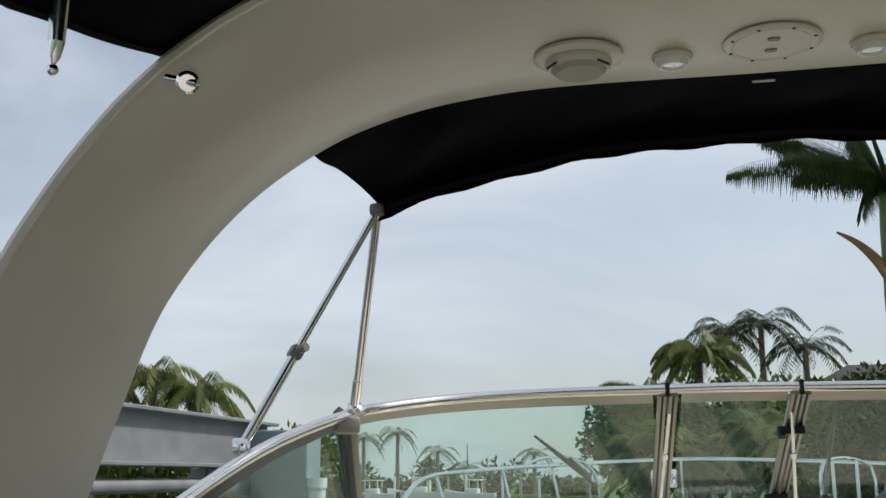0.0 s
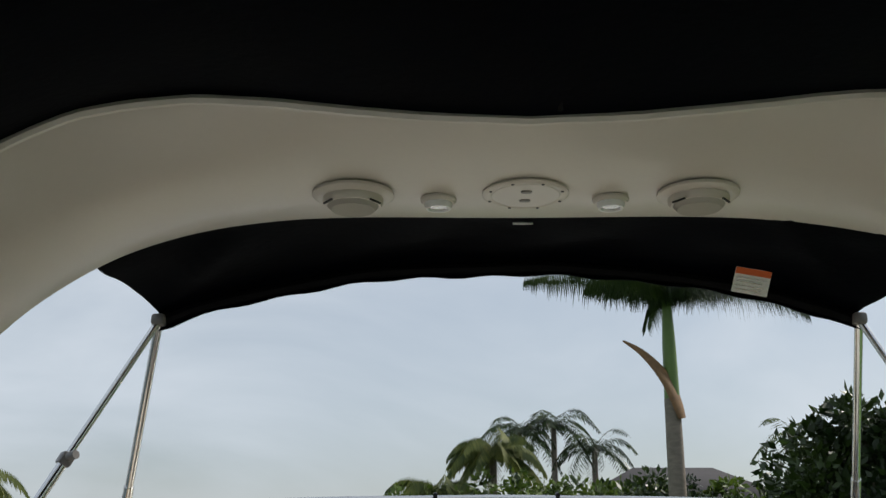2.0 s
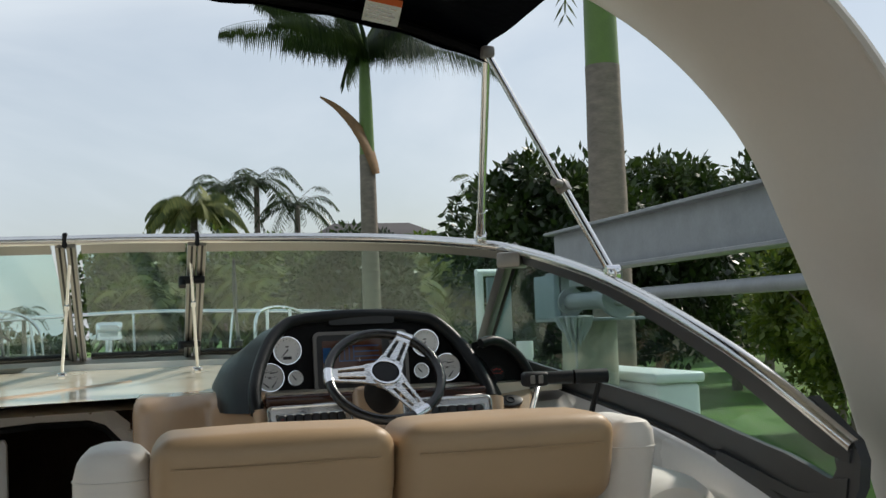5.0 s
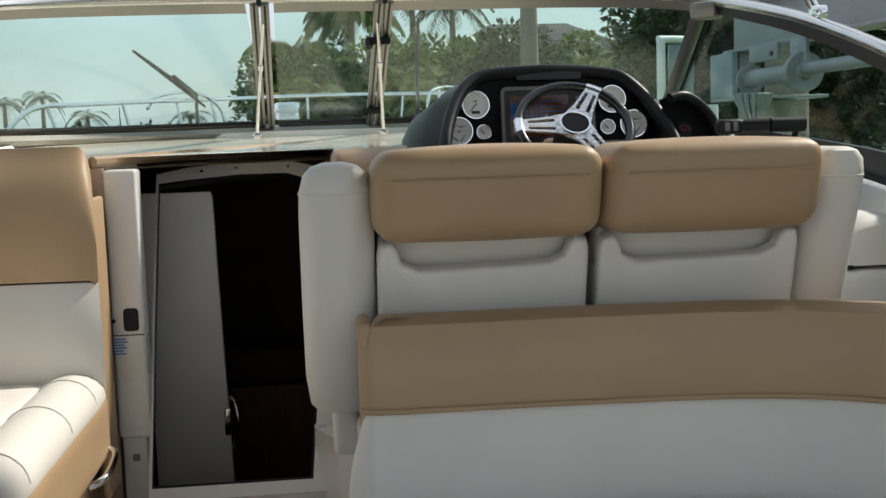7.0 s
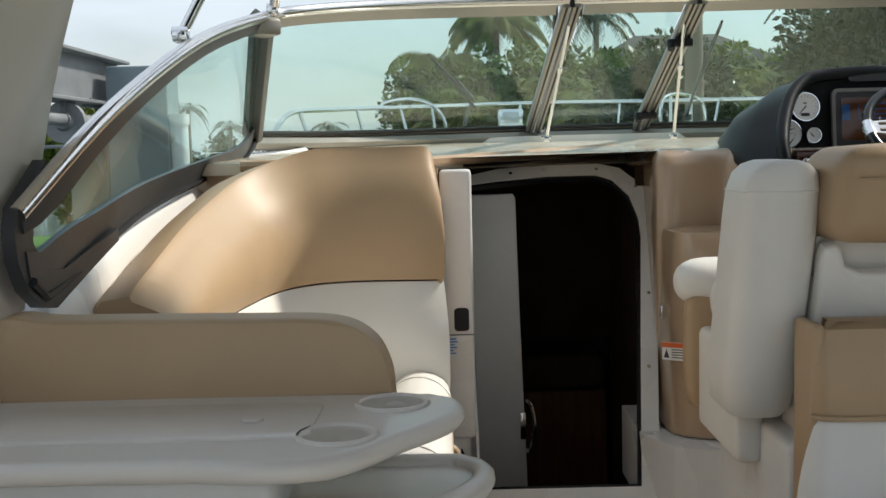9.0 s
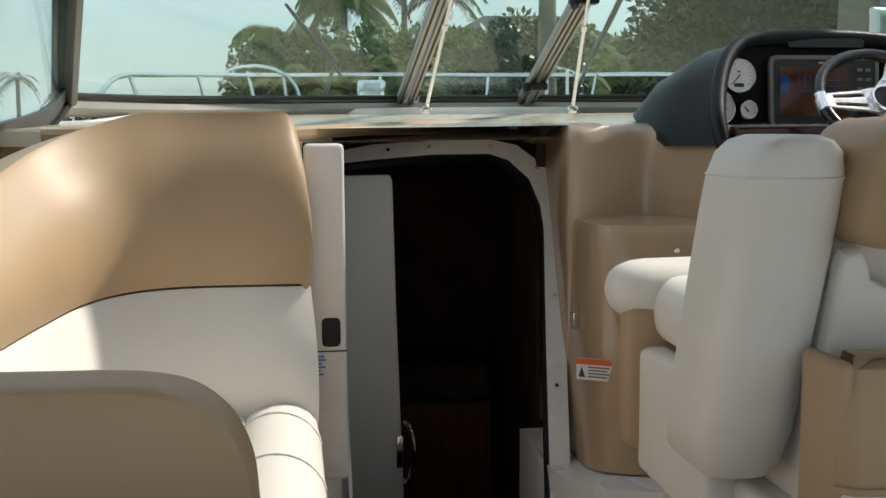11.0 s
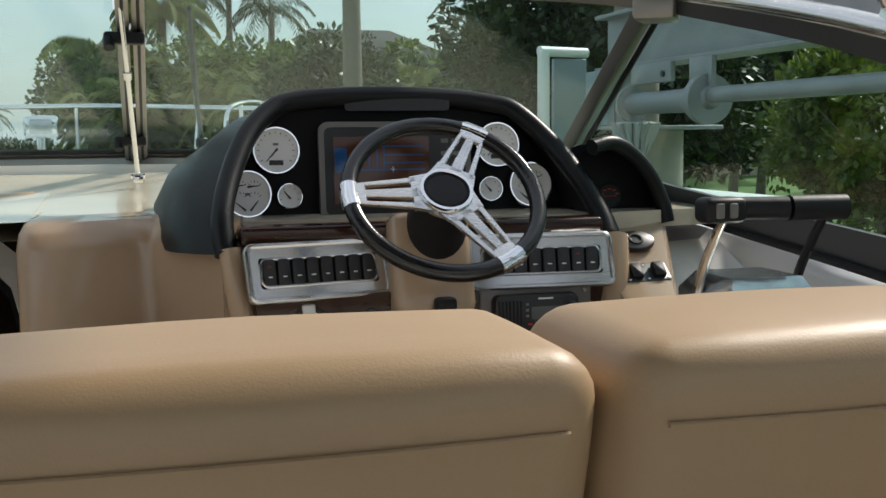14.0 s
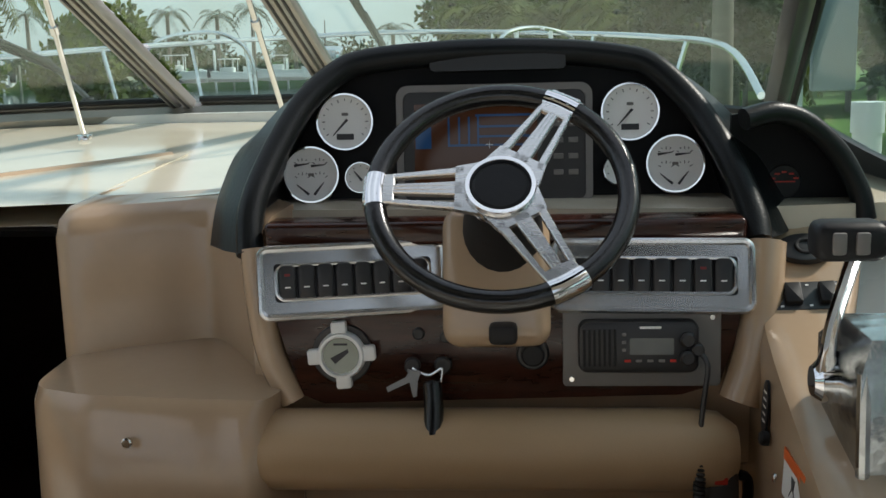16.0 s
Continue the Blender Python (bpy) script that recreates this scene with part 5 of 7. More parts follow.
def gauge(x, z, r, kind):
    m = frame_of((x, gp(x, z) - 0.004 + 0.0, z), (1, 0, 0), Vector((-(x - 0.735) * 0.25, -1, 0.12)))
    g = part("gauge", disc(m, r * 0.94, 0.012, 44, 0.0), FACE, pod, "white-faced gauge")
    part("bezel", ring(m, r * 0.86, r, 0.02, 44), CHROME, g, "bright bezel")
    f = m @ Matrix.Translation((0, 0, 0.0122))

    def needle(cx, cy, ang, length, w=0.0022):
        a = radians(ang)
        mm = f @ Matrix.Translation((cx, cy, 0)) @ Matrix.Rotation(a, 4, 'Z')
        part("needle", slab([(-length * 0.18, -w), (length, -w * 0.3), (length, w * 0.3), (-length * 0.18, w)], 0.0015, mm), INK, g)
    def ticks(cx, cy, rad, a0, a1, n):
        bm = bmesh.new()
        for k in range(n):
            a = radians(a0 + (a1 - a0) * k / (n - 1))
            mm = f @ Matrix.Translation((cx, cy, 0)) @ Matrix.Rotation(a, 4, 'Z')
            long = r * (0.10 if k % 2 == 0 else 0.06)
            slab([(rad - long, -0.0006), (rad, -0.0006), (rad, 0.0006), (rad - long, 0.0006)], 0.0008, mm, bm)
        part("tick_marks", bm, INK, g)
    if kind == "tach":
        ticks(0, 0, r * 0.78, 215, -35, 15)
        needle(0, 0, 228, r * 0.62)
        part("counter_window", slab(round_rect(r * 0.58, r * 0.2, 0.001), 0.0012, f @ Matrix.Translation((0, -r * 0.5, 0))), INK, g)
        part("logo_bar", slab(round_rect(r * 0.22, r * 0.1, 0.001), 0.001, f @ Matrix.Translation((0, r * 0.26, 0))), GREYPL, g)
    elif kind == "quad":
        for cy in (r * 0.42, -r * 0.05):
            ticks(-r * 0.3, cy - r * 0.15, r * 0.3, 150, 30, 5)
            ticks(r * 0.3, cy - r * 0.15, r * 0.3, 150, 30, 5)
        needle(-r * 0.5, r * 0.32, 8, r * 0.42)
        needle(r * 0.08, r * 0.30, 5, r * 0.42)
        needle(-r * 0.15, -r * 0.62, 140, r * 0.45)
        needle(r * 0.15, -r * 0.62, 52, r * 0.45)
        part("logo_bar", slab(round_rect(r * 0.2, r * 0.1, 0.001), 0.001, f), GREYPL, g)
    else:
        ticks(0, 0, r * 0.75, 200, -20, 7)
        needle(0, -r * 0.1, 130, r * 0.65)
    return g


gauge(0.483, 1.233, 0.0485, "tach")
gauge(0.424, 1.148, 0.0485, "quad")
gauge(0.507, 1.142, 0.0265, "small")
gauge(0.948, 1.240, 0.0485, "tach")
gauge(1.020, 1.156, 0.0485, "quad")
gauge(0.930, 1.148, 0.0265, "small")
# chart plotter
m = frame_of((0.728, gp(0, 1.19) - 0.008, 1.190), (1, 0, 0), (0, -1, 0.10))
plot = thing("chart_plotter", (0.728, 3.74, 1.19), "black chart plotter with an orange and blue chart on screen", "chart plotter")
part("bezel", frame_plate(round_rect(0.318, 0.20, 0.02, 6), round_rect(0.296, 0.178, 0.014, 6), 0.014, m), GREYPL, plot, "dark grey surround")
part("case", slab(round_rect(0.298, 0.18, 0.014), 0.010, m), PLASTIC, plot)
SCR = bpy.data.materials.new("lit_screen")
SCR.use_nodes = True
sb_ = SCR.node_tree.nodes["Principled BSDF"]
sb_.inputs["Base Color"].default_value, sb_.inputs["Roughness"].default_value = (0.03, 0.011, 0.004, 1), 0.15
sb_.inputs["Emission Color"].default_value, sb_.inputs["Emission Strength"].default_value = (0.30, 0.085, 0.01, 1), 0.035
SCRB = bpy.data.materials.new("lit_screen_blue")
SCRB.use_nodes = True
sb_ = SCRB.node_tree.nodes["Principled BSDF"]
sb_.inputs["Base Color"].default_value, sb_.inputs["Roughness"].default_value = (0.01, 0.04, 0.10, 1), 0.15
sb_.inputs["Emission Color"].default_value, sb_.inputs["Emission Strength"].default_value = (0.02, 0.16, 0.5, 1), 0.05
part("screen", slab(round_rect(0.20, 0.135, 0.003), 0.003, m @ Matrix.Translation((-0.03, 0.002, 0.0095))), SCR, plot, "orange lit chart screen")
f = m @ Matrix.Translation((-0.03, 0.002, 0.0125))
part("chart_water", slab([(-0.098, -0.005), (-0.072, -0.005), (-0.072, 0.045), (-0.098, 0.045)], 0.0008, f), SCRB, plot)
for x0, x1, y in ((-0.045, 0.09, -0.002), (0.005, 0.09, 0.012), (0.005, 0.09, 0.028), (0.0, 0.09, 0.046)):
    part("canal_line", slab([(x0, y), (x1, y), (x1, y + 0.0035), (x0, y + 0.0035)], 0.0008, f), SCRB, plot)
for x in (-0.045, -0.028, -0.012, 0.003):
    part("canal_line", slab([(x, 0.0), (x + 0.003, 0.0), (x + 0.003, 0.046), (x, 0.046)], 0.0007, f), SCRB, plot)
part("cursor", slab([(0.017, 0.0), (0.028, 0.0), (0.028, 0.001), (0.017, 0.001)], 0.001, f), PAPER, plot)
part("cursor", slab([(0.022, -0.006), (0.023, -0.006), (0.023, 0.006), (0.022, 0.006)], 0.0011, f), PAPER, plot)
part("name_bar", slab(round_rect(0.03, 0.004, 0.001, 2), 0.001, m @ Matrix.Translation((0.0, 0.08, 0.010))), PAPER, plot)
for r_ in range(5):
    for c_ in range(2):
        part("key", rbox(0.016, 0.009, 0.003, 0.001, 1, m @ Matrix.Translation((0.104 + 0.024 * c_, 0.06 - 0.026 * r_, 0.0105))), GREYPL, plot)
part("hood_vent", slab(round_rect(0.22, 0.025, 0.008), 0.003, frame_of((0.735, 3.752, 1.325), (1, 0, 0), (0, -1, 0.1))), PLASTIC, pod)

# small side pod
pod2 = thing("side_gauge_pod", (1.2, 3.72, 1.07), "small black padded pod with a dark red gauge", "instrument pod")
arc = smooth_path([(1.10, 3.60, 1.235), (1.15, 3.62, 1.243), (1.20, 3.64, 1.225), (1.25, 3.65, 1.18), (1.285, 3.655, 1.12), (1.295, 3.65, 1.075)], 6)
part("rim", tube(arc, 0.017, 10), POD, pod2)
back = [Vector((p.x + 0.04, p.y + 0.28, 1.09 + (p.z - 1.09) * 0.25)) for p in arc]
part("hood", loft([arc, [p.lerp(q, 0.5) + Vector((0, 0, 0.03)) for p, q in zip(arc, back)], back], False, False), POD, pod2)
bm = bmesh.new()
face = [Vector((p.x, 3.70, p.z)) for p in arc] + [Vector((1.10, 3.70, 1.075))]
bm.faces.new([bm.verts.new(p) for p in face])
geo = bmesh.ops.extrude_face_region(bm, geom=list(bm.faces))
bmesh.ops.translate(bm, verts=[v for v in geo["geom"] if isinstance(v, bmesh.types.BMVert)], vec=(0, 0.01, 0))
part("panel", bm, PANEL, pod2)
m = frame_of((1.182, 3.70, 1.130), (1, 0, 0), (0, -1, 0.05))
part("gauge", disc(m, 0.027, 0.006, 32, 0.002), RUBBER, pod2, "dark gauge with red marks")
for k in range(5):
    a = radians(160 - 35 * k)
    part("mark", rbox(0.008, 0.003, 0.001, 0.0003, 1, m @ Matrix.Translation((0.019 * math.cos(a), 0.015 * math.sin(a), 0.0065))), RED, pod2)
part("mark", rbox(0.034, 0.002, 0.001, 0.0003, 1, m @ Matrix.Translation((0, 0, 0.0065))), RED, pod2)

# ---------------------------------------------------------------- steering wheel
wheel = thing("steering_wheel", (0.745, 3.43, 1.157), "three-spoke steering wheel, black leather rim and polished spokes", "steering wheel")
WM = frame_of((0.745, 3.438, 1.154), (1, 0.0, 0.0), (0, -0.70, 0.66))
R = 0.185
part("rim", tube([WM @ Vector((R * 0.935 * math.cos(a), R * 0.935 * math.sin(a), 0)) for a in [2 * math.pi * k / 72 for k in range(72)]], 0.0155, 14, closed=True), LEATHER, wheel, "black leather rim")
for ang in (179.5, 60, -60):
    sm = WM @ Matrix.Rotation(radians(ang), 4, 'Z')
    bm = bmesh.new()
    dish = lambda u: 0.012 * (1 - u / 0.175)
    # two rails and the ends, leaving two slots
    def strip(y0a, y1a, y0b, y1b, xa, xb):
        slab([(xa, y0a), (xb, y0b), (xb, y1b), (xa, y1a)], 0.008, sm @ Matrix.Translation((0, 0, 0.004)), bm, 0.0015, 1)
    strip(-0.036, -0.024, -0.025, -0.017, 0.05, 0.150)
    strip(-0.012, 0.012 * -0.2, -0.0075, -0.0022, 0.05, 0.150)
    strip(0.0024, 0.012, 0.0022, 0.0075, 0.05, 0.150)
    strip(0.024, 0.036, 0.017, 0.025, 0.05, 0.150)
    strip(-0.005, 0.005, -0.003, 0.003, 0.05, 0.150)
    slab([(0.145, -0.025), (0.188, -0.022), (0.188, 0.022), (0.145, 0.025)], 0.0085, sm @ Matrix.Translation((0, 0, 0.0038)), bm, 0.002, 1)
    slab([(0.02, -0.045), (0.062, -0.036), (0.062, 0.036), (0.02, 0.045)], 0.008, sm @ Matrix.Translation((0, 0, 0.004)), bm)
    sp = part("spoke", bm, SPOKE, wheel, "polished slotted metal spoke")
    part("rim_clamp", tube([WM @ Vector((R * 0.935 * math.cos(radians(ang + d)), R * 0.935 * math.sin(radians(ang + d)), 0)) for d in (-8.5, -4, 0, 4, 8.5)], 0.0172, 14), CHROME, sp)
    for x, y in ((0.170, -0.012), (0.170, 0.012)):
        part("rivet", disc(sm @ Matrix.Translation((x, y, 0.0125)), 0.0042, 0.004, 14, 0.0015), STEEL, sp)
part("hub_ring", ring(WM @ Matrix.Translation((0, 0, -0.003)), 0.038, 0.052, 0.022, 44), CHROME, wheel, "chrome hub ring")
part("hub_cap", disc(WM @ Matrix.Translation((0, 0, -0.003)), 0.041, 0.020, 44, 0.006), RUBBER, wheel, "black domed hub cap")
part("column", tube([WM @ Vector((0, 0, 0.0)), WM @ Vector((0, 0, -0.10)), WM @ Vector((0, 0, -0.18))], [0.045, 0.06, 0.075], 24), RUBBER, wheel, "black rubber column boot")
part("tilt_lever", rbox(0.04, 0.03, 0.03, 0.008, 2, Matrix.Translation((0.745, 3.44, 0.955))), RUBBER, wheel)

# ---------------------------------------------------------------- helm seat
SL = Matrix(((1, 0, 0, 0), (0, 1, -0.27, 0.27 * 1.02), (0, 0, 1, 0), (0, 0, 0, 1)))


def pad(a, b, r, seg=4, puff=0.0, m=SL):
    bm = box_between(a, b, r, seg)
    bmesh.ops.subdivide_edges(bm, edges=[e for e in bm.edges if e.calc_length() > 0.1], cuts=5, use_grid_fill=True)
    if puff:
        c = [(p + q) / 2 for p, q in zip(a, b)]
        h = [abs(q - p) / 2 for p, q in zip(a, b)]
        for v in bm.verts:
            u = [(v.co[k] - c[k]) / h[k] for k in range(3)]
            for k in range(3):
                i, j = [n for n in range(3) if n != k]
                v.co[k] += puff * u[k] ** 3 * (1 - u[i] ** 2) * (1 - u[j] ** 2)
            v.co += Vector(v.co).normalized() * 0.0015 * noise.noise(v.co * 9)
    bmesh.ops.transform(bm, matrix=m, verts=bm.verts)
    return bm


seat = thing("helm_seat", (0.52, 2.6, 0.0), "double helm seat in white and tan vinyl", "helm seat")
for x0, x1 in ((0.066, 0.522), (0.538, 0.985)):
    c = part("headrest", pad((x0, 2.255, 0.93), (x1, 2.50, 1.112), 0.04, 5, 0.010), VIN_TAN, seat, "padded tan vinyl back top")
    seamz = 1.055
    part("seam", tube([SL @ Vector((x, 2.2525 - 0.0095 * (1 - ((x - x0) / (x1 - x0) * 2 - 1) ** 2), seamz)) for x in [x0 + 0.03 + (x1 - x0 - 0.06) * k / 16 for k in range(17)]], 0.0022, 6), VIN_TAN, c)
    bm = pad((x0 + 0.006, 2.376, 0.45), (x1 - 0.004, 2.50, 0.855), 0.01, 3, 0.0)
    low_ = part("lower_back", bm, VIN_WHITE, seat, "white vinyl lower back")
    part("back_filler", pad((x0 + 0.01, 2.40, 0.85), (x1 - 0.01, 2.50, 0.935), 0.008, 2), VIN_WHITE, seat)
    sc_ = math.sqrt(1 + 0.27 ** 2)
    pm = frame_of((0, 2.372 + 0.27 * 1.02, 0), (1, 0, 0), (0, -1, -0.27))
    a0, a1 = x0 + 0.004, x1 - 0.002
    cut = [(a0, 0.46), (a1, 0.46), (a1, 0.90), (a1 - 0.006, 0.922), (a1 - 0.03, 0.928), (a1 - 0.042, 0.915), (a1 - 0.052, 0.888), (a1 - 0.085, 0.872),
           (a0 + 0.085, 0.866), (a0 + 0.052, 0.882), (a0 + 0.042, 0.915), (a0 + 0.03, 0.928), (a0 + 0.006, 0.922), (a0, 0.90)]
    part("pocket_panel", slab([(x, z * sc_) for x, z in cut], 0.034, pm, bevel=0.012, seg=3), VIN_WHITE, low_, "white vinyl pocket front")
# added strip: stops sun leaking through the gap, its dark colour gives the shade
part("gap_blocker", pad((0.49, 2.46, 0.45), (0.57, 2.485, 1.04), 0.006, 2), GREY_TRIM, seat, "added dark strip that blocks sun and shades the gap between the seat backs")
for xa, xb in ((-0.090, 0.070), (0.998, 1.122)):
    rings = []
    for z, k, dy in ((0.535, 0.72, 0.10), (0.55, 0.9, 0.105), (0.62, 1.0, 0.09), (0.80, 1.0, 0.06), (0.98, 0.98, 0.02), (1.032, 0.95, 0.005), (1.065, 0.84, 0.0), (1.083, 0.62, 0.0), (1.091, 0.3, 0.0)):
        w, d = (xb - xa) * k, 0.255 * (0.55 + 0.45 * k) * (1.0 if z > 0.6 else 0.95)
        cy = 2.445 + 0.36 * (1.02 - z)
        rings.append([Vector((x + (xa + xb) / 2, y + cy, z)) for x, y in round_rect(w, d, min(w, d) * 0.42, 6)])
    b = part("side_bolster", loft(rings), VIN_WHITE, seat, "padded white vinyl side bolster")
    part("piping", tube([Vector((x + (xa + xb) / 2, y + 2.4414, 1.030)) for x, y in round_rect((xb - xa) * 0.951, 0.2494, (xb - xa) * 0.4, 6)], 0.0022, 6, closed=True), VIN_WHITE, b)
part("seat_cushion", pad((0.0, 2.66, 0.66), (1.08, 3.06, 0.80), 0.05, 4, 0.01, Matrix()), VIN_WHITE, seat, "white vinyl seat cushion")
rings = []
for x, k in ((-0.080, 0.2), (-0.077, 0.42), (-0.069, 0.62), (-0.054, 0.80), (-0.032, 0.92), (0.0, 0.98), (0.10, 1.0), (0.6, 1.0), (1.05, 1.0), (1.12, 0.7)):
    rings.append([Vector((x, 3.06 + 0.085 * k * math.cos(a), 0.765 + 0.065 * k * math.sin(a))) for a in [2 * math.pi * j / 18 for j in range(18)]])
part("front_bolster", loft(rings), VIN_WHITE, seat, "rounded white flip-up bolster")
part("bolster_skirt", pad((-0.06, 2.98, 0.44), (1.08, 3.06, 0.74), 0.03, 3, 0.006, Matrix()), VIN_TAN, seat, "tan vinyl skirt")
part("seat_side", pad((-0.035, 2.62, 0.40), (0.03, 3.0, 0.66), 0.02, 3, 0.0, Matrix()), VIN_WHITE, seat)
part("pedestal", box_between((0.02, 2.42, 0.0), (1.10, 3.0, 0.50), 0.02), GEL, seat, "white moulded seat base")
part("gas_strut", tube([(0.075, 2.49, 0.96), (0.062, 2.66, 0.50)], 0.007, 8), GREY_TRIM, seat, "dark seat strut")

# ---------------------------------------------------------------- starboard bench behind the helm seat
bench = thing("cockpit_bench", (0.9, 2.0, 0.0), "curved cockpit bench with tan and white vinyl backrest", "bench")
bpath = smooth_path([(0.045, 2.285, 0), (0.10, 2.275, 0), (0.5, 2.265, 0), (0.82, 2.235, 0), (1.03, 2.15, 0), (1.17, 2.01, 0), (1.25, 1.80, 0), (1.275, 1.5, 0), (1.28, 0.9, 0), (1.28, 0.0, 0), (1.28, -1.6, 0)], 6)


def bprof(z0, z1, d0, d1, bulge):
    """Backrest profile: d is the depth ahead of the path at the base and the top."""
    n = 7
    face = [(d0 + (d1 - d0) * k / n + bulge * math.sin(math.pi * k / n), z0 + (z1 - z0) * k / n) for k in range(n + 1)]
    return face + [(d1 - 0.03, z1 + 0.015), (d1 - 0.08, z1 + 0.012), (-0.10 + d1, z1 - 0.02), (-0.10 + d1, z0)]


part("back_band", swept(bpath, bprof(0.60, 0.765, 0.022, 0.0, 0.012)), VIN_TAN, bench, "tan vinyl top band")
part("back_panel", swept(bpath, bprof(0.36, 0.592, 0.06, 0.016, 0.012)), VIN_WHITE, bench, "white vinyl back panel")
part("band_piping", swept(bpath, [(0.024 + 0.006 * math.cos(a), 0.596 + 0.006 * math.sin(a)) for a in [2 * math.pi * k / 8 for k in range(8)]]), VIN_TAN, bench)
part("end_cap", pad((0.022, 2.275, 0.30), (0.048, 2.40, 0.775), 0.012, 3, 0, Matrix()), VIN_TAN, bench, "tan vinyl end")
spath = [p for p in bpath]
part("seat_cushion", swept(spath, [(0.05, 0.30), (0.50, 0.30), (0.53, 0.33), (0.53, 0.39), (0.50, 0.42), (0.3, 0.425), (0.07, 0.40)]), VIN_WHITE, bench, "white vinyl seat cushion")
part("base", swept(spath, [(0.0, 0.0), (0.47, 0.0), (0.47, 0.296), (0.0, 0.296)]), GEL, bench, "white moulded base")

# armrest locker outboard of the helm seat
arm = thing("armrest_locker", (1.3, 2.75, 0.0), "white padded armrest on a moulded locker", "armrest")
part("locker", box_between((1.135, 2.56, 0.0), (1.425, 2.95, 0.79), 0.02), GEL, arm)
rings = []
for y, k in ((2.58, 0.75), (2.60, 0.92), (2.66, 1.0), (2.86, 1.0), (2.93, 0.8)):
    rings.append([Vector((1.275 + 0.135 * k * math.cos(a) * (1 if math.sin(a) > 0 else 1), y, 0.80 + (0.125 * k * max(0, math.sin(a)) ** 0.8))) for a in [math.pi * j / 14 for j in range(15)]])
part("pad", loft(rings), VIN_WHITE, arm, "padded white vinyl top")
for x in (1.20, 1.385):
    part("hinge", rbox(0.018, 0.016, 0.010, 0.004, 2, Matrix.Translation((x, 2.572, 0.798))), RUBBER, arm)

# ---------------------------------------------------------------- port lounge
lounge = thing("port_lounge", (-1.0, 3.0, 0.0), "port lounge seat with tan and white wraparound vinyl back", "lounge seat")
lp = smooth_path([(-0.70, 3.40, 0), (-0.78, 3.385, 0), (-0.98, 3.38, 0), (-1.12, 3.33, 0), (-1.21, 3.22, 0), (-1.255, 3.05, 0), (-1.285, 2.85, 0), (-1.30, 2.65, 0), (-1.31, 2.45, 0)], 8)
rings_b, rings_w2 = [], []
n_lp = len(lp)
for i, p in enumerate(lp):
    t = lp[min(i + 1, n_lp - 1)] - lp[max(i - 1, 0)]
    t.normalize()
    s_ = Vector((0, 0, 1)).cross(t)     # towards the cockpit
    u = i / (n_lp - 1)
    ztop = 1.128 - 0.30 * max(0, (u - 0.30) / 0.70) ** 1.15 - 0.085 * (1 - math.sqrt(max(0.0, 1 - max(0.0, 1 - u / 0.085) ** 2)))
    zseam = 0.752 + 0.01 * math.sin(u * 6) - 0.02 * u
    zs = [zseam + (ztop - zseam) * k / 8 for k in range(9)]
    rings_b.append([p + s_ * (0.055 - 0.05 * (k / 8) ** 1.5 + 0.035 * math.sin(math.pi * min(1, k / 7)) - 0.03 * max(0, (k - 6) / 2) ** 2) + Vector((0, 0, z)) for k, z in enumerate(zs)]
                   + [p - s_ * 0.03 + Vector((0, 0, ztop + 0.012)), p - s_ * 0.09 + Vector((0, 0, ztop + 0.002)), p - s_ * 0.14 + Vector((0, 0, ztop - 0.05)), p - s_ * 0.14 + Vector((0, 0, zseam))])
    zz = [0.44 + (zseam - 0.006 - 0.44) * k / 6 for k in range(7)]
    rings_w2.append([p + s_ * (0.10 - 0.05 * k / 6 + 0.03 * math.sin(math.pi * k / 6)) + Vector((0, 0, z)) for k, z in enumerate(zz)] + [p - s_ * 0.12 + Vector((0, 0, zseam - 0.006)), p - s_ * 0.12 + Vector((0, 0, 0.44))])
part("back_top", loft(rings_b), VIN_TAN, lounge, "thick tan vinyl wraparound back")
part("back_lower", loft(rings_w2), VIN_WHITE, lounge, "white vinyl lower back")
part("back_side", pad((-0.712, 3.345, 0.10), (-0.692, 3.52, 0.99), 0.012, 3, 0, Matrix()), VIN_TAN, lounge, "tan vinyl end of the back")
part("seat_cushion", pad((-1.27, 2.0, 0.36), (-0.83, 3.34, 0.475), 0.03, 4, 0.01, Matrix()), VIN_WHITE, lounge, "white vinyl seat cushion")
rings = []
for y, k in ((2.0, 0.6), (2.03, 0.95), (2.1, 1.0), (3.2, 1.0), (3.30, 0.96), (3.345, 0.7)):
    rings.append([Vector((-0.765 + 0.09 * k * math.cos(a), y, 0.425 + 0.075 * k * math.sin(a))) for a in [2 * math.pi * j / 18 for j in range(18)]])
part("seat_roll", loft(rings), VIN_WHITE, lounge, "rolled white front edge")
part("seat_skirt", pad((-0.735, 2.0, 0.24), (-0.675, 3.33, 0.43), 0.03, 3, 0.004, Matrix()), VIN_TAN, lounge, "tan vinyl front skirt")
for y in (2.45, 2.85, 3.15):
    arcp = [Vector((-0.765 + 0.0915 * math.cos(a), y + 0.05 * math.sin(a * 0.5), 0.425 + 0.0765 * math.sin(a))) for a in [math.pi * (0.05 + 0.9 * k / 12) for k in range(13)]]
    part("seam", tube(arcp, 0.002, 6), VIN_WHITE, lounge)
part("base", box_between((-1.30, 2.0, 0.0), (-0.75, 3.5, 0.36), 0.01), GEL_TAN, lounge, "tan moulded seat base")
gr = part("grab_handle", tube(smooth_path([(-0.70, 3.10, 0.22), (-0.66, 3.13, 0.235), (-0.655, 3.26, 0.265), (-0.70, 3.30, 0.275)], 6), 0.011, 10), CHROME, lounge, "chrome grab handle")
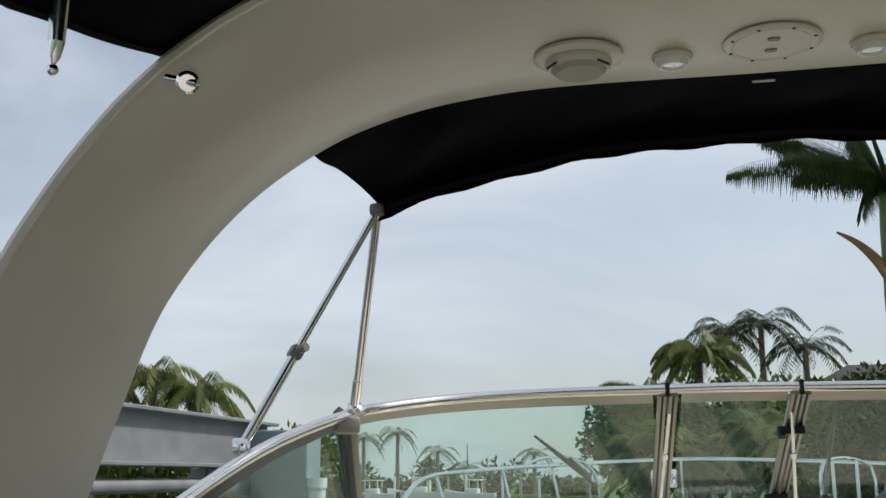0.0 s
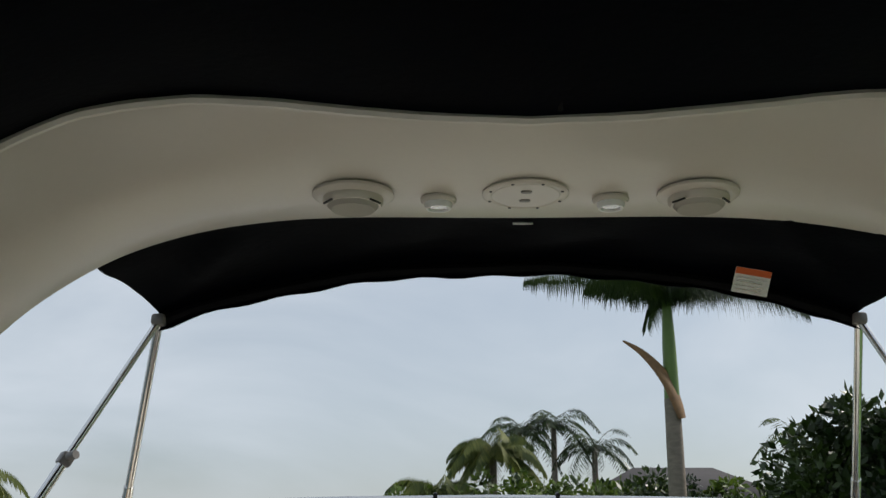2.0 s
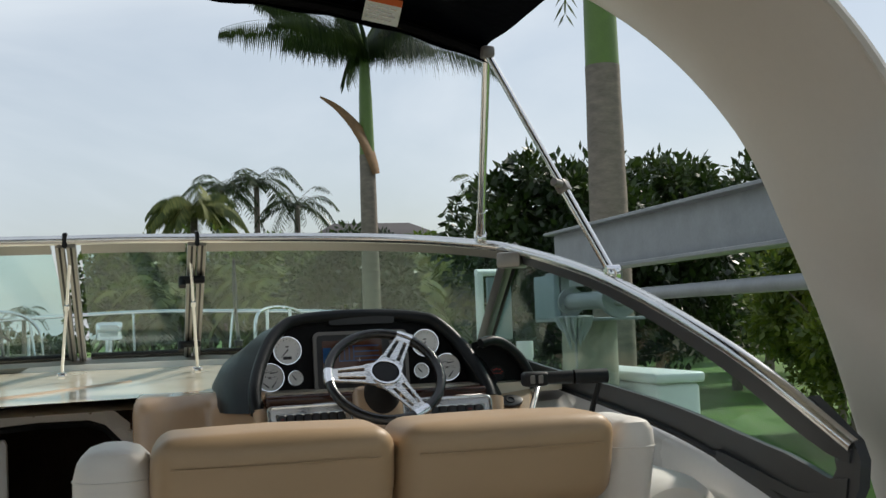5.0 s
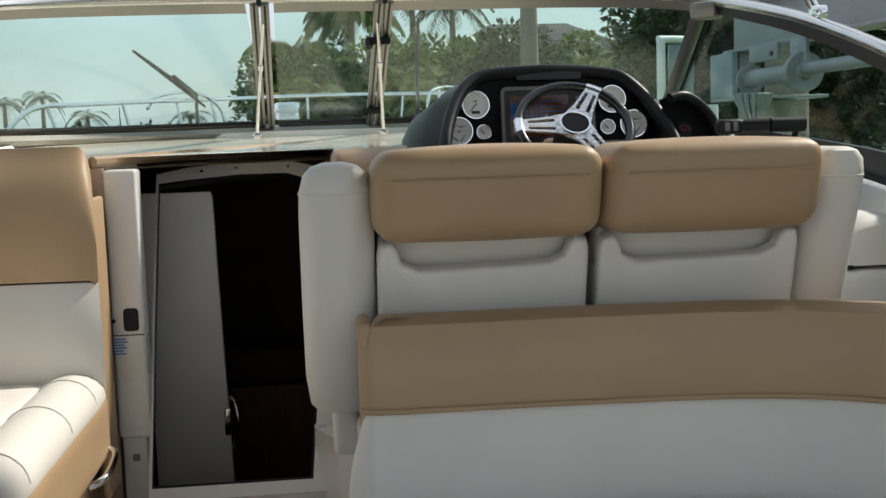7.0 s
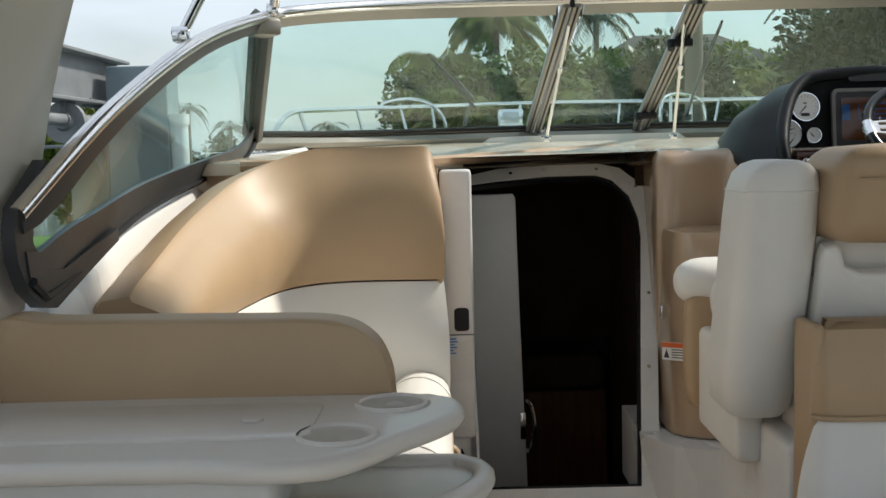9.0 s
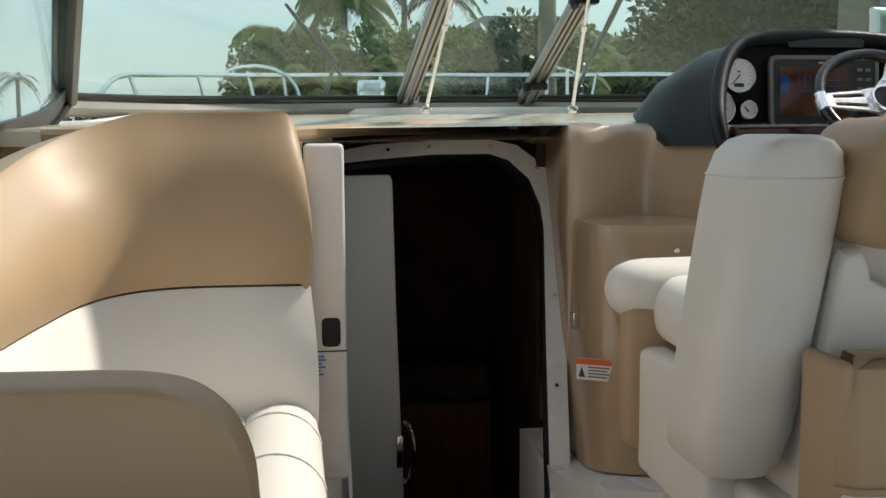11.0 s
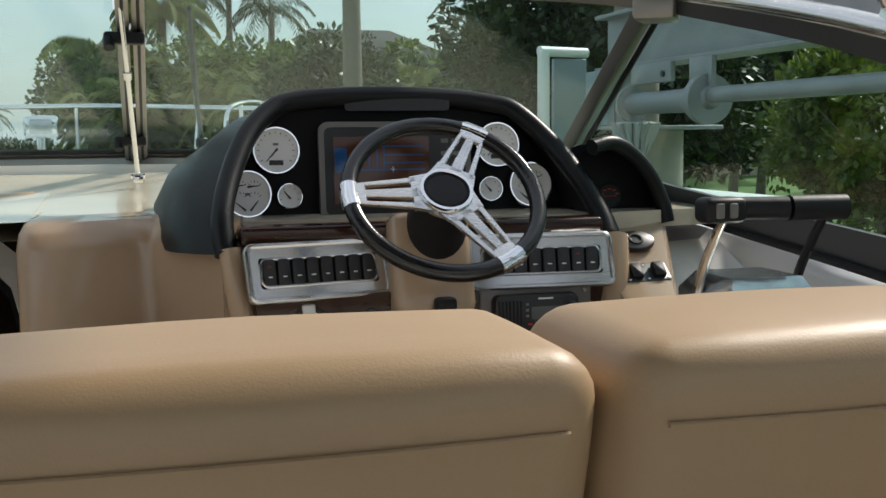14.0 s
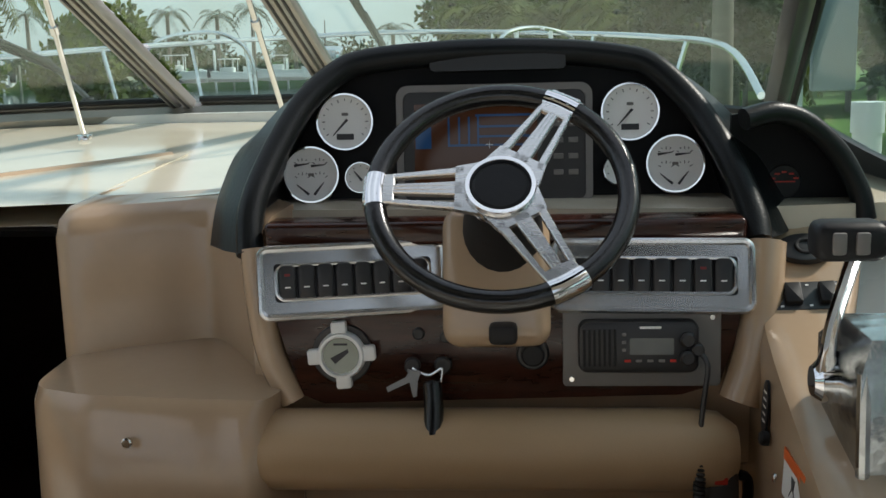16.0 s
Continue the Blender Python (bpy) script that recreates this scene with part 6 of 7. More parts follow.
part("courtesy_light", disc(frame_of((-0.748, 3.05, 0.12), (0, 1, 0), (1, 0, 0)), 0.015, 0.006, 18, 0.002), mat("blue_lens", (0.03, 0.06, 0.5), 0.2), lounge, "small blue courtesy lens")

# ---------------------------------------------------------------- moulded cup-holder console
cup = thing("cupholder_console", (-1.0, 1.7, 0.0), "cream moulded wet bar top with cup holders and tan bolster", "console")
top_out = smooth_path([(-1.42, 1.90, 0), (-1.1, 1.905, 0), (-0.76, 1.90, 0), (-0.70, 1.885, 0), (-0.672, 1.84, 0), (-0.69, 1.76, 0), (-0.76, 1.66, 0), (-0.83, 1.565, 0), (-0.92, 1.545, 0), (-1.05, 1.56, 0), (-1.42, 1.56, 0)], 5)
holes = ((-0.765, 1.835, 0.052), (-0.832, 1.655, 0.052))
bm = bmesh.new()
edges = []
vs = [bm.verts.new((p.x, p.y, 0.745)) for p in top_out]
edges += [bm.edges.new((vs[k], vs[(k + 1) % len(vs)])) for k in range(len(vs))]
for hx, hy, hr in holes:
    hv = [bm.verts.new((hx + hr * math.cos(2 * math.pi * k / 28), hy + hr * math.sin(2 * math.pi * k / 28), 0.745)) for k in range(28)]
    edges += [bm.edges.new((hv[k], hv[(k + 1) % 28])) for k in range(28)]
bmesh.ops.triangle_fill(bm, edges=edges, use_beauty=True)
geo = bmesh.ops.extrude_face_region(bm, geom=list(bm.faces))
bmesh.ops.translate(bm, verts=[v for v in geo["geom"] if isinstance(v, bmesh.types.BMVert)], vec=(0, 0, -0.03))
part("top", bm, GEL_ARCH, cup)
for hx, hy, hr in holes:
    m = Matrix.Translation((hx, hy, 0.742))
    part("cup_rim", ring(m, hr - 0.004, hr + 0.006, 0.008, 36), GEL_ARCH, cup)
    part("cup_well", tube([(hx, hy, 0.744), (hx, hy, 0.712)], hr + 0.001, 28, caps=False), GEL_ARCH, cup)
part("top_lip", tube([Vector((p.x, p.y, 0.729)) for p in top_out], 0.0165, 10, closed=True), GEL_ARCH, cup, "rounded cream lip")
m = Matrix.Translation((-1.1, 1.74, 0.745))
part("lid", slab(round_rect(0.46, 0.20, 0.02), 0.005, m, bevel=0.002), GEL_ARCH, cup, "flush cream locker lid")
part("finger_pull", disc(Matrix.Translation((-0.96, 1.73, 0.7505)), 0.016, 0.003, 24, 0.001), GEL_ARCH, cup)
shelf2 = [Vector((-0.66 + (p.x + 0.672) * 0.97 + 0.03, p.y - 0.03, 0)) for p in top_out]
part("lower_shelf", loft([[Vector((p.x, p.y, z)) for p in shelf2] for z in (0.60, 0.63, 0.642)]), GEL_ARCH, cup, "lower cream shelf")
part("shelf_lip", tube([Vector((p.x, p.y, 0.638)) for p in shelf2], 0.018, 10, closed=True), GEL_ARCH, cup, "rounded cream lip")
part("pillar", box_between((-1.40, 1.60, 0.0), (-0.91, 1.86, 0.714), 0.02), GEL, cup)
rings = []
part("body", loft([[Vector((-0.66 + (p.x + 0.672) * 0.98, p.y - 0.02, z)) for p in top_out] for z in (0.0, 0.5, 0.598)]), GEL_TAN, cup, "tan moulded body")
bol = smooth_path([(-1.40, 1.955, 0.725), (-1.40, 1.955, 0.868), (-1.30, 1.955, 0.872), (-1.0, 1.955, 0.868), (-0.86, 1.955, 0.862), (-0.80, 1.955, 0.835), (-0.772, 1.955, 0.785), (-0.765, 1.955, 0.725)], 6)
bm = bmesh.new()
rings = [[Vector((-1.08 + (p.x + 1.08) * k, 1.955 + dy, 0.79 + (p.z - 0.79) * k)) for p in bol] for k, dy in ((0.94, -0.045), (0.985, -0.04), (1.0, -0.025), (1.0, 0.025), (0.985, 0.04), (0.94, 0.045))]
part("bolster", loft(rings), VIN_TAN, cup, "tan vinyl bolster")


# ---------------------------------------------------------------- on the foredeck
def on_glass(x, y, off=0.02):
    return Vector((x, y, 1.632 - 0.342 * (y - 4.05) + off))


for pts, lab in (([(-0.587, 5.317), (-0.57, 5.12), (-0.553, 4.98), (-0.62, 4.78)], "port"), ([(0.43, 5.22), (0.41, 5.02), (0.395, 4.86), (0.385, 4.70)], "starboard")):
    wp = thing("wiper", tuple(on_glass(*pts[0])), "black windscreen wiper parked on the glass", "wiper", "windscreen wipers")
    arm_pts = [on_glass(*p, 0.03) for p in pts]
    part("arm", tube(arm_pts, 0.008, 8), PLASTIC, wp)
    part("spindle", disc(Matrix.Translation(on_glass(*pts[0], 0.0)), 0.02, 0.03, 16, 0.005), PLASTIC, wp)
    tip = ((-0.732, 4.497), (-0.53, 5.09)) if lab == "port" else ((0.353, 4.28), (0.40, 4.92))
    a, b = on_glass(*tip[0], 0.018), on_glass(*tip[1], 0.018)
    part("blade", tube([a, a.lerp(b, 0.5) + Vector((0, 0, 0.006)), b], [0.005, 0.011, 0.005], 6), RUBBER, wp, "black rubber blade")

RAILP = [(-1.52, 5.5, 1.18), (-1.50, 6.0, 1.33), (-1.36, 6.7, 1.375), (-1.05, 7.5, 1.41), (-0.6, 8.2, 1.44), (0, 8.55, 1.46)]
rail = thing("bow_rail", (0, 7.5, 1.1), "polished stainless bow rail round the foredeck", "rail")
rp = smooth_path(RAILP + mirror_x(RAILP[-2::-1]), 6)
part("top_rail", tube(rp, 0.0135, 8), STEEL, rail)
for i in range(8, len(rp) - 6, 7):
    p = rp[i]
    part("stanchion", tube([p, Vector((p.x * 0.94, p.y - 0.02, 1.08))], 0.011, 8), STEEL, rail)
loop = thing("pulpit_loop", (-0.6, 7.6, 1.1), "raised stainless pulpit loop", "rail")
part("hoop", tube(smooth_path([(-1.12, 7.4, 1.36), (-1.08, 7.55, 1.44), (-0.92, 7.75, 1.475), (-0.78, 7.8, 1.44), (-0.68, 7.8, 1.33), (-0.66, 7.8, 1.12)], 6), 0.011, 8), STEEL, loop)
part("brace", tube([(-0.98, 7.7, 1.44), (-0.90, 7.6, 1.10)], 0.009, 8), STEEL, loop)
loop = thing("pulpit_loop", (0.8, 7.4, 1.1), "raised stainless boarding loop", "rail")
part("hoop", tube(smooth_path([(0.66, 7.0, 1.10), (0.66, 7.0, 1.36), (0.74, 7.1, 1.43), (0.90, 7.3, 1.43), (1.02, 7.4, 1.36), (1.03, 7.4, 1.10)], 6), 0.0115, 8), STEEL, loop)
for x, y in ((0.74, 7.1), (0.9, 7.25)):
    part("brace", tube([(x, y, 1.425), (x, y, 1.10)], 0.010, 8), PVC, loop)
spot = thing("spotlight", (-0.234, 7.6, 1.12), "square chrome searchlight on the foredeck", "searchlight")
part("body", rbox(0.17, 0.10, 0.115, 0.02, 3, Matrix.Translation((-0.234, 7.6, 1.325))), CHROME, spot)
part("stem", tube([(-0.234, 7.6, 1.1), (-0.234, 7.6, 1.28)], 0.03, 12), CHROME, spot)
part("lens", slab(round_rect(0.11, 0.075, 0.01), 0.006, frame_of((-0.234, 7.549, 1.325), (1, 0, 0), (0, -1, 0)), bevel=0.002), SILVER, spot)

# ---------------------------------------------------------------- boat lift
def ibeam(x, y0, y1, z0, z1, w, m_out):
    bm = bmesh.new()
    box_between((x - w / 2, y0, z1 - 0.018), (x + w / 2, y1, z1), 0.003, 1, bm)
    box_between((x - w / 2, y0, z0), (x + w / 2, y1, z0 + 0.018), 0.003, 1, bm)
    box_between((x - 0.008, y0, z0 + 0.018), (x + 0.008, y1, z1 - 0.018), 0, 1, bm)
    return bm


for s, z0, z1, yend in ((1, 1.565, 1.835, 6.6), (-1, 1.40, 1.655, 6.35)):
    lift = thing("boat_lift", (s * 2.5, 3.0, -1.9), "galvanised boat lift beam with drive shaft on pilings", "boat lift", "boat lifts")
    part("beam", ibeam(s * 2.5, -3.5, yend, z0, z1, 0.16, None), GALV, lift, "galvanised steel I-beam")
    zp = 1.412 if s > 0 else 1.315
    xp = s * (2.42 if s > 0 else 2.5)
    part("drive_shaft", tube([(xp, -3.5, zp), (xp, 5.5, zp)], 0.032, 14), GALV, lift, "galvanised drive pipe")
    for y, r, th_ in ((5.49, 0.10, 0.05), (5.56, 0.075, 0.04), (6.17, 0.082, 0.03), (6.23, 0.05, 0.05)):
        part("flange", disc(frame_of((xp, y - th_ / 2, zp - 0.015), (1, 0, 0), (0, 1, 0)), r, th_, 28, 0.008), GALV, lift)
    part("hub", tube([(xp, 5.44, zp - 0.005), (xp, 5.50, zp - 0.012)], [0.04, 0.058], 18), GALV, lift)
    part("coupling", tube([(xp, 5.5, zp - 0.015), (xp, 6.2, zp - 0.015)], 0.05, 18), GALV, lift, "drive pipe coupling")
    part("bearing_bracket", box_between((xp - 0.012, 5.44, zp), (xp + 0.012, 5.62, z0 + 0.003), 0.004), GALV, lift)
    part("bearing_bracket", box_between((xp - 0.012, 5.78, zp + 0.07), (xp + 0.012, 6.16, z0 + 0.003), 0.004), GALV, lift)
    part("bolt", disc(frame_of((xp - s * 0.013, 5.84, zp + 0.105), (0, 1, 0), (-s, 0, 0)), 0.014, 0.012, 8, 0.002), GREY_TRIM, lift)
    part("cover_plate", box_between((xp - 0.02, 6.40, zp - 0.11), (xp + 0.02, 6.76, z0 + 0.003), 0.006), PLATE, lift, "grey-blue cover panel")
    strands = bmesh.new()
    srng = random.Random(4)
    for k in range(46):
        a, q = srng.uniform(0, 6.28), srng.uniform(0.2, 1) ** 0.5
        r0 = 0.11 * q
        ln = 0.20 * (1.15 - 0.75 * q) + srng.uniform(-0.02, 0.03)
        p0 = Vector((xp + r0 * math.cos(a), 6.13 + r0 * math.sin(a), zp - 0.10))
        p1 = p0 + Vector((-0.02 * math.cos(a), -0.03 * math.sin(a), -ln * 0.6))
        p2 = Vector((xp + 0.5 * r0 * math.cos(a), 6.12 + 0.5 * r0 * math.sin(a), zp - 0.11 - ln))
        tube([p0, p1, p2], [0.014, 0.012, 0.004], 5, strands)
    part("rope_end", strands, ROPE, lift, "frayed grey rope end")
    part("lift_cable", tube([(xp, 6.12, zp - 0.1), (xp, 6.12, -1.0)], 0.007, 8), GALV, lift)
    for y in (6.45, -2.6):
        pl = part("piling", tube([(s * 2.64, y, -2.5), (s * 2.64, y, zp - 0.135)], 0.17, 24), PILE, lift, "weathered round piling")
        part("cap_plate", box_between((s * 2.64 - 0.24, y - 0.3, zp - 0.131), (s * 2.64 + 0.24, y + 0.3, zp - 0.112), 0.004), GALV, pl)
        part("beam_post", box_between((s * 2.5 - 0.05, y - 0.04, zp - 0.11), (s * 2.5 + 0.05, y + 0.04, z0 + 0.003), 0.004), GALV, pl)
    if s < 0:
        part("control_box", box_between((s * 2.28 - 0.16, 5.95, 0.62), (s * 2.28 + 0.16, 6.2, 1.60), 0.01), PLATE, lift, "grey-blue cover panel")
guide = thing("guide_post", (1.455, 4.79, -1.9), "white PVC guide post with bent top", "guide post", "guide posts")
part("pipe", tube([(1.455, 4.79, -1.9), (1.455, 4.79, 1.515)], 0.019, 16), PVC, guide)
part("crossbar", tube([(1.44, 4.785, 1.52), (1.62, 4.84, 1.52)], 0.016, 14), PVC, guide)
part("meter_panel", box_between((1.50, 4.81, 1.22), (1.61, 4.84, 1.50), 0.006), PLATE, guide, "grey-blue panel")
guide = thing("guide_post", (1.47, 4.24, -1.9), "white PVC guide post with a cap", "guide post", "guide posts")
part("pipe", tube([(1.47, 4.24, -1.9), (1.47, 4.24, 1.17)], 0.029, 18), PVC, guide)
part("cap", tube([(1.47, 4.24, 1.16), (1.47, 4.24, 1.222)], 0.033, 18), PVC, guide)
guide = thing("guide_post", (-2.08, 6.0, -1.9), "white PVC guide post with a cap", "guide post", "guide posts")
part("pipe", tube([(-2.08, 6.0, -1.9), (-2.08, 6.0, 1.30)], 0.05, 18), PVC, guide)
part("cap", tube([(-2.08, 6.0, 1.29), (-2.08, 6.0, 1.345)], 0.058, 18), PVC, guide)
dbox = thing("dock_box", (3.0, 6.6, -0.6), "pale plastic dock box on the seawall", "dock box")
part("body", box_between((2.86, 6.0, -0.6), (3.14, 7.2, 0.90), 0.03), PVC, dbox)
part("lid", box_between((2.84, 5.97, 0.904), (3.16, 7.23, 0.965), 0.02), PVC, dbox)


# ---------------------------------------------------------------- foliage
rng = np.random.default_rng(7)


def quads_mesh(name, verts, material, parent=None, tri=False, tag=None):
    """Mesh of loose quads from an (n, 4, 3) array in world places."""
    v = np.asarray(verts, float).reshape(-1, 3)
    if parent is not None:
        v = v - np.array(origin(parent))
    f = np.arange(len(v)).reshape(-1, 4)
    me = bpy.data.meshes.new(name)
    me.from_pydata(v.tolist(), [], f.tolist())
    me.materials.append(material)
    ob = new(name, me)
    if parent is not None:
        ob.parent = parent
    if tag:
        tagged(ob, *tag)
    return ob


def leaf_quads(p, d, side, length, width):
    """Leaves as narrow diamonds: base p, direction d, sideways vector."""
    a = p
    b = p + d * length[:, None] * 0.45 + side * width[:, None] * 0.5
    c = p + d * length[:, None]
    e = p + d * length[:, None] * 0.45 - side * width[:, None] * 0.5
    return np.stack([a, b, c, e], 1)


def unit(v):
    return v / np.maximum(1e-9, np.linalg.norm(v, axis=-1, keepdims=True))


def frond(base, azim, length, rise, droop, pairs, leaflet, hang, width=0.11):
    """One pinnate palm frond: leaflet quads along an arching rib."""
    t = np.linspace(0, 1, pairs)
    hdir = np.array([math.cos(azim), math.sin(azim), 0])
    rib = np.array(base) + np.outer(t * length * (1 - 0.12 * t), hdir) + np.outer(rise * length * t - droop * length * t ** 2.2, (0, 0, 1))
    tan = unit(np.gradient(rib, axis=0))
    sd = np.cross(tan, (0, 0, 1))
    sd = unit(sd)
    L = leaflet * (0.35 + 0.65 * np.sin(np.pi * np.clip(t * 0.86 + 0.12, 0, 1)))
    out = []
    for s in (-1, 1):
        d = unit(sd * s + tan * 0.55 + np.array((0, 0, -1)) * (hang + rng.uniform(-0.15, 0.25, (pairs, 1))))
        w = unit(np.cross(d, sd * 0.3 + np.array((0, 0, 1.0))))
        out.append(leaf_quads(rib, d, w, L * rng.uniform(0.8, 1.15, pairs), np.full(pairs, leaflet * width)))
    rib_q = np.stack([rib[:-1] + sd[:-1] * 0.014, rib[1:] + sd[1:] * 0.010, rib[1:] - sd[1:] * 0.010, rib[:-1] - sd[:-1] * 0.014], 1)
    out.append(rib_q)
    return np.concatenate(out)


def palm(x, y, z0, z_top, r, crown, n, label, pairs=26, shaft=0.0, material=None, lean=(0, 0), hang=0.5, leaflet=None, rise=(0.1, 0.9), droop=0.95, name="palm_tree", width=0.11):
    th = thing(name, (x, y, z0), label, "palm", "palms")
    zs = np.linspace(z0, z_top, 14)
    bm = tube([(x + lean[0] * k, y + lean[1] * k, z) for k, z in zip(np.linspace(-1, 0, 14), zs)], [r * (1.25 - 0.3 * k / 13 + (0.02 if k % 2 else 0)) for k in range(14)], 14)
    part("trunk", bm, TRUNK, th, "ringed grey trunk")
    top = z_top
    if shaft:
        part("crownshaft", tube([(x, y, z_top - 0.02), (x, y, z_top + shaft * 0.5), (x, y, z_top + shaft)], [r * 0.95, r * 0.82, r * 0.5], 14), CROWNSHAFT, th, "smooth green crownshaft")
        top = z_top + shaft
    qs = []
    for k in range(n):
        az = 2 * math.pi * (k * 0.618 + rng.uniform(-0.03, 0.03))
        e = k / max(1, n - 1)
        qs.append(frond((x, y, top), az, crown * rng.uniform(0.85, 1.1), rise[0] + (rise[1] - rise[0]) * e, droop * rng.uniform(0.85, 1.15), pairs, leaflet or crown * 0.28, hang, width))
    quads_mesh("crown", np.concatenate(qs), material or LEAF_PALM, th)
    return th


def leafy(th, centre, radii, clumps, per, size, material, name="crown", squash=1.0):
    """Crown of many small leaves gathered in uneven clumps."""
    out = []
    c = np.array(centre)
    for _ in range(clumps):
        d = unit(rng.normal(size=3))
        q = c + d * np.array(radii) * rng.uniform(0.35, 1.0) ** 0.6
        cr = rng.uniform(0.16, 0.34) * min(radii)
        dirs = unit(rng.normal(size=(per, 3)) + (0, 0, 0.25))
        p = q + dirs * cr * rng.uniform(0.45, 1.1, (per, 1))
        dd = unit(dirs + rng.normal(size=(per, 3)) * 0.7)
        sd = unit(np.cross(dd, rng.normal(size=(per, 3))))
        L = size * rng.uniform(0.6, 1.3, per)
        out.append(leaf_quads(p, dd, sd, L, L * 0.5))
    return quads_mesh(name, np.concatenate(out), material, th)


def tree(x, y, z0, h, rad, label, material, clumps=60, per=160, size=0.22, name="tree", group="trees"):
    th = thing(name, (x, y, z0), label, "tree", group)
    hh = h * 0.45
    bm = tube([(x, y, z0), (x + 0.08, y, z0 + hh * 0.6), (x, y, z0 + hh * 1.2)], [0.05 * h * 0.5, 0.035 * h * 0.5, 0.02 * h * 0.5], 10)
    for k in range(6):
        a = k * 1.05
        tube([(x, y, z0 + hh * 0.7), (x + math.cos(a) * rad * 0.4, y + math.sin(a) * rad * 0.4, z0 + hh * 1.3), (x + math.cos(a) * rad * 0.75, y + math.sin(a) * rad * 0.75, z0 + hh * 1.6)], [0.03 * h * 0.4, 0.02 * h * 0.4, 0.008 * h * 0.4], 7, bm)
    part("trunk", bm, TRUNK, th)
    leafy(th, (x, y, z0 + h * 0.62), (rad, rad, h * 0.40), clumps, per, size, material)
    return th


# royal palm with the hanging dead frond, and the trunk nearer the boat
rp1 = palm(4.26, 22.0, -0.6, 4.75, 0.165, 3.1, 17, "royal palm with a green crownshaft and drooping fronds", 74, 2.3, LEAF_DARK, hang=3.2, leaflet=0.8, rise=(0.30, 1.0), droop=0.40, width=0.05)
dead = smooth_path([(4.42, 21.9, 4.35), (4.30, 21.88, 4.75), (4.14, 21.85, 5.10), (3.92, 21.8, 5.40), (3.62, 21.75, 5.68), (3.28, 21.7, 5.88)], 5)
wid = [0.03 + 0.17 * math.sin(math.pi * min(1, 0.12 + 0.88 * k / (len(dead) - 1)) ** 0.8) for k in range(len(dead))]
part("dead_frond", tube(dead, wid, 8, squash=0.3), DRYLEAF, rp1, "brown dead frond sheath")
palm(4.77, 11.0, -0.6, 4.0, 0.195, 2.6, 12, "thick grey royal palm trunk close to the dock", 40, 3.6, LEAF_PALM, hang=1.2, leaflet=0.7)
# palm group behind the bow
palm(1.6, 48, -0.6, 6.2, 0.16, 2.6, 20, "feathery queen palm with weeping fronds", 34, 0.3, LEAF_ARECA, hang=1.3, leaflet=0.9, rise=(0.1, 1.0))
palm(-0.6, 47, -0.6, 4.3, 0.15, 2.6, 20, "feathery queen palm with weeping fronds", 34, 0.3, LEAF_ARECA, hang=1.4, leaflet=0.9, rise=(0.1, 1.0))
for x, z in ((3.2, 8.3), (4.9, 8.6), (6.9, 7.4)):
    palm(x, 55, -0.6, z, 0.14, 2.4, 17, "dark coconut palm above the hedge", 22, 0, LEAF_DARK, hang=0.55, leaflet=0.75, rise=(0.0, 1.0))
palm(8.1, 26, -0.6, 4.2, 0.08, 1.5, 12, "slender young palm among the trees", 22, 0, LEAF_PALM, hang=0.4, rise=(0.3, 1.6))
for x, y, z in ((2.6, 44, 3.6), (5.0, 42, 3.2), (7.4, 36, 3.0), (9.6, 33, 3.2), (3.8, 40, 3.4), (6.2, 31, 2.6), (0.8, 42, 3.0), (-0.4, 43, 2.6), (4.6, 38, 2.8), (8.4, 38, 3.6)):
    palm(x, y, -0.6, z - 1.2, 0.07, 2.4, 24, "yellow-green areca palm clump", 24, 0, LEAF_ARECA, hang=0.45, leaflet=0.85, rise=(0.3, 1.7), droop=1.1, name="areca_palm", width=0.13)
for x, y, h, r in ((-1.0, 46, 5.2, 2.2), (2.0, 45, 5.5, 2.5), (5.5, 46, 5.6, 2.6), (9.0, 40, 5.0, 2.4), (11.5, 34, 4.8, 2.4)):
    tree(x, y, -0.6, h, r, "dense green garden shrub tree", LEAF_GARDEN, 70, 100, 0.30)
tree(7.0, 18.5, -0.6, 4.7, 1.75, "dark glossy broadleaf tree behind the dock", LEAF_DARK, 90, 190, 0.2)
tree(9.3, 19.5, -0.6, 4.5, 1.8, "dark glossy broadleaf tree behind the dock", LEAF_DARK, 80, 170, 0.2)
tree(4.9, 27.0, -0.6, 4.0, 1.7, "dark glossy broadleaf tree behind the dock", LEAF_DARK, 70, 150, 0.2)
tree(13.5, 24.0, -0.6, 5.2, 3.0, "tall mixed hedge tree", LEAF_DARK, 80, 150, 0.25)
for x, y, h, r in ((9.0, 13.0, 3.0, 1.2), (9.8, 11.0, 3.1, 1.3), (10.4, 9.0, 3.2, 1.3), (11.0, 6.8, 3.2, 1.4), (9.9, 14.6, 2.9, 1.2), (11.4, 4.2, 3.2, 1.4), (12.0, 1.5, 3.2, 1.5)):
    tree(x, y, -0.6, h, r, "yellow-green clipped hedge shrub", LEAF_HEDGE, 60, 190, 0.13, "hedge_shrub", "hedge shrubs")
for x, y, h, r in ((16, 17, 4.5, 2.4), (18, 30, 6, 3.5), (22, 40, 6, 4), (16, 45, 6, 3.5), (27, 30, 7, 4), (20, 10, 5, 3), (24, 20, 6, 3.5), (15, 36, 5.5, 3)):
    tree(x, y, -0.6, h, r, "tall mixed hedge tree", LEAF_DARK, 45, 120, 0.35)
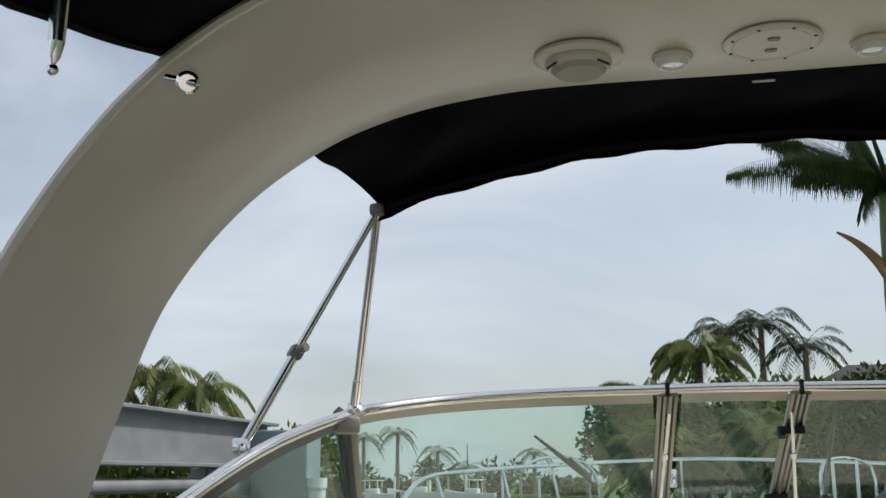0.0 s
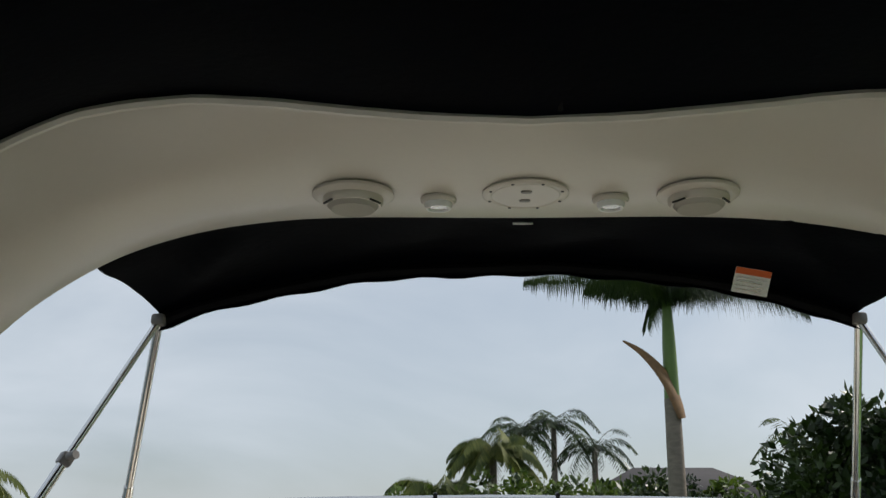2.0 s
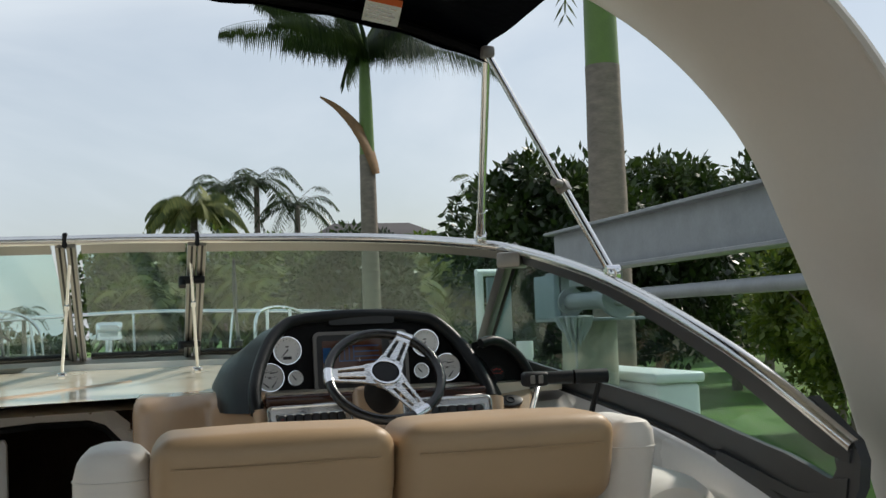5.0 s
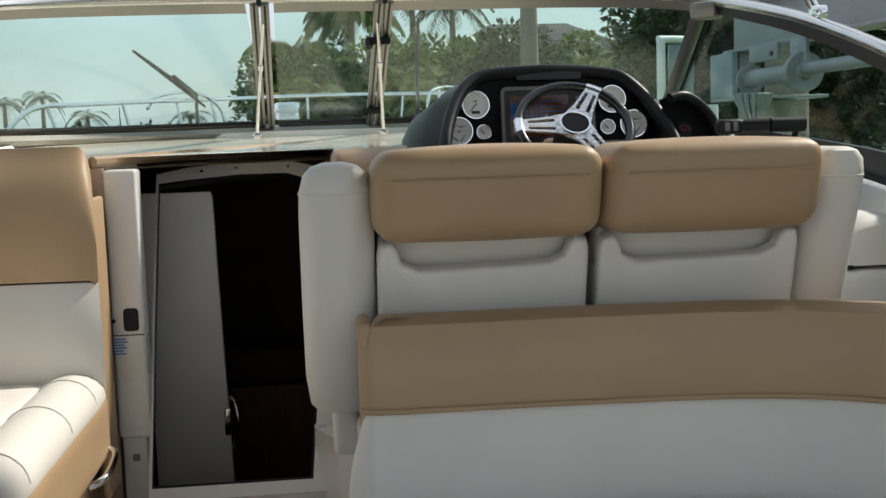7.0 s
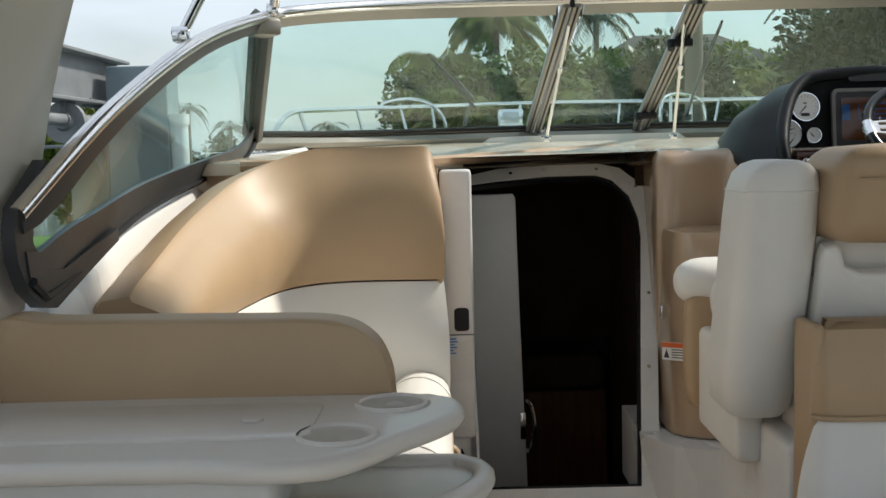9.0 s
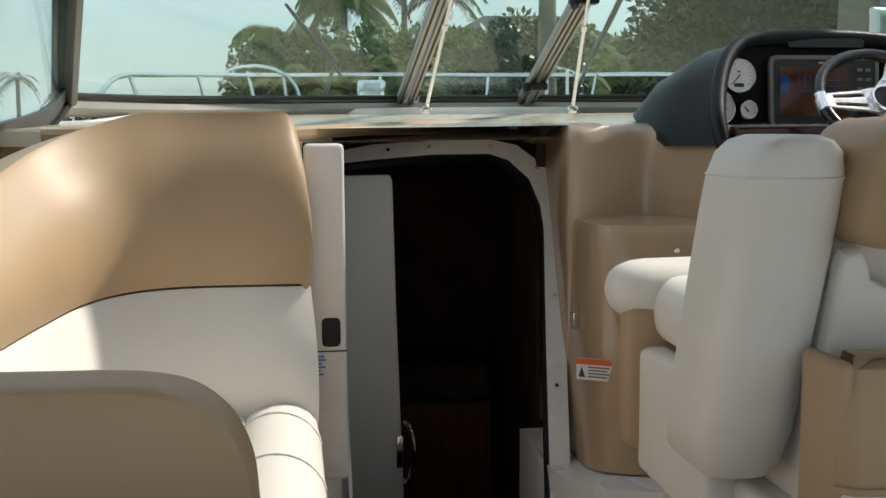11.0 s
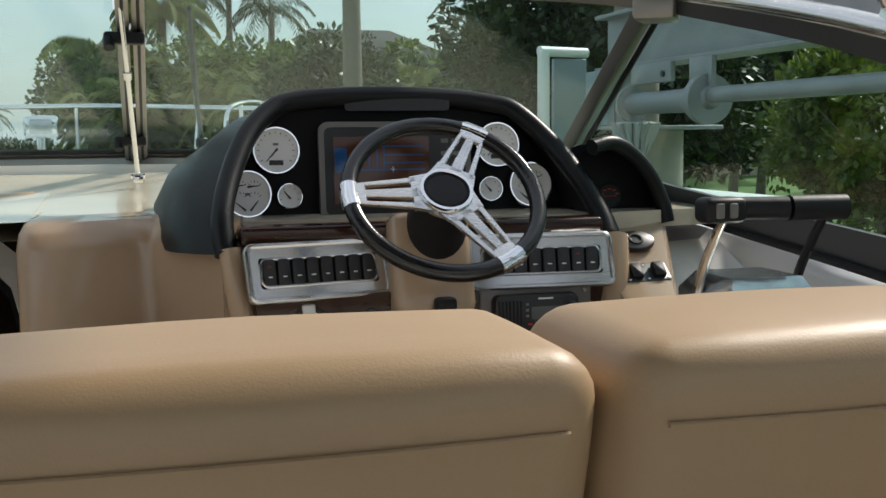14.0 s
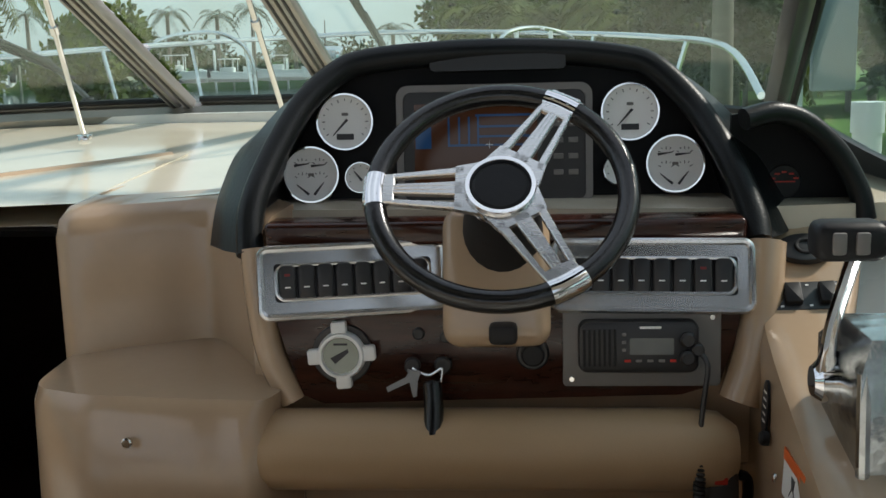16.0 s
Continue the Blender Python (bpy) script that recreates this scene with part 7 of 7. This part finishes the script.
# port bank
tree(-15.5, 31, -1.9, 5.6, 2.0, "green trees on the port bank", LEAF_HEDGE, 50, 120, 0.28)
tree(-11.0, 32, -1.9, 4.6, 1.7, "green trees on the port bank", LEAF_HEDGE, 50, 120, 0.28)
for x, z in ((-14.6, 4.4), (-13.2, 3.9), (-16.2, 4.2)):
    palm(x, 30, -1.9, z, 0.13, 1.9, 18, "shaggy yellow-green palm on the port bank", 28, 0, LEAF_ARECA, hang=1.1, leaflet=0.6, rise=(-0.1, 0.9))
bm = slab([(-40, 28), (-10, 28), (-9.5, 36), (-40, 40)], 0.5, Matrix.Translation((0, 0, -1.95)))
part("port_bank", bm, GRASS, tag=("grassy port bank at the water", "ground", "", "structure"))
# far shore
for x, z in ((-30.9, 6.6), (-35.1, 6.0), (-26.0, 4.3), (-22.6, 2.4), (-41.0, 6.4), (-50.0, 5.6), (-58.0, 6.8), (-66.0, 5.5), (-14.5, 4.0)):
    palm(x, 130, -1.0, z, 0.22, 2.9, 16, "coconut palm on the far shore", 14, 0, LEAF_DARK, hang=0.5, leaflet=0.95, rise=(0.0, 1.0))
out = []
for k in range(420):
    x = rng.uniform(-120, -8)
    hgt = 3.4 + 2.2 * math.sin(x * 0.23) + 1.4 * math.sin(x * 0.61 + 1) - (2.2 if x > -26 else 0)
    q = np.array((x, rng.uniform(134, 146), -1.0 + rng.uniform(0.1, 1) * max(1.2, hgt)))
    n_ = 60
    dirs = unit(rng.normal(size=(n_, 3)))
    p = q + dirs * rng.uniform(0.5, 1.4, (n_, 1))
    dd, sd = unit(dirs + rng.normal(size=(n_, 3))), unit(rng.normal(size=(n_, 3)))
    L = rng.uniform(0.4, 0.9, n_)
    out.append(leaf_quads(p, dd, sd, L, L * 0.6))
quads_mesh("far_treeline", np.concatenate(out), LEAF_DARK, tag=("hazy dark green trees along the far shore", "trees", "", "stuff"))


def boat(x, y, s, rot, label, top=True):
    th = thing("moored_boat", (x, y, -1.6), label, "boat", "far boats")
    m = Matrix.Translation((x, y, -1.4)) @ Matrix.Rotation(radians(rot), 4, 'Z')
    rings = []
    for u, w, zk in ((-3.2, 0.95, 0.0), (-1.5, 1.1, 0.0), (0.8, 1.05, 0.05), (2.4, 0.6, 0.25), (3.4, 0.05, 0.5)):
        rings.append([m @ (Vector((a * w, u, b)) * s) for a, b in ((-1, 1.15 + zk), (-0.85, 0.4), (0, 0.0 + zk * 0.5), (0.85, 0.4), (1, 1.15 + zk))])
    part("hull", loft(rings), PVC, th)
    part("cabin", rbox(1.2 * s, 1.6 * s, 0.7 * s, 0.2 * s, 3, m @ Matrix.Translation((0, -0.2 * s, 1.4 * s))), GEL, th)
    if top:
        part("top", rbox(1.9 * s, 2.2 * s, 0.1 * s, 0.04 * s, 2, m @ Matrix.Translation((0, -0.3 * s, 2.7 * s))), PVC, th)
        for a in (-0.8, 0.8):
            for b in (-1.1, 0.5):
                part("post", tube([m @ Vector((a * s, b * s, 1.1 * s)), m @ Vector((a * s, b * s, 2.66 * s))], 0.05 * s, 6), PVC, th)
    part("outboard", rbox(0.4 * s, 0.5 * s, 0.9 * s, 0.1 * s, 2, m @ Matrix.Translation((0, -3.45 * s, 0.9 * s))), PLASTIC, th)


for x, y, s, rot in ((-58, 118, 1.1, 80), (-48, 116, 1.2, 95), (-42, 119, 1.0, 70), (-36.5, 117, 1.1, 100), (-31, 118, 0.9, 85), (-26, 119, 1.0, 95), (-20, 118, 0.9, 80), (-68, 117, 1.2, 90)):
    boat(x, y, s, rot, "white motor boat moored at the far shore")
dock = thing("far_dock", (-40, 121, -1.9), "pale wooden dock with pilings on the far shore", "dock")
part("deck", box_between((-80, 121, -0.75), (-12, 123, -0.6), 0), PILE, dock)
for k in range(34):
    x = -79 + 2 * k
    part("piling", tube([(x, 120.6, -2.2), (x, 120.6, 1.0 + 0.5 * (k % 3))], 0.14, 8), PVC if k % 2 else PILE, dock)
mast = thing("far_mast", (-22.6, 131, -1), "thin dark mast on the far shore", "mast")
part("pole", tube([(-22.6, 131, -1), (-22.6, 131, 5.2)], [0.12, 0.05], 8), GREY_TRIM, mast)

# house behind the palms
house = thing("house", (9.6, 50, -0.6), "low stucco house with a dark shingle roof behind trees", "house")
part("wall", box_between((5.5, 48, -0.6), (14, 58, 4.2), 0.05), STUCCO, house)
part("roof", loft([[Vector((x, y, z)) for x, y in ((5.0 + i, 47.4 + i), (14.6 - i, 47.4 + i), (14.6 - i, 58.6 - i), (5.0 + i, 58.6 - i))] for i, z in ((0, 4.2), (0.1, 4.4), (3.0, 6.0))]), SHINGLE, house)
for x in (7.2, 10.0, 12.4):
    w_ = part("window", box_between((x - 0.6, 47.93, 1.0), (x + 0.6, 47.99, 2.6), 0.01), GREY_TRIM, house)
house = thing("house", (23, 46, -0.6), "house with an orange-brown tile roof behind trees", "house")
part("wall", box_between((19, 44, -0.6), (29, 54, 3.6), 0.05), STUCCO, house)
part("roof", loft([[Vector((x, y, z)) for x, y in ((18.5 + i, 43.4 + i), (29.6 - i, 43.4 + i), (29.6 - i, 54.6 - i), (18.5 + i, 54.6 - i))] for i, z in ((0, 3.6), (0.1, 3.8), (3.2, 5.6))]), mat("clay_tile_roof", (0.32, 0.14, 0.07), 0.8, var=0.25, bump=0.5, bscale=8.0), house)
